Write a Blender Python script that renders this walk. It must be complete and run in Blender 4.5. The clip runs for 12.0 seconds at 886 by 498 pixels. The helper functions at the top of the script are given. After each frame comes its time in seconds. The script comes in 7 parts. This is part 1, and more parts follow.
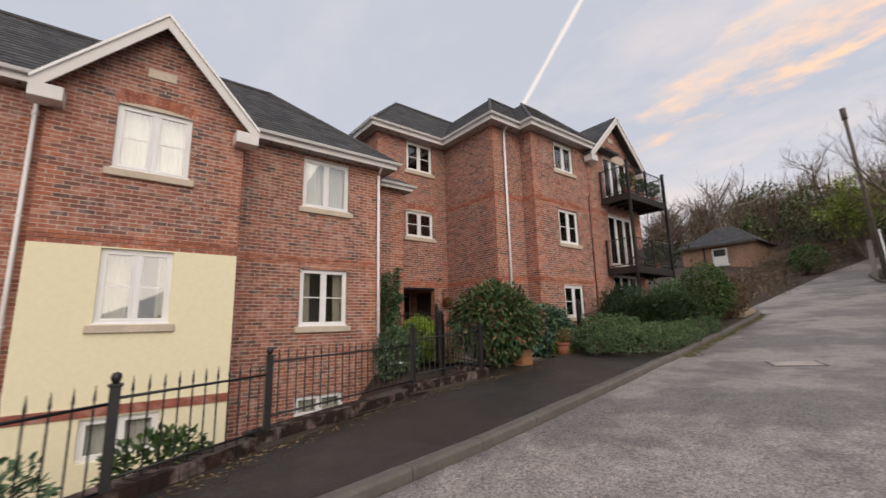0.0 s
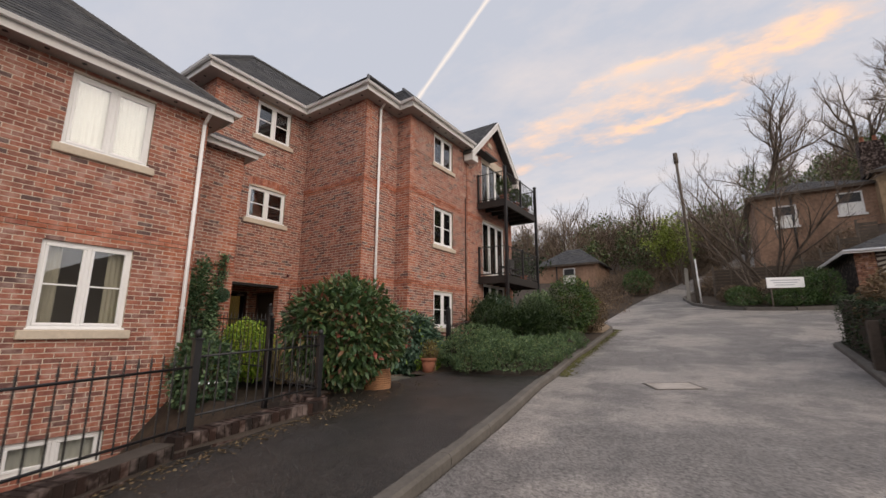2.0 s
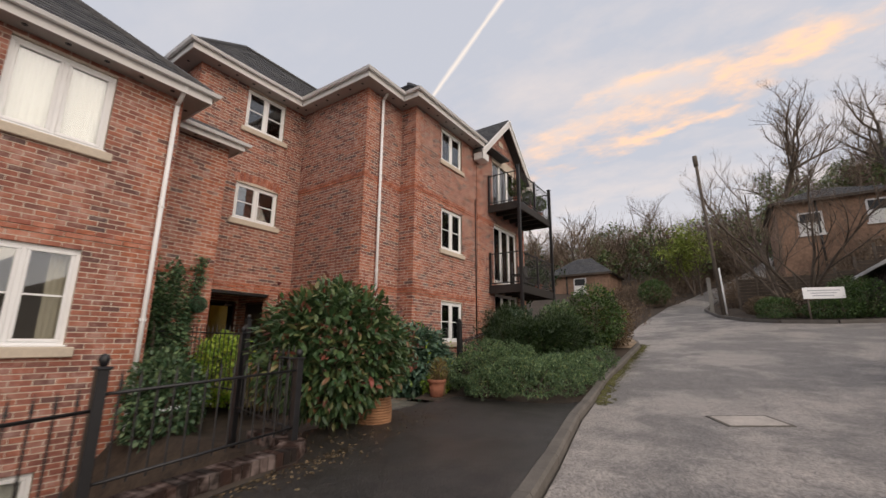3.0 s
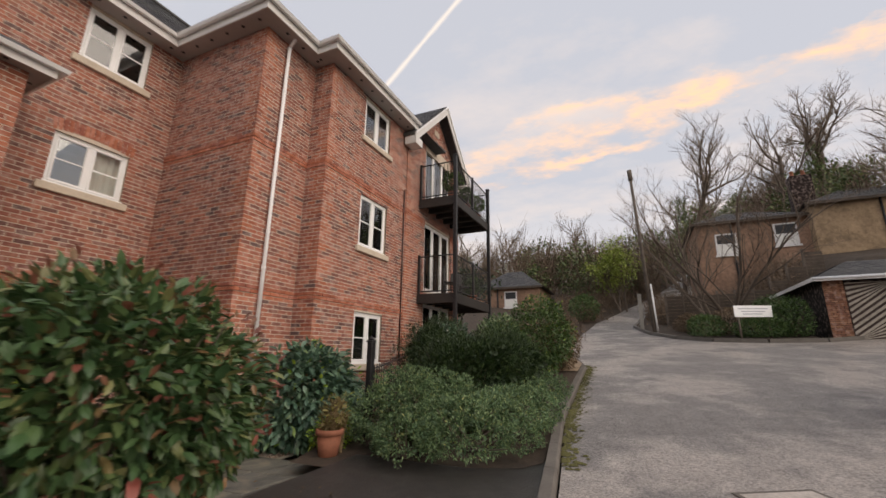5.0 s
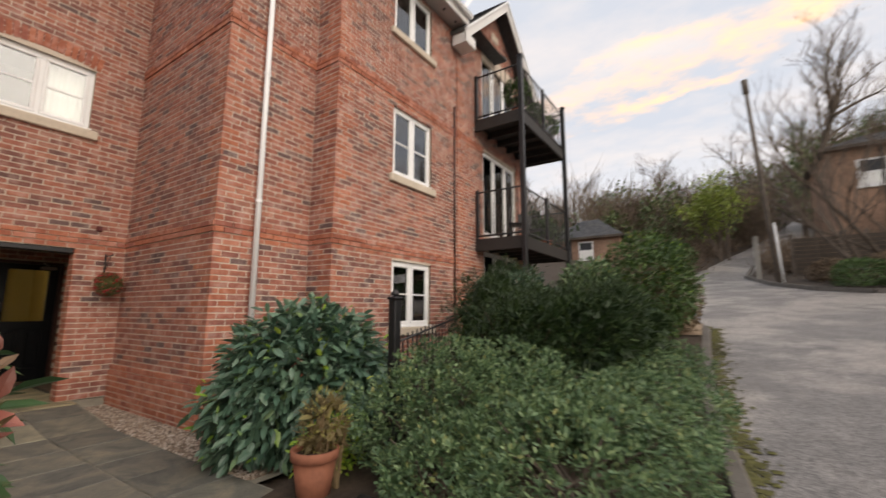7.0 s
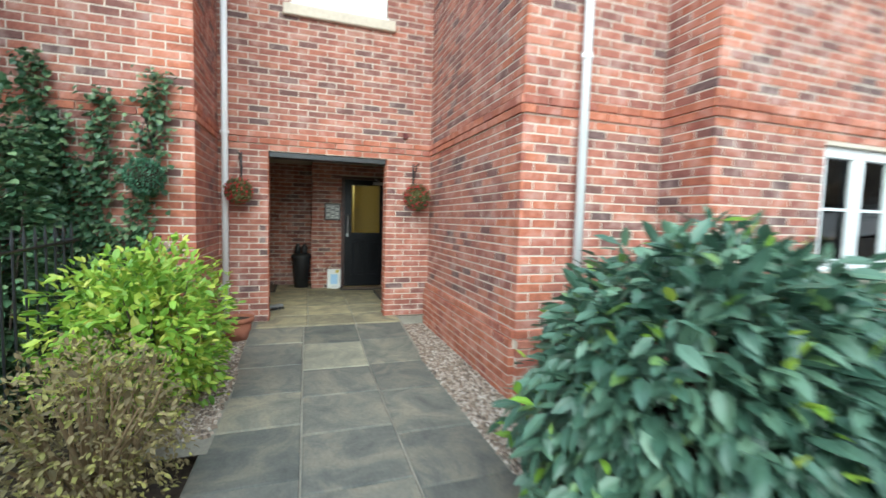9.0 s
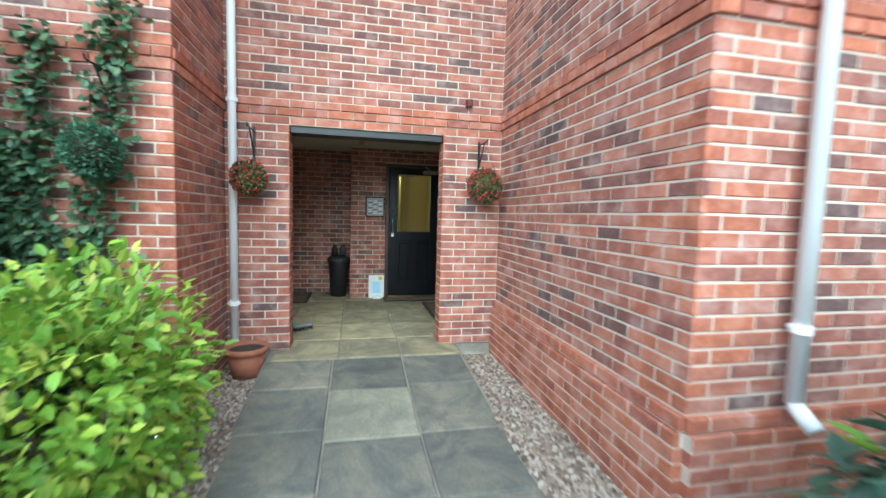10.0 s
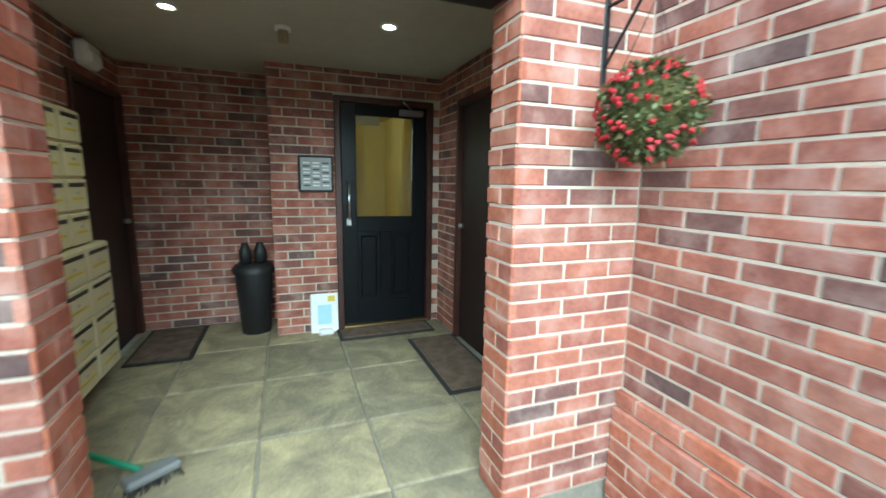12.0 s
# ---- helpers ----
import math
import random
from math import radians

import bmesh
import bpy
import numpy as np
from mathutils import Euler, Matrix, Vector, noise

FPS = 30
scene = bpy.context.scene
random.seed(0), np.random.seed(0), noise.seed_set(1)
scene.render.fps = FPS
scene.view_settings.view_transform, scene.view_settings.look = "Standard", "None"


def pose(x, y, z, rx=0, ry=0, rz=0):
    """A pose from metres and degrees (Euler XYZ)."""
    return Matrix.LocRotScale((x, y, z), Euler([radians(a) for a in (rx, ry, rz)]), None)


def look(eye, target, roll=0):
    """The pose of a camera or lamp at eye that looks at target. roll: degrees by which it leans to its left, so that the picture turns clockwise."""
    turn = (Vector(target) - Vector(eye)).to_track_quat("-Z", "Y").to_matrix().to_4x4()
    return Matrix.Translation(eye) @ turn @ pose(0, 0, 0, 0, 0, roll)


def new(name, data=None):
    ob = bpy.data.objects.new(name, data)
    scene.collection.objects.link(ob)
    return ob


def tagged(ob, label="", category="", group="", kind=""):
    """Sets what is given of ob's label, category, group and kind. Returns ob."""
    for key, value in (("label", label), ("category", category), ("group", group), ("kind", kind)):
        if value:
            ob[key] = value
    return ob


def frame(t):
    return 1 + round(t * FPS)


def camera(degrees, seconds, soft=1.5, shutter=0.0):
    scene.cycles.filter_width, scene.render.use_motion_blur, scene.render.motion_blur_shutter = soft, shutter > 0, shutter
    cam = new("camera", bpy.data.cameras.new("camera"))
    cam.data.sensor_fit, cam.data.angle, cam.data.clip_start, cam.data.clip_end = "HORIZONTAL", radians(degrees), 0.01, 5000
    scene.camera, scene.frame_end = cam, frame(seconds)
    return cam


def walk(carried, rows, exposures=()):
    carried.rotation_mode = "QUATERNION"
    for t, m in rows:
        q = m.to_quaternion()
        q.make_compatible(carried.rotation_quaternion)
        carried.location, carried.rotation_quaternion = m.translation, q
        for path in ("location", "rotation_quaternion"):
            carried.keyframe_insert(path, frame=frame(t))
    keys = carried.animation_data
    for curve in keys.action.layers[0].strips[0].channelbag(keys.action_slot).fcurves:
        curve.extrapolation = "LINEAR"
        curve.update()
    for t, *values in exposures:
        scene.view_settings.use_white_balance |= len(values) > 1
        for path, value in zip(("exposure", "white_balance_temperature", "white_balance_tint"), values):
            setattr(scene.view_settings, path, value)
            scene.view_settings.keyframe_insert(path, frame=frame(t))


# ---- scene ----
cam = camera(93.6, 12.0, shutter=0.5)
PATH = [
    (0, (-8.875, -11.781, 0.829), (-7.657, -10.235, 1.186), -1.4),
    (0.5, (-8.649, -11.544, 0.798), (-7.249, -10.171, 1.19), -0.6),
    (1, (-8.269, -11.226, 0.807), (-6.614, -10.188, 1.236), 0.3),
    (1.5, (-7.76, -10.894, 0.841), (-6.135, -9.8, 1.243), 0.8),
    (2, (-7.269, -10.444, 0.862), (-5.636, -9.355, 1.248), 0.2),
    (2.5, (-6.759, -10.071, 0.915), (-5.174, -8.925, 1.332), 0.3),
    (3, (-6.279, -9.636, 0.953), (-4.666, -8.536, 1.39), 0.4),
    (5, (-4.219, -8.599, 1.16), (-2.456, -7.794, 1.655), 0.6),
    (5.5, (-3.621, -8.319, 1.135), (-1.828, -7.564, 1.601), 0.1),
    (6, (-2.998, -8.168, 1.167), (-1.217, -7.38, 1.618), 0.3),
    (6.5, (-2.436, -7.918, 1.189), (-0.686, -7.031, 1.577), -0.2),
    (8.5, (-1.148, -6.175, 1.343), (-0.259, -4.384, 1.294), 1.5),
    (9, (-1.017, -5.53, 1.321), (-0.391, -3.635, 1.182), 1.6),
    (9.5, (-0.902, -4.855, 1.296), (-0.488, -2.905, 1.129), 2.9),
    (10, (-0.864, -4.095, 1.313), (-0.446, -2.146, 1.152), 1.6),
    (10.5, (-0.786, -3.371, 1.328), (-0.416, -1.415, 1.137), 1.0),
    (11, (-0.786, -2.647, 1.338), (-0.333, -0.713, 1.102), 0.8),
    (11.5, (-0.732, -1.97, 1.343), (-0.224, -0.058, 1.054), 0.9),
    (12, (-0.808, -1.368, 1.363), (-0.109, 0.479, 1.045), 0.9),
]
# exposure follows the camera as it turns from the bright sky to the shaded entrance
walk(cam, [(t, look(eye, target, roll)) for t, eye, target, roll in PATH],
     [(0.0, 0.58, 7100, 12), (6.5, 0.76, 7500, 12), (8.5, 1.95, 5900, -6), (9.5, 2.2, 5300, -10), (10.5, 2.4, 4950, -15), (11.5, 2.75, 4900, -18), (12.0, 2.85, 4950, -18)])

# ---- world and light ----
SUN_AZ = radians(196)      # from +y towards +x: the brighter, open side of the pale sky
GLOW_AZ = radians(106)     # where cloud is lit from below
world = bpy.data.worlds.new("dusk")
scene.world = world
world.use_nodes = True
wt = world.node_tree
wt.nodes.clear()


def wn(kind, **kw):
    n = wt.nodes.new(kind)
    for k, v in kw.items():
        if k in n.inputs:
            n.inputs[k].default_value = v
    return n


def wlink(a, b):
    wt.links.new(a, b)


def wmath(op, a, b=None, c=None, clamp=False):
    n = wt.nodes.new("ShaderNodeMath")
    n.operation, n.use_clamp = op, clamp
    for i, v in enumerate((a, b, c)):
        if v is None:
            continue
        if isinstance(v, (int, float)):
            n.inputs[i].default_value = v
        else:
            wlink(v, n.inputs[i])
    return n.outputs[0]


def wmix(f, a, b):
    n = wt.nodes.new("ShaderNodeMix")
    n.data_type = "RGBA"
    for sock, v in ((n.inputs[0], f), (n.inputs[6], a), (n.inputs[7], b)):
        if isinstance(v, (int, float, tuple)):
            sock.default_value = v
        else:
            wlink(v, sock)
    return n.outputs[2]


sky = wt.nodes.new("ShaderNodeTexSky")
sky.sky_type, sky.sun_disc = "NISHITA", False
sky.sun_elevation, sky.sun_rotation, sky.air_density, sky.dust_density = radians(34), SUN_AZ, 1.0, 2.0
coord = wt.nodes.new("ShaderNodeTexCoord").outputs["Generated"]
sep = wt.nodes.new("ShaderNodeSeparateXYZ")
wlink(coord, sep.inputs[0])
dx, dy, dz = sep.outputs
# thin high cloud: projects the sky on a flat layer
zc = wmath("ADD", wmath("MAXIMUM", dz, 0.0), 0.16)
flat = wt.nodes.new("ShaderNodeCombineXYZ")
wlink(wmath("DIVIDE", dx, zc), flat.inputs[0])
wlink(wmath("DIVIDE", dy, zc), flat.inputs[1])
turn = wt.nodes.new("ShaderNodeMapping")
turn.inputs["Rotation"].default_value = (0, 0, radians(28))
turn.inputs["Scale"].default_value = (1.25, 0.75, 1)
wlink(flat.outputs[0], turn.inputs[0])
cloud = wn("ShaderNodeTexNoise", Scale=1.7, Detail=9.0, Roughness=0.62)
wlink(turn.outputs[0], cloud.inputs["Vector"])
glow = wmath("ADD", wmath("MULTIPLY", dx, math.sin(GLOW_AZ)), wmath("MULTIPLY", dy, math.cos(GLOW_AZ)))
glow01 = wmath("SMOOTH_MIN", wmath("MAXIMUM", wmath("MULTIPLY_ADD", glow, 1.35, -0.35), 0.0), 1.0, 0.1)
# general pale veil, then broken lit cloud
veil = wmix(0.93, sky.outputs[0], (4.5, 5.0, 6.1, 1))
low = wmath("SUBTRACT", 1.0, wmath("MULTIPLY", wmath("MAXIMUM", dz, 0.0), 2.6), clamp=True)
veil = wmix(wmath("MULTIPLY", low, 0.75), veil, (7.6, 7.3, 7.4, 1))
puff = wt.nodes.new("ShaderNodeMapRange")
puff.inputs[1].default_value, puff.inputs[2].default_value = 0.46, 0.70
wlink(cloud.outputs[0], puff.inputs[0])
warm = wmix(glow01, (5.6, 5.7, 6.3, 1), (8.6, 7.2, 6.4, 1))
skyc = wmix(wmath("MULTIPLY", puff.outputs[0], 0.5), veil, warm)
# a long bank of cloud lit from below by the set sun
bank_n = wt.nodes.new("ShaderNodeVectorMath")
bank_n.operation = "DOT_PRODUCT"
wlink(coord, bank_n.inputs[0])
bank_n.inputs[1].default_value = (0.477, -0.183, -0.859)
ragged = wmath("ADD", bank_n.outputs["Value"], wmath("MULTIPLY_ADD", cloud.outputs[0], 0.5, -0.25))
bank = wmath("SUBTRACT", 1.0, wmath("MULTIPLY", wmath("ABSOLUTE", ragged), 24.0), clamp=True)
broken = wn("ShaderNodeTexNoise", Scale=5.5, Detail=7.0, Roughness=0.6)
wlink(turn.outputs[0], broken.inputs["Vector"])
bank = wmath("MULTIPLY", bank, wmath("MULTIPLY_ADD", broken.outputs[0], 4.6, -1.75, clamp=True))
bank = wmath("MULTIPLY", bank, wmath("MULTIPLY_ADD", glow, 3.0, -1.6, clamp=True))
skyc = wmix(wmath("MULTIPLY", bank, 0.8), skyc, (10.2, 6.5, 4.0, 1))
# vapour trail along a great circle
trail_n = wt.nodes.new("ShaderNodeVectorMath")
trail_n.operation = "DOT_PRODUCT"
wlink(coord, trail_n.inputs[0])
trail_n.inputs[1].default_value = (-0.733, 0.464, 0.497)
fuzz = wn("ShaderNodeTexNoise", Scale=26.0, Detail=4.0)
wlink(coord, fuzz.inputs["Vector"])
width = wmath("MULTIPLY_ADD", fuzz.outputs[0], 0.009, 0.002)
line = wmath("SUBTRACT", 1.0, wmath("DIVIDE", wmath("ABSOLUTE", trail_n.outputs["Value"]), width), clamp=True)
line = wmath("MULTIPLY", line, wmath("GREATER_THAN", dz, 0.05))
skyc = wmix(wmath("MULTIPLY", line, 0.62), skyc, (9.6, 8.7, 7.9, 1))
bg = wn("ShaderNodeBackground", Strength=0.085)
wlink(skyc, bg.inputs[0])
wlink(bg.outputs[0], wt.nodes.new("ShaderNodeOutputWorld").inputs[0])

sun = new("sun", bpy.data.lights.new("sun", "SUN"))
sun.data.energy, sun.data.angle, sun.data.color = 1.15, radians(70), (1.0, 0.90, 0.80)
sun.matrix_world = look((0, 0, 30), (-30 * math.sin(SUN_AZ), -30 * math.cos(SUN_AZ), 30 - 30 * math.tan(radians(34))))


# ---- materials ----
def mat(name, rough=0.6, metal=0.0, spec=0.5):
    m = bpy.data.materials.new(name)
    m.use_nodes = True
    b = m.node_tree.nodes["Principled BSDF"]
    b.inputs["Roughness"].default_value, b.inputs["Metallic"].default_value = rough, metal
    b.inputs["Specular IOR Level"].default_value = spec
    return m, m.node_tree, b


def node(nt, kind, links=(), **values):
    n = nt.nodes.new(kind)
    for k, v in values.items():
        n.inputs[k.replace("_", " ")].default_value = v
    for sock, src in links:
        nt.links.new(src, n.inputs[sock])
    return n


def ramp(nt, src, stops, mode="LINEAR"):
    n = nt.nodes.new("ShaderNodeValToRGB")
    n.color_ramp.interpolation = mode
    while len(n.color_ramp.elements) < len(stops):
        n.color_ramp.elements.new(0.5)
    for e, (p, c) in zip(n.color_ramp.elements, stops):
        e.position, e.color = p, (*c, 1)
    nt.links.new(src, n.inputs[0])
    return n.outputs[0]


def mixc(nt, f, a, b, mode="MIX"):
    n = nt.nodes.new("ShaderNodeMix")
    n.data_type, n.blend_type = "RGBA", mode
    for sock, v in ((n.inputs[0], f), (n.inputs[6], a), (n.inputs[7], b)):
        if isinstance(v, (int, float)):
            sock.default_value = v
        elif isinstance(v, tuple):
            sock.default_value = (*v, 1)
        else:
            nt.links.new(v, sock)
    return n.outputs[2]


def bump(nt, b, src, strength=0.4, dist=0.01):
    n = node(nt, "ShaderNodeBump", [("Height", src)], Strength=strength, Distance=dist)
    nt.links.new(n.outputs[0], b.inputs["Normal"])


def objco(nt):
    """World-sized coordinates: nothing here is scaled after it is built."""
    return nt.nodes.new("ShaderNodeNewGeometry").outputs["Position"]


def plain(name, base, rough=0.6, metal=0.0, grain=0.12, scale=14.0, bumpy=0.15, spec=0.5):
    """One base colour broken by noise at two sizes, with a fine relief."""
    m, nt, b = mat(name, rough, metal, spec)
    p = objco(nt)
    n1 = node(nt, "ShaderNodeTexNoise", [("Vector", p)], Scale=scale, Detail=6.0, Roughness=0.65)
    n2 = node(nt, "ShaderNodeTexNoise", [("Vector", p)], Scale=scale * 0.13, Detail=3.0)
    dark = tuple(c * (1 - 2.2 * grain) for c in base)
    lite = tuple(min(1, c * (1 + 1.6 * grain)) for c in base)
    c1 = ramp(nt, n1.outputs[0], [(0.3, dark), (0.7, lite)])
    c2 = ramp(nt, n2.outputs[0], [(0.3, dark), (0.7, lite)])
    nt.links.new(mixc(nt, 0.5, c1, c2), b.inputs["Base Color"])
    if bumpy:
        bump(nt, b, n1.outputs[0], bumpy, 0.004)
    return m


def brick_mat(name, stops, single):
    """Fired brick: a tone for each brick, mottled faces, sandy relief."""
    m, nt, b = mat(name, 0.85, spec=0.3)
    src = nt.nodes.new("ShaderNodeObjectInfo").outputs["Random"] if single else nt.nodes.new("ShaderNodeNewGeometry").outputs["Random Per Island"]
    p = objco(nt)
    tone = ramp(nt, src, stops, "CONSTANT")
    n1 = node(nt, "ShaderNodeTexNoise", [("Vector", p)], Scale=45.0, Detail=6.0, Roughness=0.7)
    n2 = node(nt, "ShaderNodeTexNoise", [("Vector", p)], Scale=7.0, Detail=4.0)
    n3 = node(nt, "ShaderNodeTexNoise", [("Vector", p)], Scale=0.9, Detail=5.0)
    c = mixc(nt, 0.6, tone, ramp(nt, n1.outputs[0], [(0.3, (0.55, 0.5, 0.5)), (0.75, (1.25, 1.2, 1.2))]), "MULTIPLY")
    c = mixc(nt, 0.65, c, ramp(nt, n2.outputs[0], [(0.32, (0.62, 0.6, 0.64)), (0.68, (1.3, 1.25, 1.2))]), "MULTIPLY")
    c = mixc(nt, 0.5, c, ramp(nt, n3.outputs[0], [(0.3, (0.72, 0.7, 0.72)), (0.7, (1.25, 1.22, 1.18))]), "MULTIPLY")
    # a little pale bloom from the mortar
    c = mixc(nt, ramp(nt, n2.outputs[0], [(0.5, (0, 0, 0)), (0.78, (0.55, 0.55, 0.55))]), c, (0.46, 0.36, 0.33))
    nt.links.new(c, b.inputs["Base Color"])
    bump(nt, b, n1.outputs[0], 0.5, 0.004)
    return m


MIXED = [(0.0, (0.43, 0.178, 0.122)), (0.18, (0.39, 0.160, 0.115)), (0.36, (0.345, 0.145, 0.108)), (0.50, (0.40, 0.19, 0.140)), (0.60, (0.31, 0.134, 0.104)), (0.72, (0.26, 0.125, 0.102)), (0.84, (0.205, 0.112, 0.098)), (0.92, (0.17, 0.112, 0.104)), (0.96, (0.45, 0.205, 0.14))]
REDS = [(0.0, (0.48, 0.18, 0.105)), (0.3, (0.41, 0.15, 0.092)), (0.6, (0.50, 0.215, 0.145)), (0.85, (0.36, 0.135, 0.095))]
M_BRICK, M_RED = brick_mat("brick_mixed", MIXED, False), brick_mat("brick_red", REDS, False)
M_BRICK1, M_RED1 = brick_mat("brick_mixed_single", MIXED, True), brick_mat("brick_red_single", REDS, True)
DARKB = [(0.0, (0.032, 0.018, 0.014)), (0.3, (0.026, 0.016, 0.013)), (0.6, (0.042, 0.022, 0.016)), (0.8, (0.02, 0.015, 0.013))]
M_DARKBRICK = brick_mat("brick_dark", DARKB, False)
M_MORTAR = plain("mortar", (0.60, 0.51, 0.42), 0.95, grain=0.1, scale=60, bumpy=0.3)
M_DARKMORTAR = plain("dark_mortar", (0.075, 0.06, 0.05), 0.95, grain=0.15, scale=60, bumpy=0.3)
M_CREAM = plain("cream_render", (0.88, 0.81, 0.57), 0.9, grain=0.03, scale=90, bumpy=0.25)
M_UPVC = plain("white_plastic", (0.87, 0.87, 0.87), 0.35, grain=0.02, scale=6, bumpy=0.02)
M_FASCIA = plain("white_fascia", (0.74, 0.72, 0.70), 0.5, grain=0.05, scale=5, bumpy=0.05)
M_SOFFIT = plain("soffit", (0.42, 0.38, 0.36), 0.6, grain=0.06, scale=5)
M_SILL = plain("cast_stone", (0.60, 0.51, 0.41), 0.85, grain=0.09, scale=20, bumpy=0.3)
M_BLACK = plain("black_paint", (0.015, 0.015, 0.017), 0.4, grain=0.2, scale=30, bumpy=0.1)
M_BLACKPL = plain("black_plastic", (0.02, 0.02, 0.022), 0.5, grain=0.15, scale=40, bumpy=0.15)
M_DOORBL = plain("black_door_paint", (0.006, 0.007, 0.009), 0.3, grain=0.1, scale=9, bumpy=0.03, spec=0.25)
M_DKWOOD = plain("dark_stained_wood", (0.06, 0.022, 0.016), 0.45, grain=0.3, scale=18, bumpy=0.2)
M_TERRA = plain("terracotta", (0.32, 0.12, 0.07), 0.85, grain=0.16, scale=18, bumpy=0.3)
M_WICKER = plain("wicker", (0.34, 0.17, 0.085), 0.75, grain=0.25, scale=40, bumpy=0.4)
M_CEIL = plain("porch_ceiling", (0.50, 0.47, 0.39), 0.9, grain=0.05, scale=8, bumpy=0.1)
M_CONC = plain("kerb_concrete", (0.135, 0.12, 0.105), 0.9, grain=0.16, scale=25, bumpy=0.4)
M_STEEL = plain("steel", (0.55, 0.55, 0.55), 0.3, 1.0, grain=0.05, scale=30, bumpy=0.02)
M_CREAMBOX = plain("cream_metal", (0.66, 0.60, 0.40), 0.4, grain=0.03, scale=8, bumpy=0.03)
M_WHITEP = plain("white_paper", (0.85, 0.85, 0.83), 0.7, grain=0.02, scale=8, bumpy=0.02)
M_INK = plain("grey_ink", (0.12, 0.12, 0.13), 0.7, grain=0.05, scale=8, bumpy=0)
M_YELLOW = plain("yellow_sticker", (0.65, 0.50, 0.05), 0.6, grain=0.05, scale=8, bumpy=0)
M_GREENP = plain("green_plastic", (0.03, 0.25, 0.12), 0.4, grain=0.08, scale=30, bumpy=0.05)
M_BARK = plain("bark", (0.13, 0.10, 0.078), 0.95, grain=0.3, scale=22, bumpy=0.6)
M_TWIG = plain("twigs", (0.17, 0.122, 0.088), 0.95, grain=0.3, scale=6, bumpy=0.3)
M_PALETWIG = plain("dry_stems", (0.27, 0.19, 0.10), 0.9, grain=0.25, scale=9, bumpy=0.2)
M_POLE = plain("weathered_pole", (0.13, 0.105, 0.085), 0.9, grain=0.25, scale=20, bumpy=0.4)
M_FENCE = plain("weathered_fence", (0.085, 0.065, 0.05), 0.9, grain=0.25, scale=12, bumpy=0.4)
M_SOIL = plain("soil", (0.055, 0.038, 0.026), 1.0, grain=0.35, scale=25, bumpy=0.8)
M_MAT = plain("doormat", (0.13, 0.09, 0.065), 1.0, grain=0.3, scale=90, bumpy=0.8)
M_CURTAIN = plain("cream_curtain", (0.52, 0.47, 0.38), 0.9, grain=0.06, scale=10, bumpy=0.1)
M_NET = plain("net_curtain", (0.80, 0.79, 0.75), 0.9, grain=0.05, scale=20, bumpy=0.1)
M_ROOM = plain("room_inside", (0.20, 0.17, 0.14), 0.9, grain=0.1, scale=2, bumpy=0)
M_HALL = plain("hall_wall", (0.62, 0.50, 0.22), 0.85, grain=0.05, scale=3, bumpy=0.05)
M_RED_FLOWER = plain("red_petals", (0.42, 0.015, 0.025), 0.6, grain=0.25, scale=60, bumpy=0.1)
M_CARRED, _nt, _b = mat("dark_red_car_paint", 0.25)
_b.inputs["Base Color"].default_value = (0.13, 0.006, 0.012, 1)
_b.inputs["Coat Weight"].default_value = 0.8
M_RUBBER = plain("rubber", (0.02, 0.02, 0.02), 0.8, grain=0.2, scale=30)
M_HLAMP, _nt, _b = mat("headlamp_lens", 0.08)
_b.inputs["Base Color"].default_value = (0.72, 0.75, 0.8, 1)
M_MOSS = plain("moss", (0.10, 0.095, 0.03), 1.0, grain=0.35, scale=20, bumpy=0.8)
M_PLATE = plain("worn_cover", (0.46, 0.41, 0.37), 0.7, grain=0.2, scale=30, bumpy=0.4)


def glass_mat(name, tint=(0.93, 0.96, 0.96), boost=0.0):
    """A pane: clear, with the mirror gloss of its two faces."""
    m = bpy.data.materials.new(name)
    m.use_nodes = True
    nt = m.node_tree
    nt.nodes.clear()
    tr = node(nt, "ShaderNodeBsdfTransparent")
    tr.inputs[0].default_value = (*tint, 1)
    gl = node(nt, "ShaderNodeBsdfGlossy", Roughness=0.015)
    fr = node(nt, "ShaderNodeFresnel", IOR=1.75)
    f = node(nt, "ShaderNodeMath", [(0, fr.outputs[0])])
    f.operation = "ADD"
    f.inputs[1].default_value = boost
    mx = node(nt, "ShaderNodeMixShader", [(0, f.outputs[0]), (1, tr.outputs[0]), (2, gl.outputs[0])])
    out = node(nt, "ShaderNodeOutputMaterial", [("Surface", mx.outputs[0])])
    return m


M_GLASS = glass_mat("window_glass", boost=0.11)
M_DOORGLASS = glass_mat("door_glass", boost=0.0)


def glow_mat(name, colour, strength):
    m = bpy.data.materials.new(name)
    m.use_nodes = True
    b = m.node_tree.nodes["Principled BSDF"]
    b.inputs["Emission Color"].default_value, b.inputs["Emission Strength"].default_value = (*colour, 1), strength
    return m


M_LAMP = glow_mat("lamp_glow", (1.0, 0.86, 0.62), 14.0)


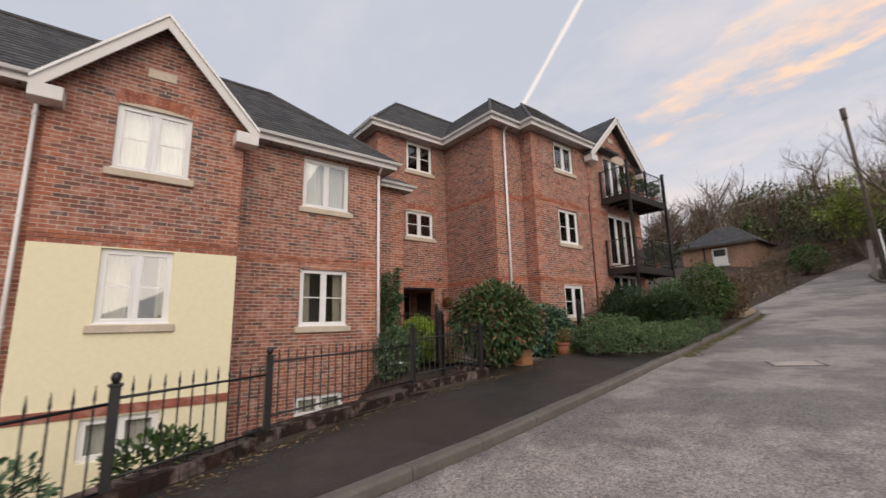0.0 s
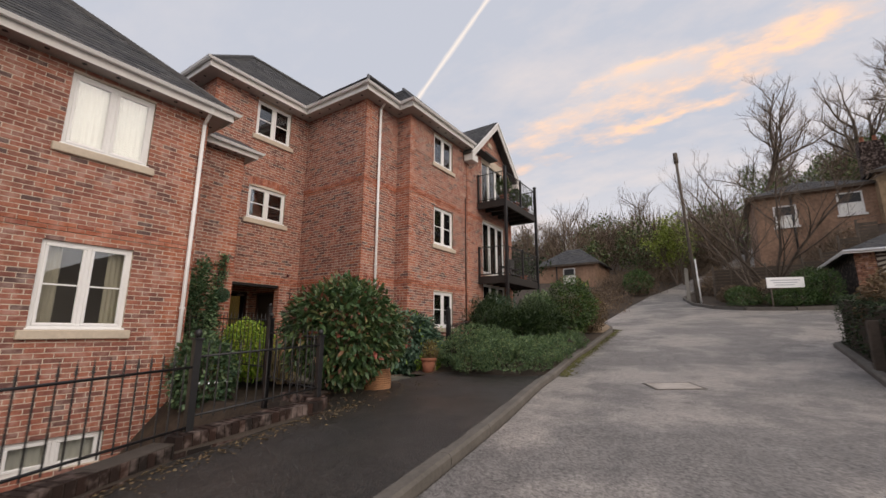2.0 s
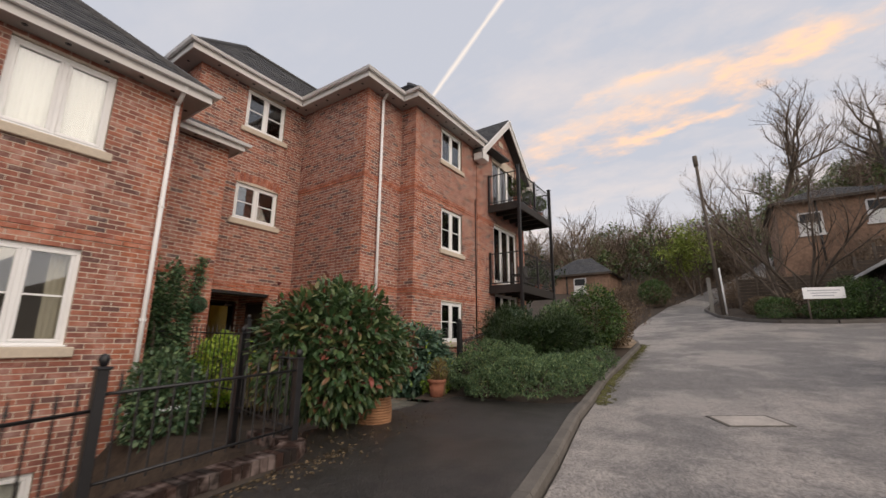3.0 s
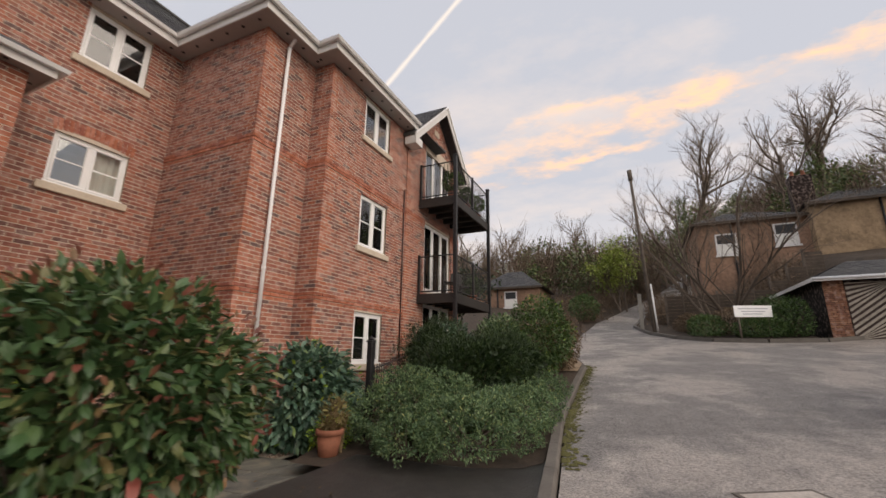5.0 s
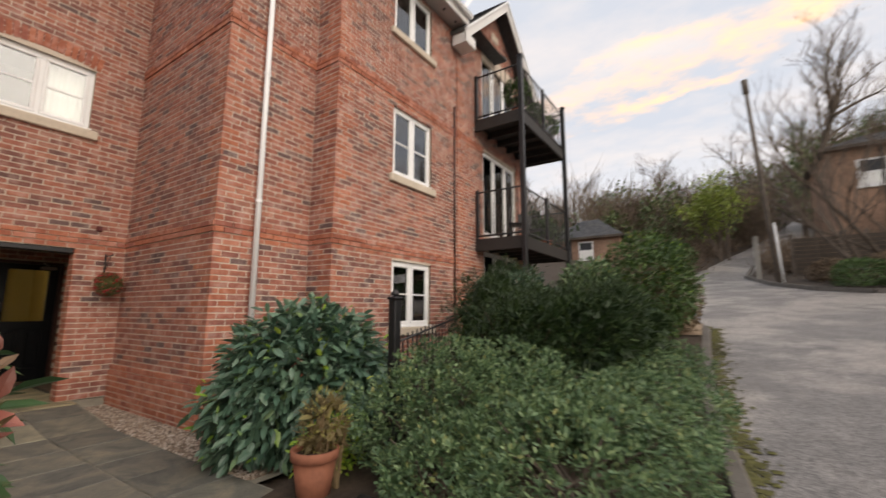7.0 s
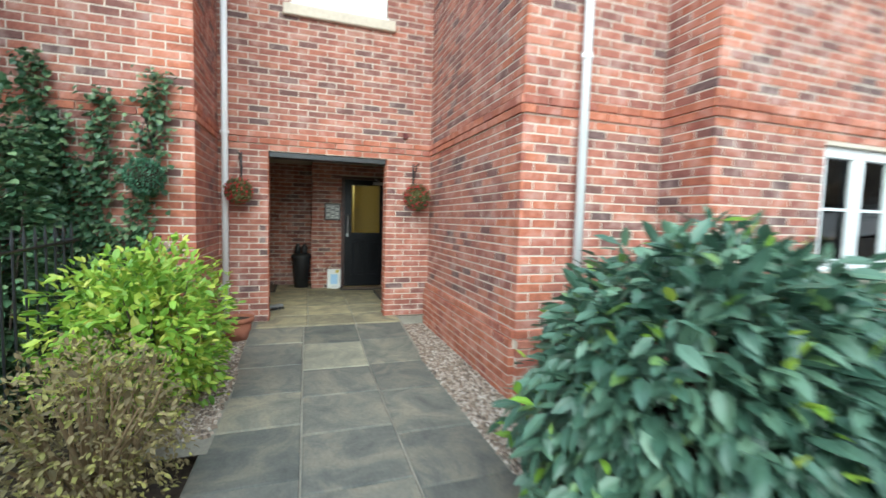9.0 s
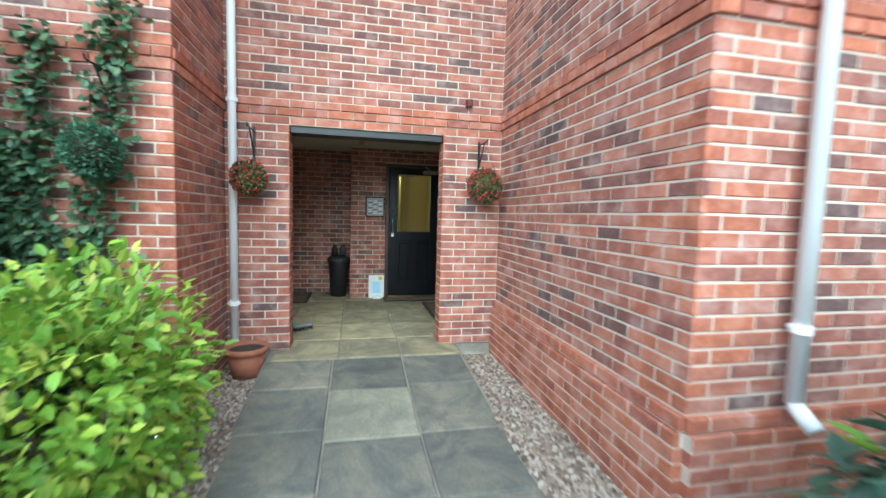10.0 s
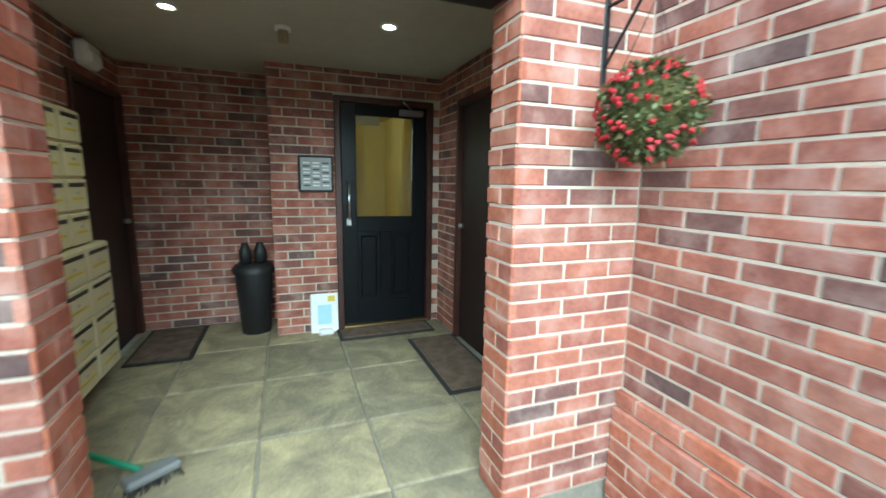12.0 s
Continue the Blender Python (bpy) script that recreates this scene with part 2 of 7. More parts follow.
def asphalt(name, base, patch_sheen):
    m, nt, b = mat(name, 0.75, spec=0.5)
    p = objco(nt)
    g1 = node(nt, "ShaderNodeTexVoronoi", [("Vector", p)], Scale=62.0)
    n1 = node(nt, "ShaderNodeTexNoise", [("Vector", p)], Scale=38.0, Detail=6.0, Roughness=0.75)
    n2 = node(nt, "ShaderNodeTexNoise", [("Vector", p)], Scale=0.42, Detail=7.0, Roughness=0.62)
    n3 = node(nt, "ShaderNodeTexNoise", [("Vector", p)], Scale=3.2, Detail=5.0)
    d, l = tuple(c * 0.25 for c in base), tuple(c * 2.3 for c in base)
    c = mixc(nt, 0.5, ramp(nt, n1.outputs[0], [(0.3, d), (0.72, l)]), ramp(nt, g1.outputs["Color"], [(0.2, d), (0.8, l)]))
    # Patches take a paler colour too, standing in for their wet sheen.
    c = mixc(nt, ramp(nt, n2.outputs[0], [(0.47, (0, 0, 0)), (0.56, (1, 1, 1))]), c, mixc(nt, 1.0, c, patch_sheen, "MULTIPLY"))
    c = mixc(nt, 0.5, c, ramp(nt, n3.outputs[0], [(0.3, (0.6, 0.6, 0.6)), (0.7, (1.35, 1.33, 1.3))]), "MULTIPLY")
    nt.links.new(c, b.inputs["Base Color"])
    r = ramp(nt, n2.outputs[0], [(0.42, (0.56, 0.56, 0.56)), (0.56, (0.36, 0.36, 0.36))])
    nt.links.new(r, b.inputs["Roughness"])
    h = mixc(nt, 0.5, g1.outputs["Distance"], n1.outputs[0])
    bump(nt, b, h, 0.7, 0.012)
    return m


M_ROAD = asphalt("road_asphalt", (0.15, 0.139, 0.133), (1.75, 1.7, 1.65))
M_FOOT = asphalt("footway_asphalt", (0.028, 0.025, 0.023), (1.2, 1.2, 1.2))


def slab_mat(name, stops):
    """Riven sandstone flags: grey-green with buff bands, a tone for each flag."""
    m, nt, b = mat(name, 0.8, spec=0.4)
    p = objco(nt)
    rnd = nt.nodes.new("ShaderNodeObjectInfo").outputs["Random"]
    off = node(nt, "ShaderNodeVectorMath", [(0, p)])
    sc = node(nt, "ShaderNodeMath", [(0, rnd)])
    sc.operation, sc.inputs[1].default_value = "MULTIPLY", 40.0
    nt.links.new(sc.outputs[0], off.inputs[1])
    n1 = node(nt, "ShaderNodeTexNoise", [("Vector", off.outputs[0])], Scale=2.6, Detail=8.0, Roughness=0.66, Distortion=0.9)
    n2 = node(nt, "ShaderNodeTexNoise", [("Vector", off.outputs[0])], Scale=55.0, Detail=5.0)
    c = ramp(nt, n1.outputs[0], stops)
    c = mixc(nt, 0.55, c, ramp(nt, rnd, [(0.0, (0.55, 0.58, 0.6)), (0.5, (0.9, 0.9, 0.9)), (1.0, (1.4, 1.35, 1.2))]), "MULTIPLY")
    c = mixc(nt, 0.4, c, ramp(nt, n2.outputs[0], [(0.3, (0.65, 0.65, 0.65)), (0.7, (1.2, 1.2, 1.2))]), "MULTIPLY")
    nt.links.new(c, b.inputs["Base Color"])
    bump(nt, b, mixc(nt, 0.35, n1.outputs[0], n2.outputs[0]), 0.45, 0.012)
    return m


M_SLAB = slab_mat("weathered_sandstone", [(0.28, (0.085, 0.085, 0.078)), (0.48, (0.15, 0.145, 0.125)), (0.6, (0.21, 0.19, 0.15)), (0.78, (0.28, 0.25, 0.19))])
M_SLABDRY = slab_mat("dry_sandstone", [(0.28, (0.165, 0.143, 0.10)), (0.46, (0.265, 0.226, 0.15)), (0.6, (0.39, 0.33, 0.20)), (0.78, (0.51, 0.43, 0.27))])
M_SLABPALE = slab_mat("pale_sandstone", [(0.28, (0.14, 0.135, 0.115)), (0.48, (0.20, 0.19, 0.155)), (0.6, (0.27, 0.25, 0.19)), (0.78, (0.34, 0.31, 0.23))])
M_GROUT = plain("slab_joint", (0.26, 0.235, 0.19), 0.95, grain=0.15, scale=40, bumpy=0.4)


def slate_mat():
    m, nt, b = mat("slate", 0.75, spec=0.5)
    rnd = nt.nodes.new("ShaderNodeNewGeometry").outputs["Random Per Island"]
    p = objco(nt)
    n1 = node(nt, "ShaderNodeTexNoise", [("Vector", p)], Scale=9.0, Detail=6.0)
    n2 = node(nt, "ShaderNodeTexNoise", [("Vector", p)], Scale=0.8, Detail=4.0)
    c = ramp(nt, rnd, [(0.0, (0.035, 0.036, 0.042)), (0.5, (0.055, 0.055, 0.06)), (1.0, (0.085, 0.082, 0.085))])
    c = mixc(nt, 0.6, c, ramp(nt, n1.outputs[0], [(0.3, (0.6, 0.6, 0.6)), (0.75, (1.5, 1.5, 1.4))]), "MULTIPLY")
    c = mixc(nt, ramp(nt, n2.outputs[0], [(0.55, (0, 0, 0)), (0.8, (0.5, 0.5, 0.5))]), c, (0.10, 0.095, 0.07))
    nt.links.new(c, b.inputs["Base Color"])
    bump(nt, b, n1.outputs[0], 0.4, 0.006)
    return m


M_SLATE = slate_mat()


def leaf_mat(name, stops, rough=0.45, trans=0.25):
    """Leaves: a tone for each leaf, some light through the blade."""
    m, nt, b = mat(name, rough)
    rnd = nt.nodes.new("ShaderNodeNewGeometry").outputs["Random Per Island"]
    c = ramp(nt, rnd, stops)
    p = objco(nt)
    n1 = node(nt, "ShaderNodeTexNoise", [("Vector", p)], Scale=2.5, Detail=4.0)
    c = mixc(nt, 0.6, c, ramp(nt, n1.outputs[0], [(0.3, (0.5, 0.55, 0.5)), (0.7, (1.35, 1.3, 1.2))]), "MULTIPLY")
    nt.links.new(c, b.inputs["Base Color"])
    tl = node(nt, "ShaderNodeBsdfTranslucent", [("Color", c)])
    mx = node(nt, "ShaderNodeMixShader", [(1, b.outputs[0]), (2, tl.outputs[0])])
    mx.inputs[0].default_value = trans
    out = [n for n in nt.nodes if n.type == "OUTPUT_MATERIAL"][0]
    nt.links.new(mx.outputs[0], out.inputs["Surface"])
    return m


L_LAUREL = leaf_mat("laurel_leaf", [(0, (0.050, 0.104, 0.072)), (0.6, (0.097, 0.176, 0.124)), (0.92, (0.153, 0.248, 0.167)), (1, (0.267, 0.413, 0.097))], 0.35, 0.12)
L_PHOTINIA = leaf_mat("photinia_leaf", [(0, (0.037, 0.083, 0.033)), (0.55, (0.074, 0.138, 0.055)), (0.85, (0.120, 0.166, 0.064)), (0.93, (0.221, 0.221, 0.092)), (1, (0.368, 0.101, 0.083))], 0.35, 0.12)
L_BRIGHT = leaf_mat("bright_leaf", [(0, (0.159, 0.305, 0.037)), (0.5, (0.317, 0.488, 0.061)), (0.85, (0.488, 0.586, 0.085)), (1, (0.634, 0.634, 0.146))], 0.45, 0.3)
L_HEBE = leaf_mat("hebe_leaf", [(0, (0.053, 0.107, 0.051)), (0.6, (0.123, 0.205, 0.094)), (0.95, (0.238, 0.328, 0.156)), (1, (0.313, 0.313, 0.110))], 0.5, 0.15)
L_YEW = leaf_mat("yew_leaf", [(0, (0.012, 0.030, 0.009)), (0.6, (0.024, 0.052, 0.014)), (1, (0.055, 0.092, 0.022))], 0.6, 0.1)
L_HEDGE = leaf_mat("hedge_leaf", [(0, (0.033, 0.072, 0.021)), (0.6, (0.065, 0.124, 0.033)), (1, (0.130, 0.208, 0.058))], 0.5, 0.15)
L_IVY = leaf_mat("ivy_leaf", [(0, (0.038, 0.084, 0.042)), (0.6, (0.084, 0.157, 0.080)), (1, (0.210, 0.294, 0.147))], 0.4, 0.12)
L_BROWN = leaf_mat("dead_leaf", [(0, (0.09, 0.06, 0.035)), (0.6, (0.17, 0.115, 0.065)), (1, (0.27, 0.20, 0.12))], 0.8, 0.2)
L_DRY = leaf_mat("spirea_leaf", [(0, (0.143, 0.111, 0.058)), (0.6, (0.260, 0.208, 0.098)), (1, (0.416, 0.390, 0.117))], 0.7, 0.25)
L_BALL = leaf_mat("topiary_leaf", [(0, (0.038, 0.115, 0.067)), (1, (0.115, 0.250, 0.144))], 0.5, 0.1)
L_POSY = leaf_mat("faded_posy_leaf", [(0, (0.06, 0.08, 0.025)), (0.5, (0.12, 0.14, 0.045)), (0.8, (0.20, 0.15, 0.06)), (1, (0.22, 0.26, 0.14))], 0.6, 0.1)
L_WOOD = leaf_mat("distant_evergreen", [(0, (0.061, 0.096, 0.041)), (0.6, (0.121, 0.163, 0.065)), (1, (0.233, 0.272, 0.109))], 0.7, 0.1)
L_WILLOW = leaf_mat("spring_leaf", [(0, (0.166, 0.229, 0.042)), (1, (0.354, 0.416, 0.094))], 0.7, 0.25)
L_SCRUB = leaf_mat("scrub", [(0, (0.126, 0.088, 0.063)), (0.6, (0.210, 0.147, 0.101)), (1, (0.315, 0.231, 0.157))], 0.9, 0.1)
M_GRAVEL, _nt, _b = mat("gravel_stone", 0.9)
_nt.links.new(ramp(_nt, _nt.nodes.new("ShaderNodeNewGeometry").outputs["Random Per Island"], [(0, (0.10, 0.075, 0.06)), (0.5, (0.27, 0.2, 0.15)), (1, (0.5, 0.43, 0.37))]), _b.inputs["Base Color"])


# ---- building helpers ----
def obj(name, verts, faces, material, parent=None, label="", smooth=False):
    me = bpy.data.meshes.new(name)
    me.from_pydata([tuple(v) for v in verts], [], faces)
    me.materials.append(material)
    if smooth:
        me.polygons.foreach_set("use_smooth", [True] * len(me.polygons))
    me.update()
    ob = new(name, me)
    if parent:
        ob.parent = parent
    if label:
        ob["label"] = label
    return ob


def part(name, bm, material, parent=None, label="", smooth=False):
    """Links a bmesh as one mesh object under a thing or a part."""
    me = bpy.data.meshes.new(name)
    bm.to_mesh(me)
    bm.free()
    me.materials.append(material)
    if smooth:
        me.polygons.foreach_set("use_smooth", [True] * len(me.polygons))
    ob = new(name, me)
    if parent:
        ob.parent = parent
    if label:
        ob["label"] = label
    return ob


def empty(name, x=0, y=0, z=0, rz=0, label="", category="", group="", kind=""):
    ob = new(name)
    ob.matrix_world = pose(x, y, z, 0, 0, rz)
    return tagged(ob, label, category, group, kind)


def add_box(bm, x0, x1, y0, y1, z0, z1, bevel=0.0, m=None):
    b = bmesh.ops.create_cube(bm, size=1.0, matrix=Matrix.Translation(((x0 + x1) / 2, (y0 + y1) / 2, (z0 + z1) / 2)) @ Matrix.Diagonal((x1 - x0, y1 - y0, z1 - z0, 1)))
    vs = b["verts"]
    if bevel:
        es = list({e for v in vs for e in v.link_edges})
        r = bmesh.ops.bevel(bm, geom=es, offset=bevel, segments=1, affect="EDGES")
        vs = list({v for f in r["faces"] for v in f.verts} | {v for v in vs if v.is_valid})
    if m is not None:
        bmesh.ops.transform(bm, matrix=m, verts=vs)
    return vs


def box(name, x0, x1, y0, y1, z0, z1, material, parent=None, label="", bevel=0.0, m=None):
    bm = bmesh.new()
    add_box(bm, x0, x1, y0, y1, z0, z1, bevel, m)
    return part(name, bm, material, parent, label)


def add_rod(bm, a, b, r, r2=None, n=8):
    a, b = Vector(a), Vector(b)
    q = (b - a).to_track_quat("Z", "Y").to_matrix().to_4x4()
    return bmesh.ops.create_cone(bm, cap_ends=True, segments=n, radius1=r, radius2=r if r2 is None else r2, depth=(b - a).length, matrix=Matrix.Translation((a + b) / 2) @ q)["verts"]


def rod(name, a, b, r, material, parent=None, label="", r2=None, n=8):
    bm = bmesh.new()
    add_rod(bm, a, b, r, r2, n)
    return part(name, bm, material, parent, label, smooth=n > 5)


def lathe(name, profile, material, parent=None, label="", n=20, at=(0, 0, 0)):
    """A turned shape: profile of (radius, height)."""
    verts, faces = [], []
    for r, z in profile:
        for k in range(n):
            a = 2 * math.pi * k / n
            verts.append((at[0] + r * math.cos(a), at[1] + r * math.sin(a), at[2] + z))
    for i in range(len(profile) - 1):
        for k in range(n):
            faces.append((i * n + k, i * n + (k + 1) % n, (i + 1) * n + (k + 1) % n, (i + 1) * n + k))
    return obj(name, verts, faces, material, parent, label, smooth=True)


def sweep(name, points, profile, material, parent=None, label="", closed=False):
    """A profile of (out, up) run along a level polyline; out is to the right of the way."""
    pts = [Vector(p) for p in points]
    n, k = len(pts), len(profile)
    verts, faces = [], []
    for i, p in enumerate(pts):
        a = (pts[i] - pts[i - 1]) if (i or closed) else (pts[1] - pts[0])
        b = (pts[(i + 1) % n] - pts[i]) if (i < n - 1 or closed) else a
        na, nb = Vector((a.y, -a.x, 0)).normalized(), Vector((b.y, -b.x, 0)).normalized()
        m = (na + nb)
        m = m / max(0.2, m.length_squared) * 2
        for o, u in profile:
            verts.append(p + m * o + Vector((0, 0, u)))
    for i in range(n if closed else n - 1):
        j = (i + 1) % n
        for c in range(k):
            d = (c + 1) % k
            faces.append((i * k + c, j * k + c, j * k + d, i * k + d))
    if not closed:
        faces += [tuple(range(k))[::-1], tuple(range((n - 1) * k, n * k))]
    return obj(name, verts, faces, material, parent, label)


# ---- brickwork ----
COURSE, BL, JOINT = 0.075, 0.225, 0.0108


def brick_mesh(a0, a1, z0, z1, o, d, nrm, proud):
    """Eight-cornered chamfered brick face on a wall: along a, up z, out by proud."""
    c = 0.004
    out = []
    for (a, z, dep) in ((a0, z0, -0.03), (a1, z0, -0.03), (a1, z1, -0.03), (a0, z1, -0.03), (a0, z0, proud - c), (a1, z0, proud - c), (a1, z1, proud - c), (a0, z1, proud - c),
                        (a0 + c, z0 + c, proud), (a1 - c, z0 + c, proud), (a1 - c, z1 - c, proud), (a0 + c, z1 - c, proud)):
        out.append((o[0] + d[0] * a + nrm[0] * dep, o[1] + d[1] * a + nrm[1] * dep, z))
    return out


BF = [(0, 1, 5, 4), (1, 2, 6, 5), (2, 3, 7, 6), (3, 0, 4, 7), (4, 5, 9, 8), (5, 6, 10, 9), (6, 7, 11, 10), (7, 4, 8, 11), (8, 9, 10, 11)]


def brick_face(parent, o, d, nrm, length, z0, z1, holes=(), red=(), proud=(), quoins=(True, True), slope=None, near=None, mats=None):
    """Lays one face of a wall in stretcher bond. holes: (a0, a1, z0, z1); red, proud: level bands; slope(z) gives the span of a; near: a box (a0, a1, z0, z1) whose bricks are objects of their own."""
    rnd = random.Random(int(abs(o[0] * 100 + o[1] * 37 + z0 * 11)) + 5)
    packs = {"mixed": ([], []), "red": ([], [])}
    shared, loose = {}, 0
    k = int(round(z0 / COURSE))
    while k * COURSE < z1 - 0.02:
        zb, zt = k * COURSE + JOINT / 2, min((k + 1) * COURSE, z1) - JOINT / 2
        zm = (zb + zt) / 2
        lo, hi = slope(zm) if slope else (0.0, length)
        spans = [(lo, hi)]
        for h0, h1, hz0, hz1 in holes:
            if hz0 - 0.02 < zm < hz1 + 0.02:
                spans = [s for a, b in spans for s in ((a, min(b, h0)), (max(a, h1), b)) if s[1] - s[0] > 0.03]
        is_red = any(a <= zm < b for a, b in red)
        out = max([p for a, b, p in proud if a <= zm < b] or [0.0])
        start = -(BL / 2 if k % 2 else 0.0)
        for a, b in spans:
            n = math.floor((a - start) / BL) - 1
            at = None
            while start + n * BL < b:
                p0, p1 = max(a, start + n * BL + (JOINT / 2)), min(b, start + (n + 1) * BL - JOINT / 2)
                n += 1
                if p1 <= a:
                    continue
                if p1 - p0 < 0.06:          # slivers join the next brick
                    at = a if p0 - a < 0.02 else None
                    continue
                if at is not None:
                    p0, at = at, None
                if b - p1 < 0.07:
                    p1 = b
                q = (quoins[0] and p0 < 0.22 + 0.11 * (k % 2)) or (quoins[1] and p1 > length - 0.22 - 0.11 * (k % 2))
                red_one = is_red or (q and rnd.random() < 0.8)
                jig = out + rnd.uniform(-0.0015, 0.0025)
                if near and near[0] <= (p0 + p1) / 2 <= near[1] and near[2] <= zm <= near[3] and loose < 300:
                    key = (round(p1 - p0, 3), round(zt - zb, 3), red_one)
                    if key not in shared:
                        me = bpy.data.meshes.new("brick")
                        w, h = key[0] / 2, key[1] / 2
                        me.from_pydata(brick_mesh(-w, w, -h, h, (0, 0), d, nrm, 0.0), [], BF)
                        me.materials.append(M_RED1 if red_one else M_BRICK1)
                        shared[key] = me
                    ob = new("brick", shared[key])
                    ob.parent = parent
                    am = (p0 + p1) / 2
                    ob.location = (o[0] + d[0] * am + nrm[0] * jig, o[1] + d[1] * am + nrm[1] * jig, (zb + zt) / 2)
                    loose += 1
                    continue
                vs, fs = packs["red" if red_one else "mixed"]
                base = len(vs)
                vs.extend(brick_mesh(p0, p1, zb, zt, o, d, nrm, jig))
                fs.extend(tuple(base + i for i in f) for f in BF)
        k += 1
    for za, zb, p in proud:                 # mortar bed behind the projecting plinth courses
        if zb < 0.5:
            za = max(za, z0)
            q0 = [(o[0] + d[0] * a + nrm[0] * e, o[1] + d[1] * a + nrm[1] * e) for a, e in ((0.004, -0.02), (length - 0.004, -0.02), (length - 0.004, p - 0.005), (0.004, p - 0.005))]
            vs = [(x, y, za) for x, y in q0] + [(x, y, zb - JOINT / 2 - 0.003) for x, y in q0]
            obj("mortar_bed", vs, [(0, 1, 2, 3), (4, 5, 6, 7), (0, 1, 5, 4), (1, 2, 6, 5), (2, 3, 7, 6), (3, 0, 4, 7)], M_MORTAR, parent)
    for kind, (vs, fs) in packs.items():
        if vs:
            m = (mats or {"mixed": M_BRICK, "red": M_RED})[kind]
            tagged(obj("brickwork", vs, fs, m, parent), kind="stuff")


def wall_core(name, o, d, nrm, length, z0, z1, thick, holes=(), material=None, label="", gable=None, front=0.004, ends=(-0.012, -0.012)):
    """The mortar body of a wall with its openings cut through; its face lies 6 mm behind the bricks. gable: height of the peak over the middle."""
    bm = bmesh.new()
    us = sorted({-ends[0], length + ends[1], *[v for h in holes for v in h[:2]]})
    zs = sorted({z0, z1, *[min(max(v, z0), z1) for h in holes for v in h[2:]]})
    dep0, dep1 = -thick, -front
    for i in range(len(us) - 1):
        for j in range(len(zs) - 1):
            um, zm = (us[i] + us[i + 1]) / 2, (zs[j] + zs[j + 1]) / 2
            if any(h[0] < um < h[1] and h[2] < zm < h[3] for h in holes):
                continue
            c = []
            for a, z, dep in ((us[i], zs[j], dep1), (us[i + 1], zs[j], dep1), (us[i + 1], zs[j + 1], dep1), (us[i], zs[j + 1], dep1), (us[i], zs[j], dep0), (us[i + 1], zs[j], dep0), (us[i + 1], zs[j + 1], dep0), (us[i], zs[j + 1], dep0)):
                c.append(bm.verts.new((o[0] + d[0] * a + nrm[0] * dep, o[1] + d[1] * a + nrm[1] * dep, z)))
            for f in ((0, 1, 2, 3), (5, 4, 7, 6), (4, 0, 3, 7), (1, 5, 6, 2), (3, 2, 6, 7), (4, 5, 1, 0)):
                bm.faces.new([c[q] for q in f])
    if gable:
        c = []
        for dep in (dep1, dep0):
            for a, z in ((0, z1), (length, z1), (length / 2, gable)):
                c.append(bm.verts.new((o[0] + d[0] * a + nrm[0] * dep, o[1] + d[1] * a + nrm[1] * dep, z)))
        for f in ((0, 1, 2), (5, 4, 3), (0, 2, 5, 3), (2, 1, 4, 5), (1, 0, 3, 4)):
            bm.faces.new([c[q] for q in f])
    bmesh.ops.remove_doubles(bm, verts=bm.verts, dist=0.0005)
    ob = part(name, bm, material or M_MORTAR)
    return tagged(ob, label, "wall", kind="structure")


def brick_wall(name, o, d, nrm, length, z0, z1, thick=0.25, holes=(), label="red and dark multi-toned brick wall with pale mortar", gable=None, ends=None, **kw):
    ends = ends or [-0.012 if q else 0.06 for q in kw.get("quoins", (True, True))]
    core = wall_core(name, o, d, nrm, length, z0, z1, thick, holes, label=label, gable=gable, ends=ends)
    top, slope = z1, None
    if gable:
        top = gable
        slope = lambda z: (0.0, length) if z < z1 else ((z - z1) / (gable - z1) * length / 2, length - (z - z1) / (gable - z1) * length / 2)
    brick_face(core, o, d, nrm, length, z0, top, holes, slope=slope, **kw)
    return core


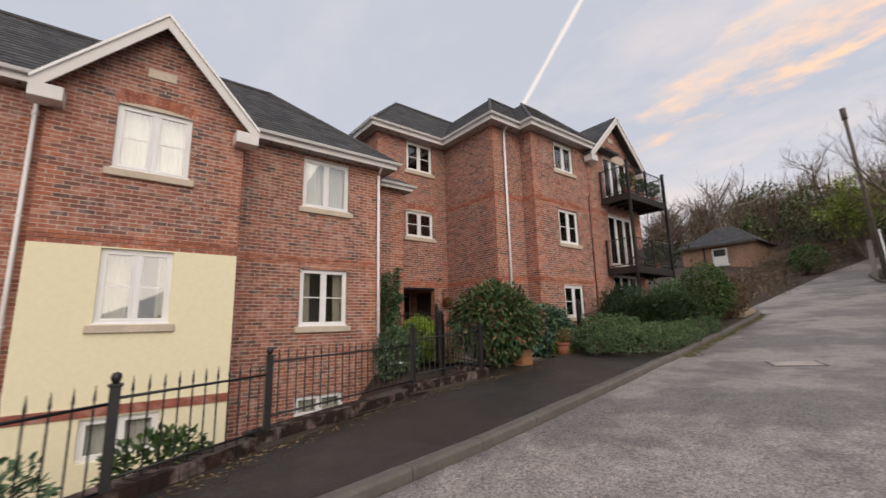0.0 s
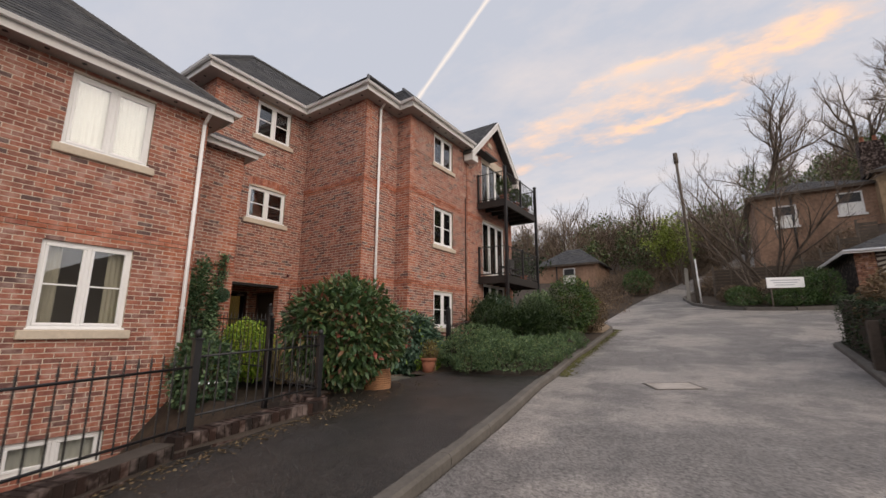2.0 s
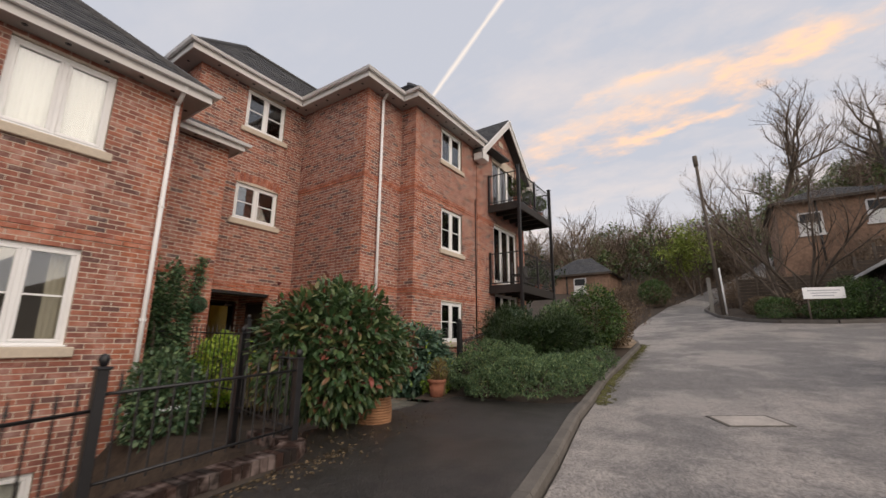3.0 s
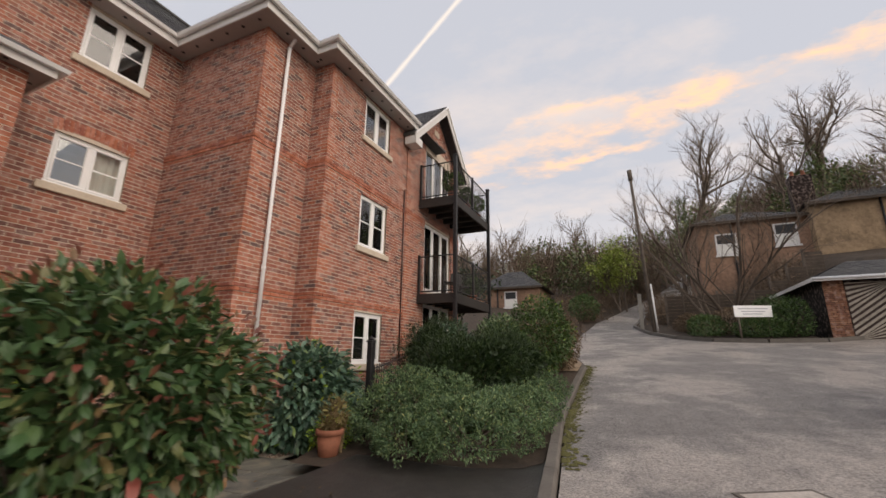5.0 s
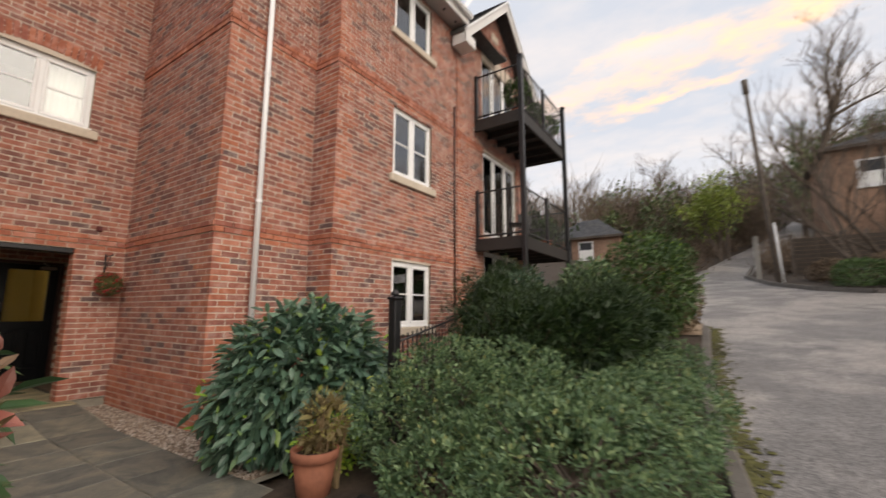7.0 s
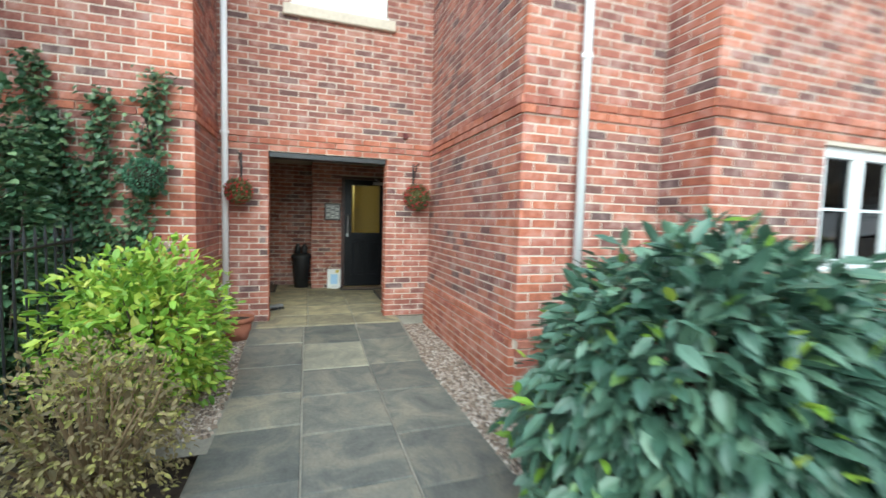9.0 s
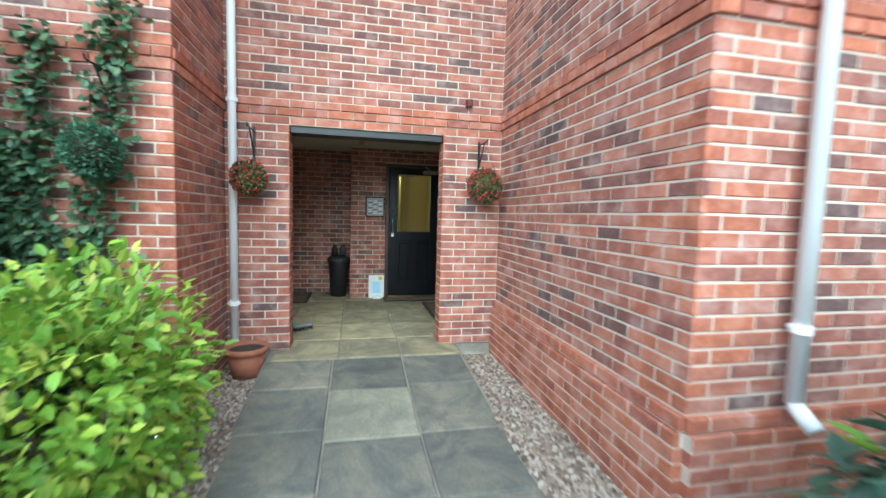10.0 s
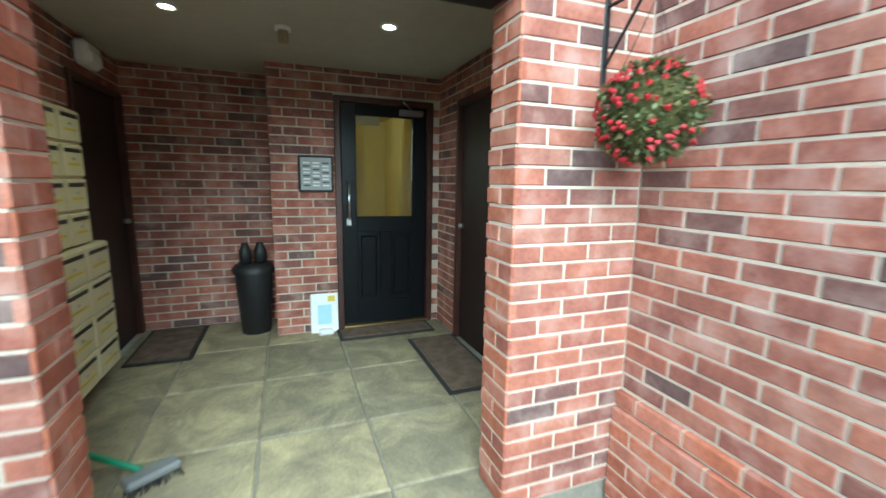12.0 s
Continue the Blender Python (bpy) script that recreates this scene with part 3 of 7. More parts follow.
# ---- windows ----
def window(name, x, y, z0, w, h, lights=2, bar=True, arch=False, inside="curtain", sill=True, label="white plastic two-light casement window in brickwork", sash=False):
    """A casement facing -y; x is its left edge, y the wall's face."""
    top = tagged(empty(name, x, y, z0), label, "window", kind="structure")
    f, yf = 0.055, 0.05

    def bar_box(pname, x0, x1, za, zb, y0, y1, parent, mm=M_UPVC, bev=0.006):
        return box(pname, x0, x1, y0, y1, za, zb, mm, parent, bevel=bev)
    bm = bmesh.new()
    for a in ((0, w, 0, f), (0, w, h - f, h), (0, f, f, h - f), (w - f, w, f, h - f)):
        add_box(bm, a[0], a[1], yf, yf + 0.07, a[2], a[3], 0.006)
    for i in range(1, lights):
        add_box(bm, w * i / lights - f / 2, w * i / lights + f / 2, yf, yf + 0.07, f, h - f, 0.006)
    part("window_frame", bm, M_UPVC, top)
    for i in range(lights):
        a, b = w * i / lights + (f if i == 0 else f / 2), w * (i + 1) / lights - (f if i == lights - 1 else f / 2)
        bm = bmesh.new()
        s = 0.045
        for q in ((a, b, f, f + s), (a, b, h - f - s, h - f), (a, a + s, f + s, h - f - s), (b - s, b, f + s, h - f - s)):
            add_box(bm, q[0], q[1], yf - 0.012, yf + 0.045, q[2], q[3], 0.008)
        if bar:
            add_box(bm, a + s, b - s, yf + 0.006, yf + 0.03, h / 2 - 0.012, h / 2 + 0.012)
        sh = part("sash", bm, M_UPVC, top)
        bm = bmesh.new()
        add_box(bm, a + s, b - s, yf + 0.014, yf + 0.018, f + s, h - f - s)
        p = part("pane", bm, M_GLASS, sh)
        p.visible_shadow = False
    if sill:
        box("window_sill", -0.1, w + 0.1, -0.06, 0.12, -0.14, -0.005, M_SILL, top, bevel=0.012)
        box("plastic_sill", -0.02, w + 0.02, -0.015, 0.06, -0.004, 0.025, M_UPVC, top, bevel=0.006)
    if arch:
        n = int(w / 0.075) + 2
        vs, fs = [], []
        for i in range(n):
            u = (i + 0.5) / n * 2 - 1
            cx, cz, tilt = w / 2 + u * (w / 2 + 0.05), h + 0.065 - 0.07 * u * u, -u * 0.16
            hw = (w + 0.1) / n / 2 - 0.005
            for (a, z, dep) in ((-hw, 0, 0.03), (hw, 0, 0.03), (hw, 0.215, 0.03), (-hw, 0.215, 0.03), (-hw, 0, -0.006), (hw, 0, -0.006), (hw, 0.215, -0.006), (-hw, 0.215, -0.006), (-hw + 0.004, 0.004, -0.009), (hw - 0.004, 0.004, -0.009), (hw - 0.004, 0.211, -0.009), (-hw + 0.004, 0.211, -0.009)):
                vs.append((cx + a * math.cos(tilt) - z * math.sin(tilt) * -1 * -1, dep, cz + z * math.cos(tilt) + a * math.sin(tilt)))
            fs.extend(tuple(i * 12 + q for q in f_) for f_ in BF)
        tagged(obj("brick_arch", vs, fs, M_RED, top, "segmental arch of upright red bricks"), kind="stuff")
        box("arch_back", -0.06, w + 0.06, -0.003, 0.03, h - 0.01, h + 0.07, M_MORTAR, top)
    # the room behind, closed on all sides but the window's
    d = 1.6
    bm = bmesh.new()
    vs = [bm.verts.new(v) for v in ((-0.3, 0.26, -0.4), (w + 0.3, 0.26, -0.4), (w + 0.3, 0.26, h + 0.3), (-0.3, 0.26, h + 0.3), (-0.3, d, -0.4), (w + 0.3, d, -0.4), (w + 0.3, d, h + 0.3), (-0.3, d, h + 0.3))]
    for q in ((4, 5, 6, 7), (0, 4, 7, 3), (5, 1, 2, 6), (3, 7, 6, 2), (0, 1, 5, 4)):
        bm.faces.new([vs[i] for i in q])
    part("room", bm, M_ROOM, top)

    def drape(x0, x1, mm, yy, folds, pname):
        k = max(12, int((x1 - x0) * 60))
        vs, fs = [], []
        for i in range(k + 1):
            xx = x0 + (x1 - x0) * i / k
            for z in (0.0, h * 0.5, h):
                vs.append((xx, yy + 0.018 * math.sin(folds * (xx - x0) * 6.28 / max(0.1, (x1 - x0)) + z * 0.6), z))
        for i in range(k):
            for j in range(2):
                fs.append((i * 3 + j, i * 3 + 3 + j, i * 3 + 4 + j, i * 3 + 1 + j))
        obj(pname, vs, fs, mm, top, smooth=True)
    if inside == "curtain":
        drape(0.02, w * 0.26, M_CURTAIN, 0.2, 4, "curtain")
        drape(w * 0.76, w - 0.02, M_CURTAIN, 0.2, 4, "curtain")
    elif inside == "half":
        drape(0.02, w * 0.42, M_CURTAIN, 0.2, 6, "curtain")
        drape(w * 0.80, w - 0.02, M_CURTAIN, 0.2, 3, "curtain")
    elif inside == "net":
        drape(0.0, w, M_NET, 0.2, 14, "net_curtain")
    elif inside == "blind":
        drape(w * 0.5, w, M_NET, 0.2, 5, "net_curtain")
    return top


# ---- ground ----
GX = (-60, -14, -9, -6, -4, -2.4, 0, 1, 4.4, 7.6, 13, 19.3, 30, 60, 140)
GZ = (-2.0, -0.6, -0.42, -0.35, -0.2, -0.1, 0.0, 0.06, 0.40, 0.85, 1.50, 2.40, 4.1, 8.0, 16.0)


def prof(x):
    return float(np.interp(x, GX, GZ))


def sm(a, b, x):
    t = min(1.0, max(0.0, (x - a) / (b - a)))
    return t * t * (3 - 2 * t)


def land(x, y):
    """Height of the land: the lane climbs along +x, a wooded bank rises beyond it."""
    z = prof(x)
    bank = sm(-13.6, -19.0, y) * 3.2 * sm(16, 21, x)
    far = sm(24, 75, math.hypot(x + 4, y + 9)) * (4.0 * sm(-10, 40, x) + 6.5 * sm(0, -40, y) * sm(-5, 30, x))
    if y > -5 and x > 12:
        bank += sm(-5, 3, y) * 0.8
    return z + bank + far


def kerb_y(x):
    """The line of the left kerb along the lane."""
    return float(np.interp(x, (-40, -12, -9, -7.5, -6, -4.3, -2.7, -0.6, 1.0, 2.7, 5.4, 7.8, 8.9, 9.8, 11, 14, 19, 24, 31, 60),
                           (-14, -10.0, -9.22, -8.92, -8.68, -8.5, -8.3, -7.9, -7.7, -7.5, -7.4, -7.36, -7.0, -6.4, -6.3, -6.2, -6.15, -6.4, -8.2, -18)))


def sheet(name, xs, yfun, zfun, material, label, category, holes=None):
    """A gridded ground sheet over xs, across between the values that yfun(x) gives."""
    verts, faces, rows = [], [], []
    for x in xs:
        rows.append(len(verts))
        ys = yfun(x)
        for y in ys:
            verts.append((x, y, zfun(x, y)))
    n = len(yfun(xs[0]))
    for i in range(len(xs) - 1):
        for j in range(n - 1):
            xm, ym = (xs[i] + xs[i + 1]) / 2, verts[rows[i] + j][1]
            if holes and holes(xm, (verts[rows[i] + j][1] + verts[rows[i] + j + 1][1]) / 2):
                continue
            faces.append((rows[i] + j, rows[i + 1] + j, rows[i + 1] + j + 1, rows[i] + j + 1))
    return tagged(obj(name, verts, faces, material, smooth=True), label, category, kind="structure")


def span(a, b, step):
    n = max(1, int(round(abs(b - a) / step)))
    return [a + (b - a) * i / n for i in range(n + 1)]


def rail_y(x):
    """The low front wall that follows the footway."""
    return float(np.interp(x, (-30, -14, -10.3, -8.9, -7.7, -5.9, -4.2), (-13.5, -10.2, -8.85, -8.12, -7.42, -6.6, -6.38)))


XS = [-1500, -700, -300, -150, -90] + span(-60, -16, 4) + span(-15, 34, 0.5) + span(36, 80, 4) + [100, 150, 300, 700, 1500]
YS = [-1500, -700, -300, -150, -100] + span(-80, -24, 4) + span(-22.5, 6, 0.5) + span(8, 80, 6) + [150, 300, 700, 1500]


def ground_z(x, y):
    z = land(max(-140, min(140, x)), max(-140, min(140, y))) - 0.06
    if -3.4 < x < 2.0 and -5.6 < y < 1:
        z -= 0.14 * sm(-5.6, -4.8, y) * sm(-3.4, -2.9, x) * sm(2.0, 1.0, x)
    if -40 < x < -3.3 and rail_y(x) + 0.3 < y < 30:
        z -= 1.15 * sm(rail_y(x) + 0.25, rail_y(x) + 0.9, y) * sm(-3.4, -4.6, x)
    return z


sheet("ground", XS, lambda x: YS, ground_z, M_SOIL, "bare brown soil and leaf litter reaching the woods", "ground",
      holes=lambda x, y: (-2.3 < x < 0.8 and -1.0 < y < 3.2))
RX = span(-60, -16, 2) + span(-15.5, 60, 0.5)
ROAD_R = lambda x: float(np.interp(x, (-60, -8, -2, 1.0, 1.75, 8.2, 13.4, 14.4, 14.9, 17.9, 21.3, 26, 32, 60), (-30, -22, -19, -16, -16.5, -16.5, -16.5, -17.0, -17.0, -9.3, -8.66, -9.3, -11.8, -22)))
sheet("road", RX, lambda x: [kerb_y(x) - 0.02 + (ROAD_R(x) - kerb_y(x)) * i / 16 for i in range(17)], lambda x, y: land(x, y) + 0.0, M_ROAD,
      "worn grey asphalt lane climbing a hill, with wet sheen painted as paler patches", "road")
sheet("pavement", span(-16, 1.0, 0.25), lambda x: [rail_y(x) + 0.05 + (kerb_y(x) + 0.11 - rail_y(x) - 0.05) * i / 6 if x < -3.5 else
                                                (-6.25 + 0.75 * sm(-3.6, -3.0, x)) + (kerb_y(x) + 0.11 - (-6.25 + 0.75 * sm(-3.6, -3.0, x))) * i / 6 for i in range(7)],
      lambda x, y: land(x, y) + 0.085 * sm(1.2, -3.5, x) + 0.01, M_FOOT, "dark damp asphalt footway beside the lane", "pavement")

# ---- porch and central block ----
WALLC = dict(red=((2.1, 2.325),), proud=((2.175, 2.325, 0.015),))
E_TOP = 7.45
entrance = brick_wall("wall_entrance", (-2.35, 0.0), (1, 0), (0, -1), 2.94, 0.0, E_TOP, 0.215,
                      holes=((0.885, 2.35, -0.1, 2.1), (1.16, 2.32, 3.86, 4.80), (1.20, 2.32, 6.29, 7.38)), near=(0.35, 2.95, 0.0, 2.7), quoins=(True, False), **WALLC)
side = brick_wall("wall_side", (0.59, 0.0), (0, -1), (-1, 0), 2.57, -0.3, E_TOP, 0.3, near=(0, 2.57, 0.3, 2.15),
                  red=((-0.3, 0.45), (2.1, 2.325), (4.875, 5.1)), proud=((-0.3, 0.375, 0.05), (0.375, 0.45, 0.03), (2.175, 2.325, 0.015), (4.95, 5.1, 0.015)), quoins=(False, True))
bay = brick_wall("wall_bay", (0.59, -2.57), (1, 0), (0, -1), 1.377, -0.3, E_TOP, 0.3, red=((-0.3, 0.45), (2.1, 2.325), (4.875, 5.1)),
                 proud=((-0.3, 0.375, 0.05), (0.375, 0.45, 0.03), (2.175, 2.325, 0.015), (4.95, 5.1, 0.015)), quoins=(True, False), near=(0, 1.4, 0.6, 4.0))
brick_wall("wall_return", (1.967, -2.57), (0, -1), (-1, 0), 0.51, -0.3, E_TOP, 0.3, red=((2.175, 2.325), (4.875, 5.1)), proud=((2.175, 2.325, 0.015), (4.95, 5.1, 0.015)), quoins=(False, True))
brick_wall("wall_front", (1.967, -3.08), (1, 0), (0, -1), 3.35, -0.3, E_TOP, 0.3, holes=((1.295, 2.41, 0.96, 2.07), (1.275, 2.41, 3.55, 4.81), (1.255, 2.40, 6.27, 7.34)),
           red=((2.1, 2.325), (4.875, 5.1)), proud=((2.175, 2.325, 0.015), (4.95, 5.1, 0.015)), quoins=(True, False))
brick_wall("wall_gable_far", (5.317, -3.1), (1, 0), (0, -1), 3.8, 0.3, 7.45, 0.3, holes=((1.15, 3.05, 0.9, 2.6), (1.15, 3.05, 2.98, 5.05), (1.15, 3.05, 5.75, 7.75)), gable=9.15,
           red=((2.175, 2.325), (4.875, 5.1)), proud=((4.95, 5.1, 0.015),), quoins=(True, True))
brick_wall("wall_end", (9.117, -3.1), (0, 1), (1, 0), 9.0, 0.3, 7.45, 0.3)
brick_wall("wall_block_side", (-2.35, 6.0), (0, -1), (-1, 0), 6.0, 4.5, E_TOP, 0.3, quoins=(False, True))
window("window_1", -1.19, 0, 3.86, 1.16, 0.94, arch=True, inside="blind", label="white two-light casement under a red brick arch")
window("window_2", -1.15, 0, 6.29, 1.12, 1.09, inside="curtain")
window("window_3", 3.262, -3.08, 0.96, 1.115, 1.11, inside="net")
window("window_4", 3.242, -3.08, 3.55, 1.135, 1.26, inside="curtain")
window("window_5", 3.222, -3.08, 6.27, 1.145, 1.07, inside="half", bar=False)
for i, (za, zb) in enumerate(((0.9, 2.6), (2.98, 5.05), (5.75, 7.75))):
    window("window_%d" % (6 + i), 6.467, -3.1, za, 1.9, zb - za, lights=3, bar=False, inside="half", sill=False, label="white glazed balcony doors with tall panes")

# porch: inside walls, ceiling, floor
brick_wall("wall_porch_left", (-2.05, 2.95), (0, -1), (1, 0), 2.735, 0.0, 2.3, 0.25, holes=((0.05, 0.97, 0.0, 2.03),), quoins=(False, False))
brick_wall("wall_porch_back", (-2.05, 2.92), (1, 0), (0, -1), 1.13, 0.0, 2.3, 0.2, quoins=(False, False))
brick_wall("wall_porch_nib", (-0.92, 2.92), (0, -1), (-1, 0), 0.5, 0.0, 2.3, 0.2, quoins=(False, False), ends=(0.05, -0.012))
brick_wall("wall_porch_door", (-0.92, 2.42), (1, 0), (0, -1), 1.49, 0.0, 2.3, 0.2, holes=((0.525, 1.425, 0.0, 2.08),), quoins=(False, False), ends=(-0.012, 0.05))
brick_wall("wall_porch_right", (0.57, 0.215), (0, 1), (-1, 0), 2.205, 0.0, 2.3, 0.2, holes=((0.835, 1.735, 0.0, 2.03),), quoins=(False, False))
brick_wall("wall_reveal_left", (-1.455, 0.001), (0, 1), (1, 0), 0.22, 0.0, 2.1, 0.1, quoins=(False, False), red=((0, 2.1),), ends=(-0.012, -0.012))
brick_wall("wall_reveal_right", (-0.01, 0.222), (0, -1), (-1, 0), 0.221, 0.0, 2.1, 0.1, quoins=(False, False), red=((0, 2.1),), ends=(-0.012, -0.012))
tagged(box("ceiling", -2.3, 0.8, 0.216, 3.2, 2.3, 2.45, M_CEIL), "plain cream painted porch ceiling", "ceiling", kind="structure")
tagged(box("lintel", -1.449, -0.016, 0.03, 0.225, 2.035, 2.097, M_BLACK, bevel=0.004), "black painted lintel board over the porch opening", "lintel", kind="structure")

# ---- left stub, wing and gable block ----
RB = dict(red=((2.25, 2.475),), proud=((2.325, 2.475, 0.014),))
brick_wall("wall_stub", (-3.46, -1.08), (1, 0), (0, -1), 1.46, -0.2, 5.02, 0.3, near=(0.4, 1.5, 0.3, 3.0), red=((2.175, 2.325),), proud=((2.175, 2.325, 0.015),), quoins=(False, True))
brick_wall("wall_stub_side", (-2.0, -1.08), (0, 1), (1, 0), 1.08, -0.2, 5.02, 0.3, near=(0, 1.1, 0, 3.0), red=((2.175, 2.325),), proud=((2.175, 2.325, 0.015),), quoins=(True, False))
brick_wall("wall_wing", (-7.0, -2.22), (1, 0), (0, -1), 3.55, -1.65, 5.02, 0.3, holes=((1.44, 2.6, 0.86, 2.19), (1.43, 2.61, 3.68, 4.92), (1.41, 2.56, -1.12, -0.66)), near=(1.5, 3.6, 0.0, 2.8), quoins=(False, True), **RB)
brick_wall("wall_wing_end", (-3.45, -2.22), (0, 1), (1, 0), 1.14, -1.65, 5.02, 0.3, quoins=(True, False), **RB)
window("window_9", -5.56, -2.22, 0.86, 1.16, 1.33, inside="curtain")
window("window_10", -5.57, -2.22, 3.68, 1.18, 1.24, inside="net", bar=False, label="white two-light casement with closed pale blinds")
window("window_11", -5.59, -2.22, -1.12, 1.15, 0.46, inside="net", bar=False, sill=False, label="low white basement window behind the railings")
G_Y, G_X0, G_X1 = -2.9, -10.06, -7.06
gab = brick_wall("wall_gable_near", (G_X0, G_Y), (1, 0), (0, -1), G_X1 - G_X0, 2.25, 4.98, 0.3, holes=((0.91, 2.06, 3.64, 4.87),), gable=6.62,
                 red=((2.25, 2.475),), proud=((2.325, 2.475, 0.014),))
tagged(wall_core("wall_cream", (G_X0, G_Y), (1, 0), (0, -1), G_X1 - G_X0, -1.6, 2.25, 0.3, holes=((0.92, 1.95, 0.96, 2.23), (0.90, 1.95, -1.15, -0.5)), material=M_CREAM, front=-0.012),
       "smooth cream painted render below the brick gable", "wall", kind="structure")
box("brick_string", G_X0 - 0.01, G_X1 + 0.01, G_Y - 0.03, G_Y + 0.1, -0.47, -0.32, M_RED, bpy.data.objects["wall_cream"], "red brick string course")
brick_wall("wall_gable_end", (G_X1, G_Y), (0, 1), (1, 0), 0.70, -1.6, 4.98, 0.28, quoins=(True, False), **RB)
brick_wall("wall_wing_far", (-18.0, -2.22), (1, 0), (0, -1), 8.0, -1.65, 5.02, 0.3, **RB)
window("window_12", G_X0 + 0.91, G_Y, 3.64, 1.15, 1.23, arch=True, inside="net", label="white casement with net curtains under a brick arch")
window("window_13", G_X0 + 0.92, G_Y, 0.96, 1.03, 1.27, inside="half", label="white casement with half-drawn cream curtains")
window("window_14", G_X0 + 0.90, G_Y, -1.15, 1.05, 0.65, inside="net", bar=False, sill=False, label="low white basement window in cream render")
tagged(box("stone_plaque", -8.78, -8.32, G_Y - 0.02, G_Y + 0.03, 5.50, 5.68, M_SILL, bevel=0.01), "blank pale stone plaque set in the brick gable", "plaque")


tagged(box("stone_plaque", 7.05, 7.4, -3.12, -3.08, 8.3, 8.5, M_SILL, bevel=0.01), "small pale stone plaque in the balcony gable", "plaque")


# ---- roofs ----
def slates(parent, a, b, c, d, w=0.3, g=0.22):
    """Rows of slates on the sloping quad a b (eaves) c d (ridge), laid as overlapping thin pieces."""
    a, b, c, d = map(Vector, (a, b, c, d))
    up = ((d + c) / 2 - (a + b) / 2)
    rows = max(1, int(max((d - a).length, (c - b).length) / g))
    n = (b - a).cross(d - a).normalized() if (d - a).length > 0.01 else (b - a).cross(c - a).normalized()
    if n.z < 0:
        n = -n
    ax = (b - a).normalized()
    vs, fs = [], []
    rnd = random.Random(int(a.x * 31 + a.y * 17) + 3)
    for r in range(rows):
        t0, t1 = r / rows, min(1.0, (r + 1.18) / rows)
        l0, r0, l1, r1 = a.lerp(d, t0), b.lerp(c, t0), a.lerp(d, t1), b.lerp(c, t1)
        s0, s1 = l0.dot(ax), r0.dot(ax)
        u0, u1 = l1.dot(ax), r1.dot(ax)
        k = math.floor(min(s0, u0) / w) - 1
        off = (r % 2) * w / 2
        upv = (l1 - l0) - ax * (l1 - l0).dot(ax)
        base0 = l0 - ax * s0
        while k * w + off < max(s1, u1):
            p, q = k * w + off + 0.004, (k + 1) * w + off - 0.004
            k += 1
            e0, e1 = max(p, s0), min(q, s1)
            f0, f1 = max(p, u0), min(q, u1)
            if e1 - e0 < 0.02:
                continue
            if f1 < f0:
                f0 = f1 = min(max((e0 + e1) / 2, u0), u1)
            lift = 0.012 + rnd.uniform(0, 0.005)
            i = len(vs)
            for s, up_, h in ((e0, 0, lift), (e1, 0, lift), (f1, 1, 0.002), (f0, 1, 0.002), (e0, 0, 0.0), (e1, 0, 0.0)):
                vs.append(base0 + ax * s + upv * up_ + n * h)
            fs += [(i, i + 1, i + 2, i + 3), (i + 4, i + 5, i + 1, i)]
    tagged(obj("slating", vs, fs, M_SLATE, parent), kind="stuff")


def hip_roof(name, x0, x1, y0, y1, z, pitch, label, faces="fblr", cap=None):
    """Hipped roof over a rectangle of eaves; cap cuts it flat at that height."""
    w, l = (y1 - y0), (x1 - x0)
    half = min(w, l) / 2
    t = math.tan(radians(pitch))
    run = half if cap is None else min(half, (cap - z) / t)
    zr = z + run * t
    e = [Vector((x0, y0, z)), Vector((x1, y0, z)), Vector((x1, y1, z)), Vector((x0, y1, z))]
    r = [Vector((x0 + run, y0 + run, zr)), Vector((x1 - run, y0 + run, zr)), Vector((x1 - run, y1 - run, zr)), Vector((x0 + run, y1 - run, zr))]
    roof = obj(name, e + r, [(0, 1, 5, 4), (1, 2, 6, 5), (2, 3, 7, 6), (3, 0, 4, 7), (4, 5, 6, 7), (3, 2, 1, 0)], M_SLATE)
    tagged(roof, label, "roof", kind="structure")
    if "f" in faces:
        slates(roof, e[0], e[1], r[1], r[0])
    if "l" in faces:
        slates(roof, e[3], e[0], r[0], r[3])
    bm = bmesh.new()
    for p, q in ((e[0], r[0]), (e[1], r[1]), (r[0], r[1]), (e[3], r[3])):
        if (q - p).length > 0.05:
            add_rod(bm, p + Vector((0, 0, 0.02)), q + Vector((0, 0, 0.02)), 0.06, n=6)
    part("ridge_tiles", bm, M_SLATE, roof)
    return roof


GUTTER = [(0.0, 0.0), (0.025, -0.055), (0.085, -0.055), (0.115, 0.0), (0.105, 0.0), (0.08, -0.045), (0.03, -0.045), (0.012, 0.0)]


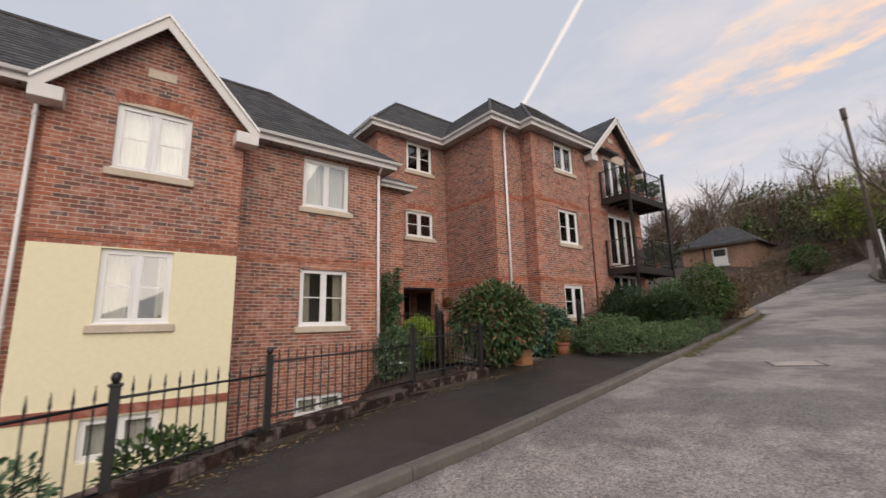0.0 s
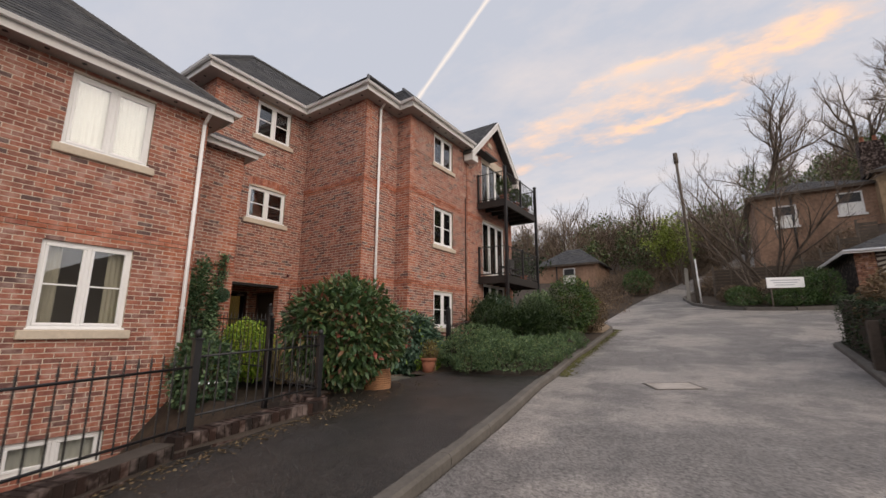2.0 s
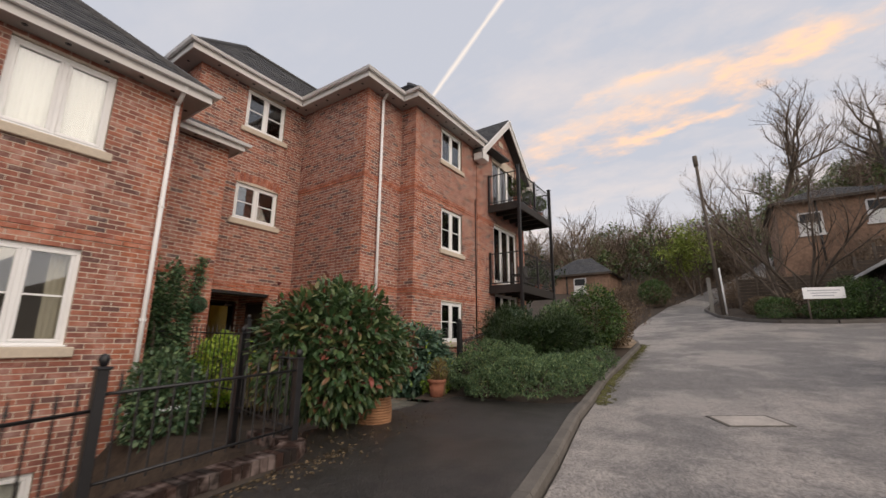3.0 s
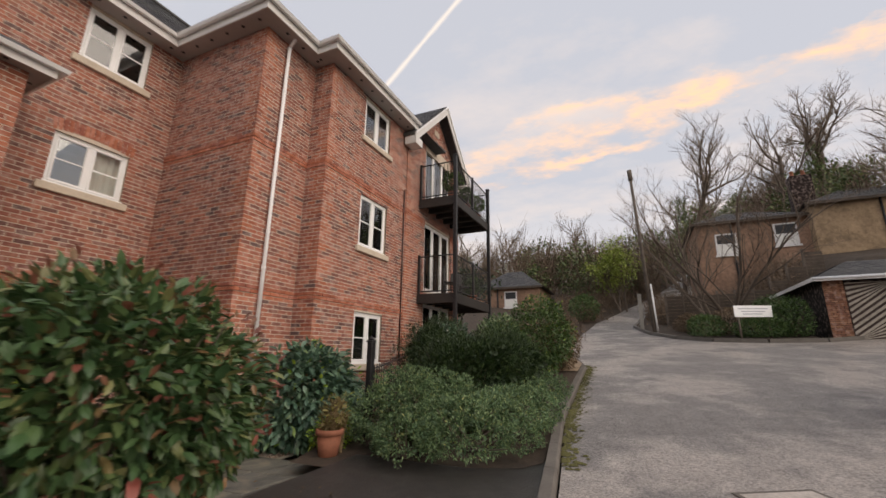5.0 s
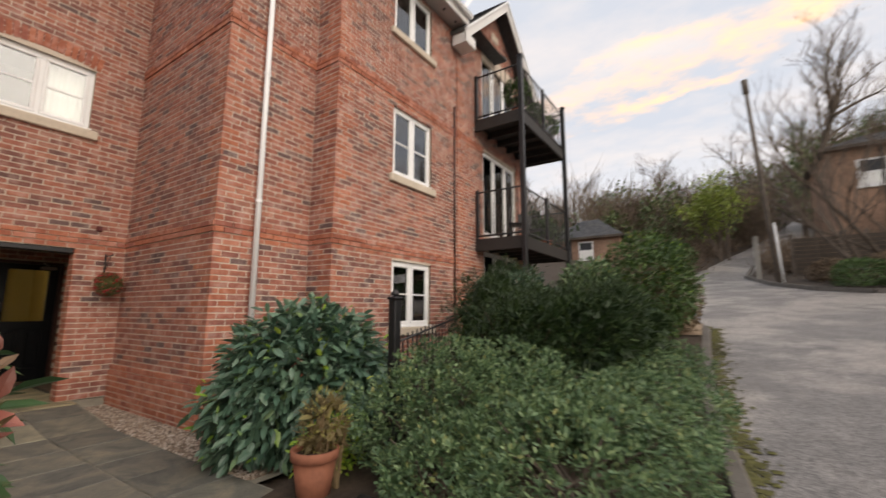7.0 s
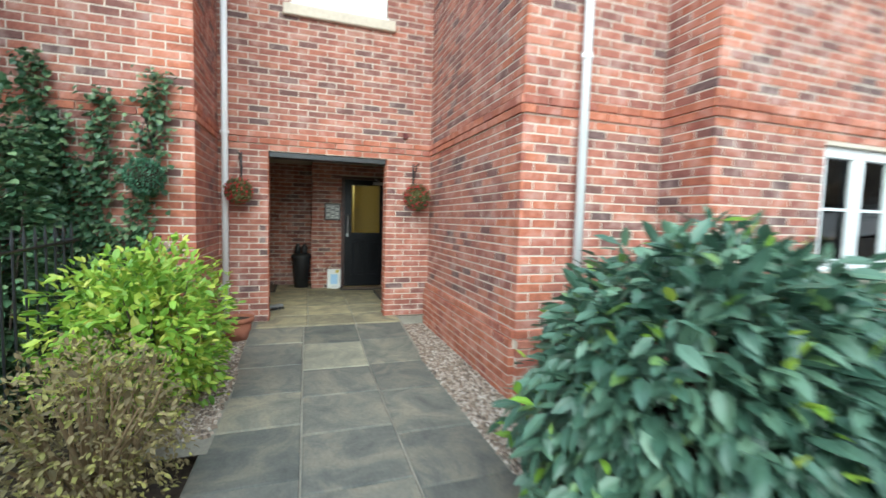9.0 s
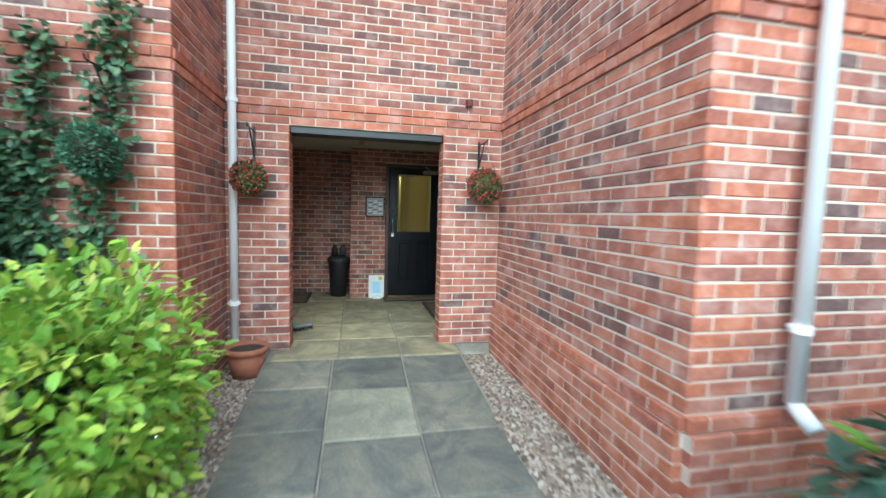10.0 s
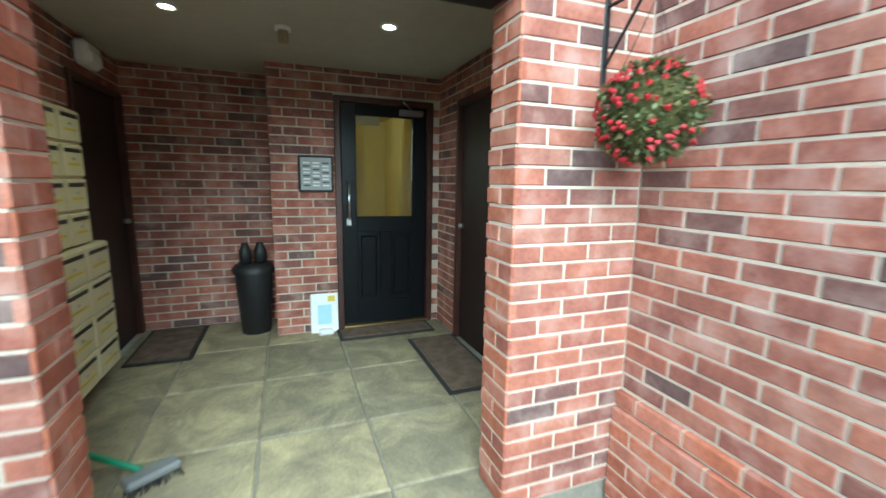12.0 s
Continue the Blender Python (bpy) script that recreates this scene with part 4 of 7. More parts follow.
def eaves(name, pts, z, over, depth=0.2, label="white fascia board and gutter under the slate roof", close=None):
    """Soffit, fascia and gutter along the wall line pts (outside to the right of the way)."""
    base = tagged(empty(name, 0, 0, 0), label, "eaves", kind="structure")
    p3 = [(x, y, z) for x, y in pts]
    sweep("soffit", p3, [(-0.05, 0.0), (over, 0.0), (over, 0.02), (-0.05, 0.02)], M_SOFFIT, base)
    sweep("fascia", p3, [(over, -0.02), (over + 0.022, -0.02), (over + 0.022, depth), (over, depth)], M_FASCIA, base)
    sweep("gutter", [(x, y, z + depth - 0.02) for x, y in pts], [(over + 0.024 + o, u) for o, u in GUTTER], M_UPVC, base)
    sweep("roof_edge", [(x, y, z + depth) for x, y in pts], [(-0.1, 0.26), (over + 0.06, 0.012), (over + 0.06, -0.002), (-0.1, 0.0)], M_SLATE, base)
    bm = bmesh.new()
    for i in range(len(pts) - 1):
        a, b = Vector((*pts[i], z)), Vector((*pts[i + 1], z))
        dd = (b - a).normalized()
        nn = Vector((dd.y, -dd.x, 0))
        k = 0.3
        while k < (b - a).length:
            add_rod(bm, a + dd * k + nn * over * 0.55 + Vector((0, 0, -0.006)), a + dd * k + nn * over * 0.55, 0.035, n=8)
            k += 0.45
    part("soffit_vent", bm, M_BLACKPL, base)
    return base


EZ, OV = 7.42, 0.36
eaves("eaves_main", [(-2.35, 5.5), (-2.35, 0.0), (0.59, 0.0), (0.59, -2.57), (1.967, -2.57), (1.967, -3.08), (5.25, -3.08)], EZ, OV)
hip_roof("roof_main", -2.35 - OV, 9.5, 0.0 - OV, 8.5, EZ + 0.2, 45, "dark grey slate hipped roof with a flat top", cap=10.0)
hip_roof("roof_bay", 0.59 - OV, 6.4, -2.57 - OV, 6.5, EZ + 0.2, 45, "dark grey slate hipped roof over the brick bay", cap=9.9)
hip_roof("roof_front", 1.967 - OV, 7.2, -3.08 - OV, 6.0, EZ + 0.202, 45, "dark grey slate hipped roof over the front wing", cap=9.88)
eaves("eaves_stub", [(-3.5, -1.08), (-2.0, -1.08), (-2.0, 0.0)], 5.0, 0.2, 0.16, "short white fascia and gutter over a brick return")
obj("roof_slope", [(-3.6, -1.33, 5.16), (-1.76, -1.33, 5.16), (-1.76, -0.02, 5.16), (-3.6, -0.02, 6.1), (-2.35, -0.02, 5.9)], [(0, 1, 4, 3), (1, 2, 4)], M_SLATE, bpy.data.objects["eaves_stub"])
eaves("eaves_wing", [(-7.15, -2.22), (-3.45, -2.22), (-3.45, -1.0)], 5.02, 0.3, 0.18)
eaves("eaves_wing_far", [(-18.0, -2.22), (-10.0, -2.22)], 5.02, 0.3, 0.18)
hip_roof("roof_wing", -18.0, -3.14, -2.52, 6.5, 5.2, 42, "dark grey slate roof with a hipped end", cap=7.65)


def gable_roof(name, x0, x1, y0, y1, z, apex, over, board, label):
    """A gable facing -y: two slate slopes and thick white barge boards."""
    xm, zc = (x0 + x1) / 2, apex
    sl = (apex - z) / (xm - x0)
    xa, xb, zo = x0 - over, x1 + over, z - sl * over
    th = 0.10
    roof = obj(name, [(xa, y0, zo), (xm, y0, zc), (xb, y0, zo), (xa, y1, zo), (xm, y1, zc), (xb, y1, zo), (xa, y0, zo + th), (xm, y0, zc + th), (xb, y0, zo + th), (xa, y1, zo + th), (xm, y1, zc + th), (xb, y1, zo + th)],
               [(6, 7, 10, 9), (7, 8, 11, 10), (0, 3, 4, 1), (1, 4, 5, 2), (0, 1, 7, 6), (1, 2, 8, 7), (3, 0, 6, 9), (2, 5, 11, 8)], M_SLATE)
    tagged(roof, label, "roof", kind="structure")
    slates(roof, (xb, y0, zo + th + 0.004), (xb, y1, zo + th + 0.004), (xm, y1, zc + th + 0.004), (xm, y0, zc + th + 0.004))
    slates(roof, (xa, y1, zo + th + 0.004), (xa, y0, zo + th + 0.004), (xm, y0, zc + th + 0.004), (xm, y1, zc + th + 0.004))
    for s, xe in ((-1, xa), (1, xb)):
        vs = []
        for yy in (y0 - 0.035, y0 - 0.003):
            vs += [(xe, yy, zo - board + 0.02), (xm, yy, zc - board + 0.02), (xm, yy, zc + 0.06), (xe, yy, zo + 0.06)]
        obj("barge_board", vs, [(0, 1, 2, 3), (7, 6, 5, 4), (0, 4, 5, 1), (2, 6, 7, 3), (0, 3, 7, 4)], M_FASCIA, roof)
        # boxed foot of the barge
        bm = bmesh.new()
        add_box(bm, min(xe, xe - s * 0.42), max(xe, xe - s * 0.42), y0 - 0.034, y0 + 0.32, zo - board - 0.02, zo - board + 0.22, 0.01)
        part("barge_foot", bm, M_FASCIA, roof)
        vs = []
        for yy in (y0 - 0.07, y0 - 0.037):
            vs += [(xe, yy, zo + 0.015), (xm, yy, zc + 0.015), (xm, yy, zc + 0.075), (xe, yy, zo + 0.075)]
        obj("barge_trim", vs, [(0, 1, 2, 3), (7, 6, 5, 4), (0, 4, 5, 1), (2, 6, 7, 3), (0, 3, 7, 4)], M_UPVC, roof)
    return roof


gable_roof("roof_gable_near", G_X0, G_X1, G_Y - 0.3, 4.0, 4.98, 6.64, 0.2, 0.24, "steep slate gable roof with white barge boards")
gable_roof("roof_gable_far", 5.317, 9.117, -3.45, 3.0, 7.45, 9.26, 0.25, 0.24, "slate gable roof with white barge boards above balconies")


def downpipe(x, y, z0, z1, nx=0, ny=-1, head=True, label="white plastic rainwater downpipe on the brick wall"):
    p = empty("downpipe", x, y, z0, 0, label, "downpipe", "white downpipes")
    rod("pipe", (0, 0, 0), (0, 0, z1 - z0 - 0.25), 0.036, M_UPVC, p, n=12)
    rod("shoe", (0, 0, 0.0), (nx * 0.1, ny * 0.1, -0.08), 0.038, M_UPVC, p, n=12)
    rod("swan_neck", (0, 0, z1 - z0 - 0.26), (nx * 0.26, ny * 0.26, z1 - z0 + 0.02), 0.036, M_UPVC, p, n=12)
    z = 0.35
    while z < z1 - z0 - 0.3:
        bm = bmesh.new()
        add_box(bm, -0.05, 0.05, -0.012, 0.012, z - 0.018, z + 0.018, 0.004, pose(0, 0, 0, 0, 0, 0))
        add_rod(bm, (0, 0, z - 0.02), (0, 0, z + 0.02), 0.043, n=12)
        add_rod(bm, (0, 0, z), (-nx * 0.06, -ny * 0.06, z), 0.012, n=6)
        part("bracket", bm, M_UPVC, p)
        z += 1.8
    return p


downpipe(1.1, -2.64, 0.5, EZ + 0.12)
downpipe(-3.56, -2.29, -0.9, 5.1)
downpipe(-1.92, -0.07, 0.12, 5.1)
downpipe(-10.25, -2.35, -1.2, 5.15)


# ---- paving, kerbs, gravel ----
def path_z(y):
    return 0.0 if y > -0.3 else float(np.interp(y, (-6.2, -5.2, -1.6, -0.3), (-0.03, -0.12, -0.135, -0.012)))


def flag(parent, x0, x1, y0, y1, material=M_SLAB):
    """One flag with worn arrises, laid to the fall of the path."""
    rnd = random.Random(int(x0 * 100) * 31 + int(y0 * 100))
    g, c, t = 0.006, 0.008, 0.05
    j = [rnd.uniform(-0.004, 0.004) for _ in range(4)]
    co = [(x0 + g + j[0], y0 + g + j[1]), (x1 - g + j[2], y0 + g), (x1 - g, y1 - g + j[3]), (x0 + g, y1 - g)]
    cx, cy = (x0 + x1) / 2, (y0 + y1) / 2
    dz = rnd.uniform(-0.002, 0.002)
    vs = [(x, y, path_z(y) - t) for x, y in co] + [(x, y, path_z(y) - c + dz) for x, y in co] + [(x + (c if x < cx else -c), y + (c if y < cy else -c), path_z(y) + dz) for x, y in co]
    return obj("paving_slab", vs, BF, material, parent)


path = tagged(sheet("path", span(-1.63, 0.17, 0.6), lambda x: span(-5.6, 0.05, 0.3), lambda x, y: path_z(y) - 0.012, M_GROUT, "grey-green riven sandstone flag path to the porch", "path"), kind="structure")
for x0, x1, joints in ((-1.63, -1.04, (-0.3, -0.80, -1.36, -1.97, -2.55, -3.2, -3.85, -4.45, -5.0, -5.6)),
                       (-1.04, -0.42, (-0.3, -0.87, -1.5, -2.1, -2.72, -3.35, -3.95, -4.55, -5.1, -5.6)),
                       (-0.42, 0.15, (-0.3, -0.83, -1.48, -2.13, -2.85, -3.45, -4.1, -4.7, -5.15, -5.6))):
    for y1, y0 in zip(joints, joints[1:]):
        flag(path, x0, x1, y0, y1, M_SLABPALE if (x0, y1) == (-1.04, -0.87) else M_SLAB)
floor = tagged(box("floor", -2.3, 0.8, 0.02, 3.2, -0.25, -0.012, M_GROUT), "buff and green riven sandstone porch floor", "floor", kind="structure")
for y0, y1 in ((-0.3, 0.27), (0.27, 0.85), (0.85, 1.55), (1.55, 2.2), (2.2, 2.92)):
    for x0, x1 in ((-2.05, -1.58), (-1.58, -0.99), (-0.99, -0.41), (-0.41, 0.16), (0.16, 0.57)):
        if y0 < 0 and (x0 < -1.9 or x0 > 0.1):
            continue
        flag(floor, x0, x1, y0, y1, M_SLABDRY)

LK = []
x = -15.0
while x < 9.6:
    LK.append(x)
    x += 0.9
lk = tagged(empty("kerb"), "weathered concrete kerb along the lane, mossy in places", "kerb", kind="structure")
for a, b in zip(LK, LK[1:]):
    up = 0.095
    pa, pb = Vector((a + 0.004, kerb_y(a), land(a, kerb_y(a)))), Vector((b - 0.004, kerb_y(b), land(b, kerb_y(b))))
    dd = (pb - pa)
    nn = Vector((-dd.y, dd.x, 0)).normalized() * 0.125
    vs = []
    for p in (pa, pb):
        vs += [p + Vector((0, 0, -0.15)), p + nn + Vector((0, 0, -0.15)), p + nn + Vector((0, 0, up)), p + nn * 0.2 + Vector((0, 0, up)), p + nn * 0.02 + Vector((0, 0, up - 0.025))]
    obj("kerb_stone", vs, [(0, 1, 2, 3, 4), (9, 8, 7, 6, 5), (0, 4, 9, 5), (4, 3, 8, 9), (3, 2, 7, 8), (2, 1, 6, 7)], M_CONC, lk)


def kerb_line(pts, label, up=0.1, w=0.13):
    k = tagged(empty("kerb"), label, "kerb", kind="structure")
    for (xa, ya), (xb, yb) in zip(pts, pts[1:]):
        n = max(1, int(math.hypot(xb - xa, yb - ya) / 0.9))
        for i in range(n):
            p = Vector((xa + (xb - xa) * i / n, ya + (yb - ya) * i / n, 0))
            q = Vector((xa + (xb - xa) * (i + 0.99) / n, ya + (yb - ya) * (i + 0.99) / n, 0))
            p.z, q.z = land(p.x, p.y), land(q.x, q.y)
            nn = Vector((-(q - p).y, (q - p).x, 0)).normalized() * w
            vs = []
            for c in (p, q):
                vs += [c + Vector((0, 0, -0.15)), c + nn + Vector((0, 0, -0.15)), c + nn + Vector((0, 0, up)), c + nn * 0.2 + Vector((0, 0, up)), c + nn * 0.02 + Vector((0, 0, up - 0.025))]
            obj("kerb_stone", vs, [(0, 1, 2, 3, 4), (9, 8, 7, 6, 5), (0, 4, 9, 5), (4, 3, 8, 9), (3, 2, 7, 8), (2, 1, 6, 7)], M_CONC, k)


kerb_line([(17.3, -17.2), (15.6, -16.2), (14.7, -14.6), (14.5, -12.9), (14.9, -11.3), (15.9, -10.2), (17.9, -9.3), (21.3, -8.66), (26, -9.2)], "pale kerb round the planted island below the fence", 0.13)
kerb_line([(5.6, -13.4), (5.7, -12.6), (5.4, -12.4), (4.3, -12.4), (1.3, -12.25), (0.85, -12.4), (0.75, -12.9), (1.2, -13.5), (5.6, -13.6)], "worn kerb round the hedge beside parked cars", 0.1)
isl = sheet("planted_bank", span(14.6, 28, 0.6), lambda x: [float(np.interp(x, (14.6, 15.0, 15.9, 17.9, 21.3, 28), (-12.8, -11.4, -10.3, -9.42, -8.8, -9.5))) + (-14.6 + 0.0 * x - float(np.interp(x, (14.6, 15.0, 15.9, 17.9, 21.3, 28), (-12.8, -11.4, -10.3, -9.42, -8.8, -9.5)))) * i / 8 for i in range(9)],
            lambda x, y: land(x, y) + 0.09, M_SOIL, "dark planted soil island behind a kerb", "ground")
sheet("planted_strip", span(0.95, 5.5, 0.5), lambda x: span(-13.5, -12.5, 0.25), lambda x, y: land(x, y) + 0.08, M_SOIL, "dark soil bed under a clipped hedge", "ground")


def bed_y(x):
    return float(np.interp(x, (-0.35, 0.1, 0.45, 1.0, 9.4), (-5.75, -6.6, -7.55, -7.62, -7.2)))


def bed_top(x):
    return float(np.interp(x, (-0.35, 0.1, 0.6, 0.9), (-5.0, -4.9, -4.6, -3.1)))


sheet("planting_bed", span(-0.35, 9.4, 0.25), lambda x: [max(kerb_y(x) + 0.13, bed_y(x)) + (bed_top(x) - max(kerb_y(x) + 0.13, bed_y(x))) * i / 8 for i in range(9)], lambda x, y: land(x, y) + 0.02 + 0.07 * sm(0.8, 2.0, x), M_SOIL, "dark soil bed between the lane and the brick wall", "ground")
sheet("brick_paved_apron", span(6.6, 9.5, 0.3), lambda x: [kerb_y(x) + 0.13, kerb_y(x) + 0.9], lambda x, y: land(x, y) + 0.115, plain("buff_gravel", (0.34, 0.25, 0.17), 0.95, grain=0.25, scale=50, bumpy=0.7), "buff gravel corner behind the kerb", "ground")
# moss along the kerb's foot
vs, fs = [], []
rm = random.Random(4)
for i in range(900):
    xx = rm.uniform(0.6, 8.2)
    yy = kerb_y(xx) - abs(rm.gauss(0.0, 0.09)) - 0.015
    r, zz = rm.uniform(0.012, 0.04), land(xx, yy) + 0.004
    b0 = len(vs)
    vs += [(xx - r, yy - r * rm.uniform(0.4, 1), zz), (xx + r, yy - r * rm.uniform(0.4, 1), zz), (xx + r, yy + r, zz), (xx - r, yy + r, zz), (xx, yy, zz + r * 0.4)]
    fs += [(b0, b0 + 1, b0 + 4), (b0 + 1, b0 + 2, b0 + 4), (b0 + 2, b0 + 3, b0 + 4), (b0 + 3, b0, b0 + 4)]
tagged(obj("kerb_moss", vs, fs, M_MOSS), "olive moss growing along the foot of the kerb", "moss", kind="stuff")

cover = empty("inspection_cover", 0.38, -9.68, 0, 0, "worn rectangular metal inspection cover in the asphalt", "manhole cover")
cover.matrix_world = Matrix.Translation((0.38, -9.68, land(0.38, -9.68) + 0.006)) @ Matrix.Rotation(-math.atan((land(0.8, -9.68) - land(0.0, -9.68)) / 0.8), 4, "Y") @ Matrix.Rotation(radians(-62), 4, "Z")
bm = bmesh.new()
add_box(bm, -0.33, 0.33, -0.24, 0.24, -0.02, 0.006, 0.004)
part("cover_plate", bm, M_PLATE, cover)
for s in (-1, 1):
    box("cover_rim", -0.37, 0.37, s * 0.26 - 0.02, s * 0.26 + 0.02, -0.02, 0.004, M_CONC, cover)
    box("cover_rim", s * 0.35 - 0.02, s * 0.35 + 0.02, -0.239, 0.239, -0.02, 0.004, M_CONC, cover)


def pebbles(name, n, where, label, lo=0.008, hi=0.022, seed=1):
    rr = random.Random(seed)
    vs, fs = [], []
    for _ in range(n):
        px, py, pz = where(rr)
        r = rr.uniform(lo, hi)
        b0 = len(vs)
        for a in range(5):
            t = a * 1.2566 + rr.uniform(-0.3, 0.3)
            vs.append((px + r * math.cos(t), py + r * math.sin(t), pz))
        for a in range(5):
            t = a * 1.2566 + rr.uniform(-0.3, 0.3)
            vs.append((px + 0.55 * r * math.cos(t), py + 0.55 * r * math.sin(t), pz + r * rr.uniform(0.5, 0.9)))
        for a in range(5):
            c = (a + 1) % 5
            fs.append((b0 + a, b0 + c, b0 + 5 + c, b0 + 5 + a))
        fs.append((b0 + 5, b0 + 6, b0 + 7, b0 + 8, b0 + 9))
    return tagged(obj(name, vs, fs, M_GRAVEL), label, "gravel", kind="stuff")


pebbles("gravel_strip", 7000, lambda r: (r.uniform(0.13, 0.6), r.uniform(-4.3, -0.05), -0.125 + 0.0), "mixed pale gravel strip beside the brick wall", seed=2)
pebbles("gravel_edge", 3500, lambda r: (r.uniform(-2.0, -1.6), r.uniform(-2.6, -0.05), -0.125), "pale gravel beside the flag path", seed=3)
sheet("gravel_base", span(0.12, 0.62, 0.25), lambda x: span(-4.4, 0.0, 0.4), lambda x, y: -0.127, M_GROUT, "sandy bed under gravel", "ground")
sheet("gravel_base", span(-2.05, -1.58, 0.2), lambda x: span(-2.8, 0.0, 0.4), lambda x, y: -0.127, M_GROUT, "sandy bed under gravel", "ground")

# ---- porch fittings ----
door = empty("door_1", -0.395, 2.42, 0.0, 0, "glossy black panelled door with a glazed upper half", "door", kind="structure")
bm = bmesh.new()
for q in ((0.0, 0.055, 0.0, 2.08), (0.845, 0.9, 0.0, 2.08), (0.055, 0.845, 2.03, 2.08)):
    add_box(bm, q[0], q[1], -0.02, 0.1, q[2], q[3], 0.006)
part("door_frame", bm, M_DKWOOD, door, "dark red-brown door frame")
bm = bmesh.new()
x0, x1 = 0.06, 0.84
for q in ((x0, x0 + 0.13, 0.03, 2.025), (x1 - 0.13, x1, 0.03, 2.025), (x0 + 0.13, x1 - 0.13, 1.93, 2.025), (x0 + 0.13, x1 - 0.13, 0.9, 1.04), (x0 + 0.13, x1 - 0.13, 0.03, 0.25), (0.40, 0.50, 0.25, 0.9)):
    add_box(bm, q[0], q[1], 0.02, 0.065, q[2], q[3], 0.004)
add_box(bm, x0 + 0.12, x1 - 0.12, 0.035, 0.055, 0.24, 0.91)
leaf = part("door_leaf", bm, M_DOORBL, door)
for a, b in ((x0 + 0.16, 0.37), (0.53, x1 - 0.16)):
    box("door_panel", a, b, 0.024, 0.04, 0.29, 0.86, M_DOORBL, leaf, bevel=0.012)
box("pane", x0 + 0.128, x1 - 0.128, 0.04, 0.046, 1.038, 1.932, M_DOORGLASS, leaf).visible_shadow = False
bm = bmesh.new()
add_rod(bm, (0.115, -0.03, 1.02), (0.115, -0.03, 1.36), 0.011)
for z in (1.05, 1.33):
    add_rod(bm, (0.115, -0.03, z), (0.115, 0.022, z), 0.008)
part("pull_handle", bm, M_STEEL, door, "steel pull handle", smooth=True)
box("lock_plate", 0.092, 0.135, 0.0, 0.022, 0.96, 1.03, M_STEEL, door, bevel=0.004)
box("door_closer", 0.58, 0.80, -0.03, 0.022, 1.945, 2.0, M_STEEL, door, bevel=0.008)
rod("closer_arm", (0.69, -0.01, 2.0), (0.60, -0.06, 2.055), 0.008, M_STEEL, door)
box("threshold", 0.05, 0.85, -0.035, 0.09, 0.0, 0.028, plain("brass", (0.55, 0.42, 0.22), 0.35, 1.0), door, bevel=0.006)

# hallway behind the glazed door
hall = tagged(empty("hallway", 0, 0, 0), "warmly lit hallway with yellow-cream walls behind the door", "hallway", kind="structure")
bm = bmesh.new()
vs = [bm.verts.new(v) for v in ((-0.9, 2.64, 0), (0.9, 2.64, 0), (0.9, 2.64, 2.4), (-0.9, 2.64, 2.4), (-0.9, 6.2, 0), (0.9, 6.2, 0), (0.9, 6.2, 2.4), (-0.9, 6.2, 2.4))]
for q in ((4, 5, 6, 7), (0, 4, 7, 3), (5, 1, 2, 6), (3, 7, 6, 2), (0, 1, 5, 4)):
    bm.faces.new([vs[i] for i in q])
part("hall_walls", bm, M_HALL, hall)
box("hall_pier", 0.05, 0.22, 4.4, 4.7, 0, 2.4, M_HALL, hall)
box("hall_sign", -0.35, 0.25, 3.6, 3.62, 2.0, 2.3, M_WHITEP, hall)
hl = new("hall_lamp", bpy.data.lights.new("hall_lamp", "POINT"))
hl.data.energy, hl.data.color, hl.data.shadow_soft_size = 2.6, (1.0, 0.88, 0.62), 0.08
hl.location = (-0.3, 4.6, 2.2)

for nm, px, py, w, ax, lab in (("door_2", -2.05, 2.9, 0.92, "y", "dark brown flush store door in the porch wall"), ("door_3", 0.57, 1.05, 0.9, "y", "dark brown flush door in the porch side wall")):
    s = -1 if nm == "door_2" else 1
    d2 = tagged(empty(nm, px, py, 0), lab, "door", kind="structure")
    bm = bmesh.new()
    y0, y1 = (0.0, s * w)
    lo, hi = min(y0, y1), max(y0, y1)
    fx0, fx1 = (-0.1, 0.02) if nm == "door_2" else (-0.02, 0.1)
    for q in ((lo, lo + 0.05, 0, 2.03), (hi - 0.05, hi, 0, 2.03), (lo + 0.05, hi - 0.05, 1.98, 2.03)):
        add_box(bm, fx0, fx1, q[0], q[1], q[2], q[3], 0.005)
    part("door_frame", bm, M_DKWOOD, d2)
    c = -0.06 if nm == "door_2" else 0.02
    box("door_leaf", c, c + 0.04, lo + 0.052, hi - 0.052, 0.01, 1.978, plain("very_dark_wood", (0.022, 0.012, 0.01), 0.5, grain=0.3, scale=9), d2, bevel=0.004)
    rod("door_knob", (c + (0.04 if nm == "door_2" else 0.0), hi - 0.1, 1.0), (c + (0.08 if nm == "door_2" else -0.04), hi - 0.1, 1.0), 0.02, M_STEEL, d2, n=12)
box("door_step", -2.12, -1.98, 2.0, 2.88, -0.01, 0.05, M_CONC, bpy.data.objects["door_2"], bevel=0.01)


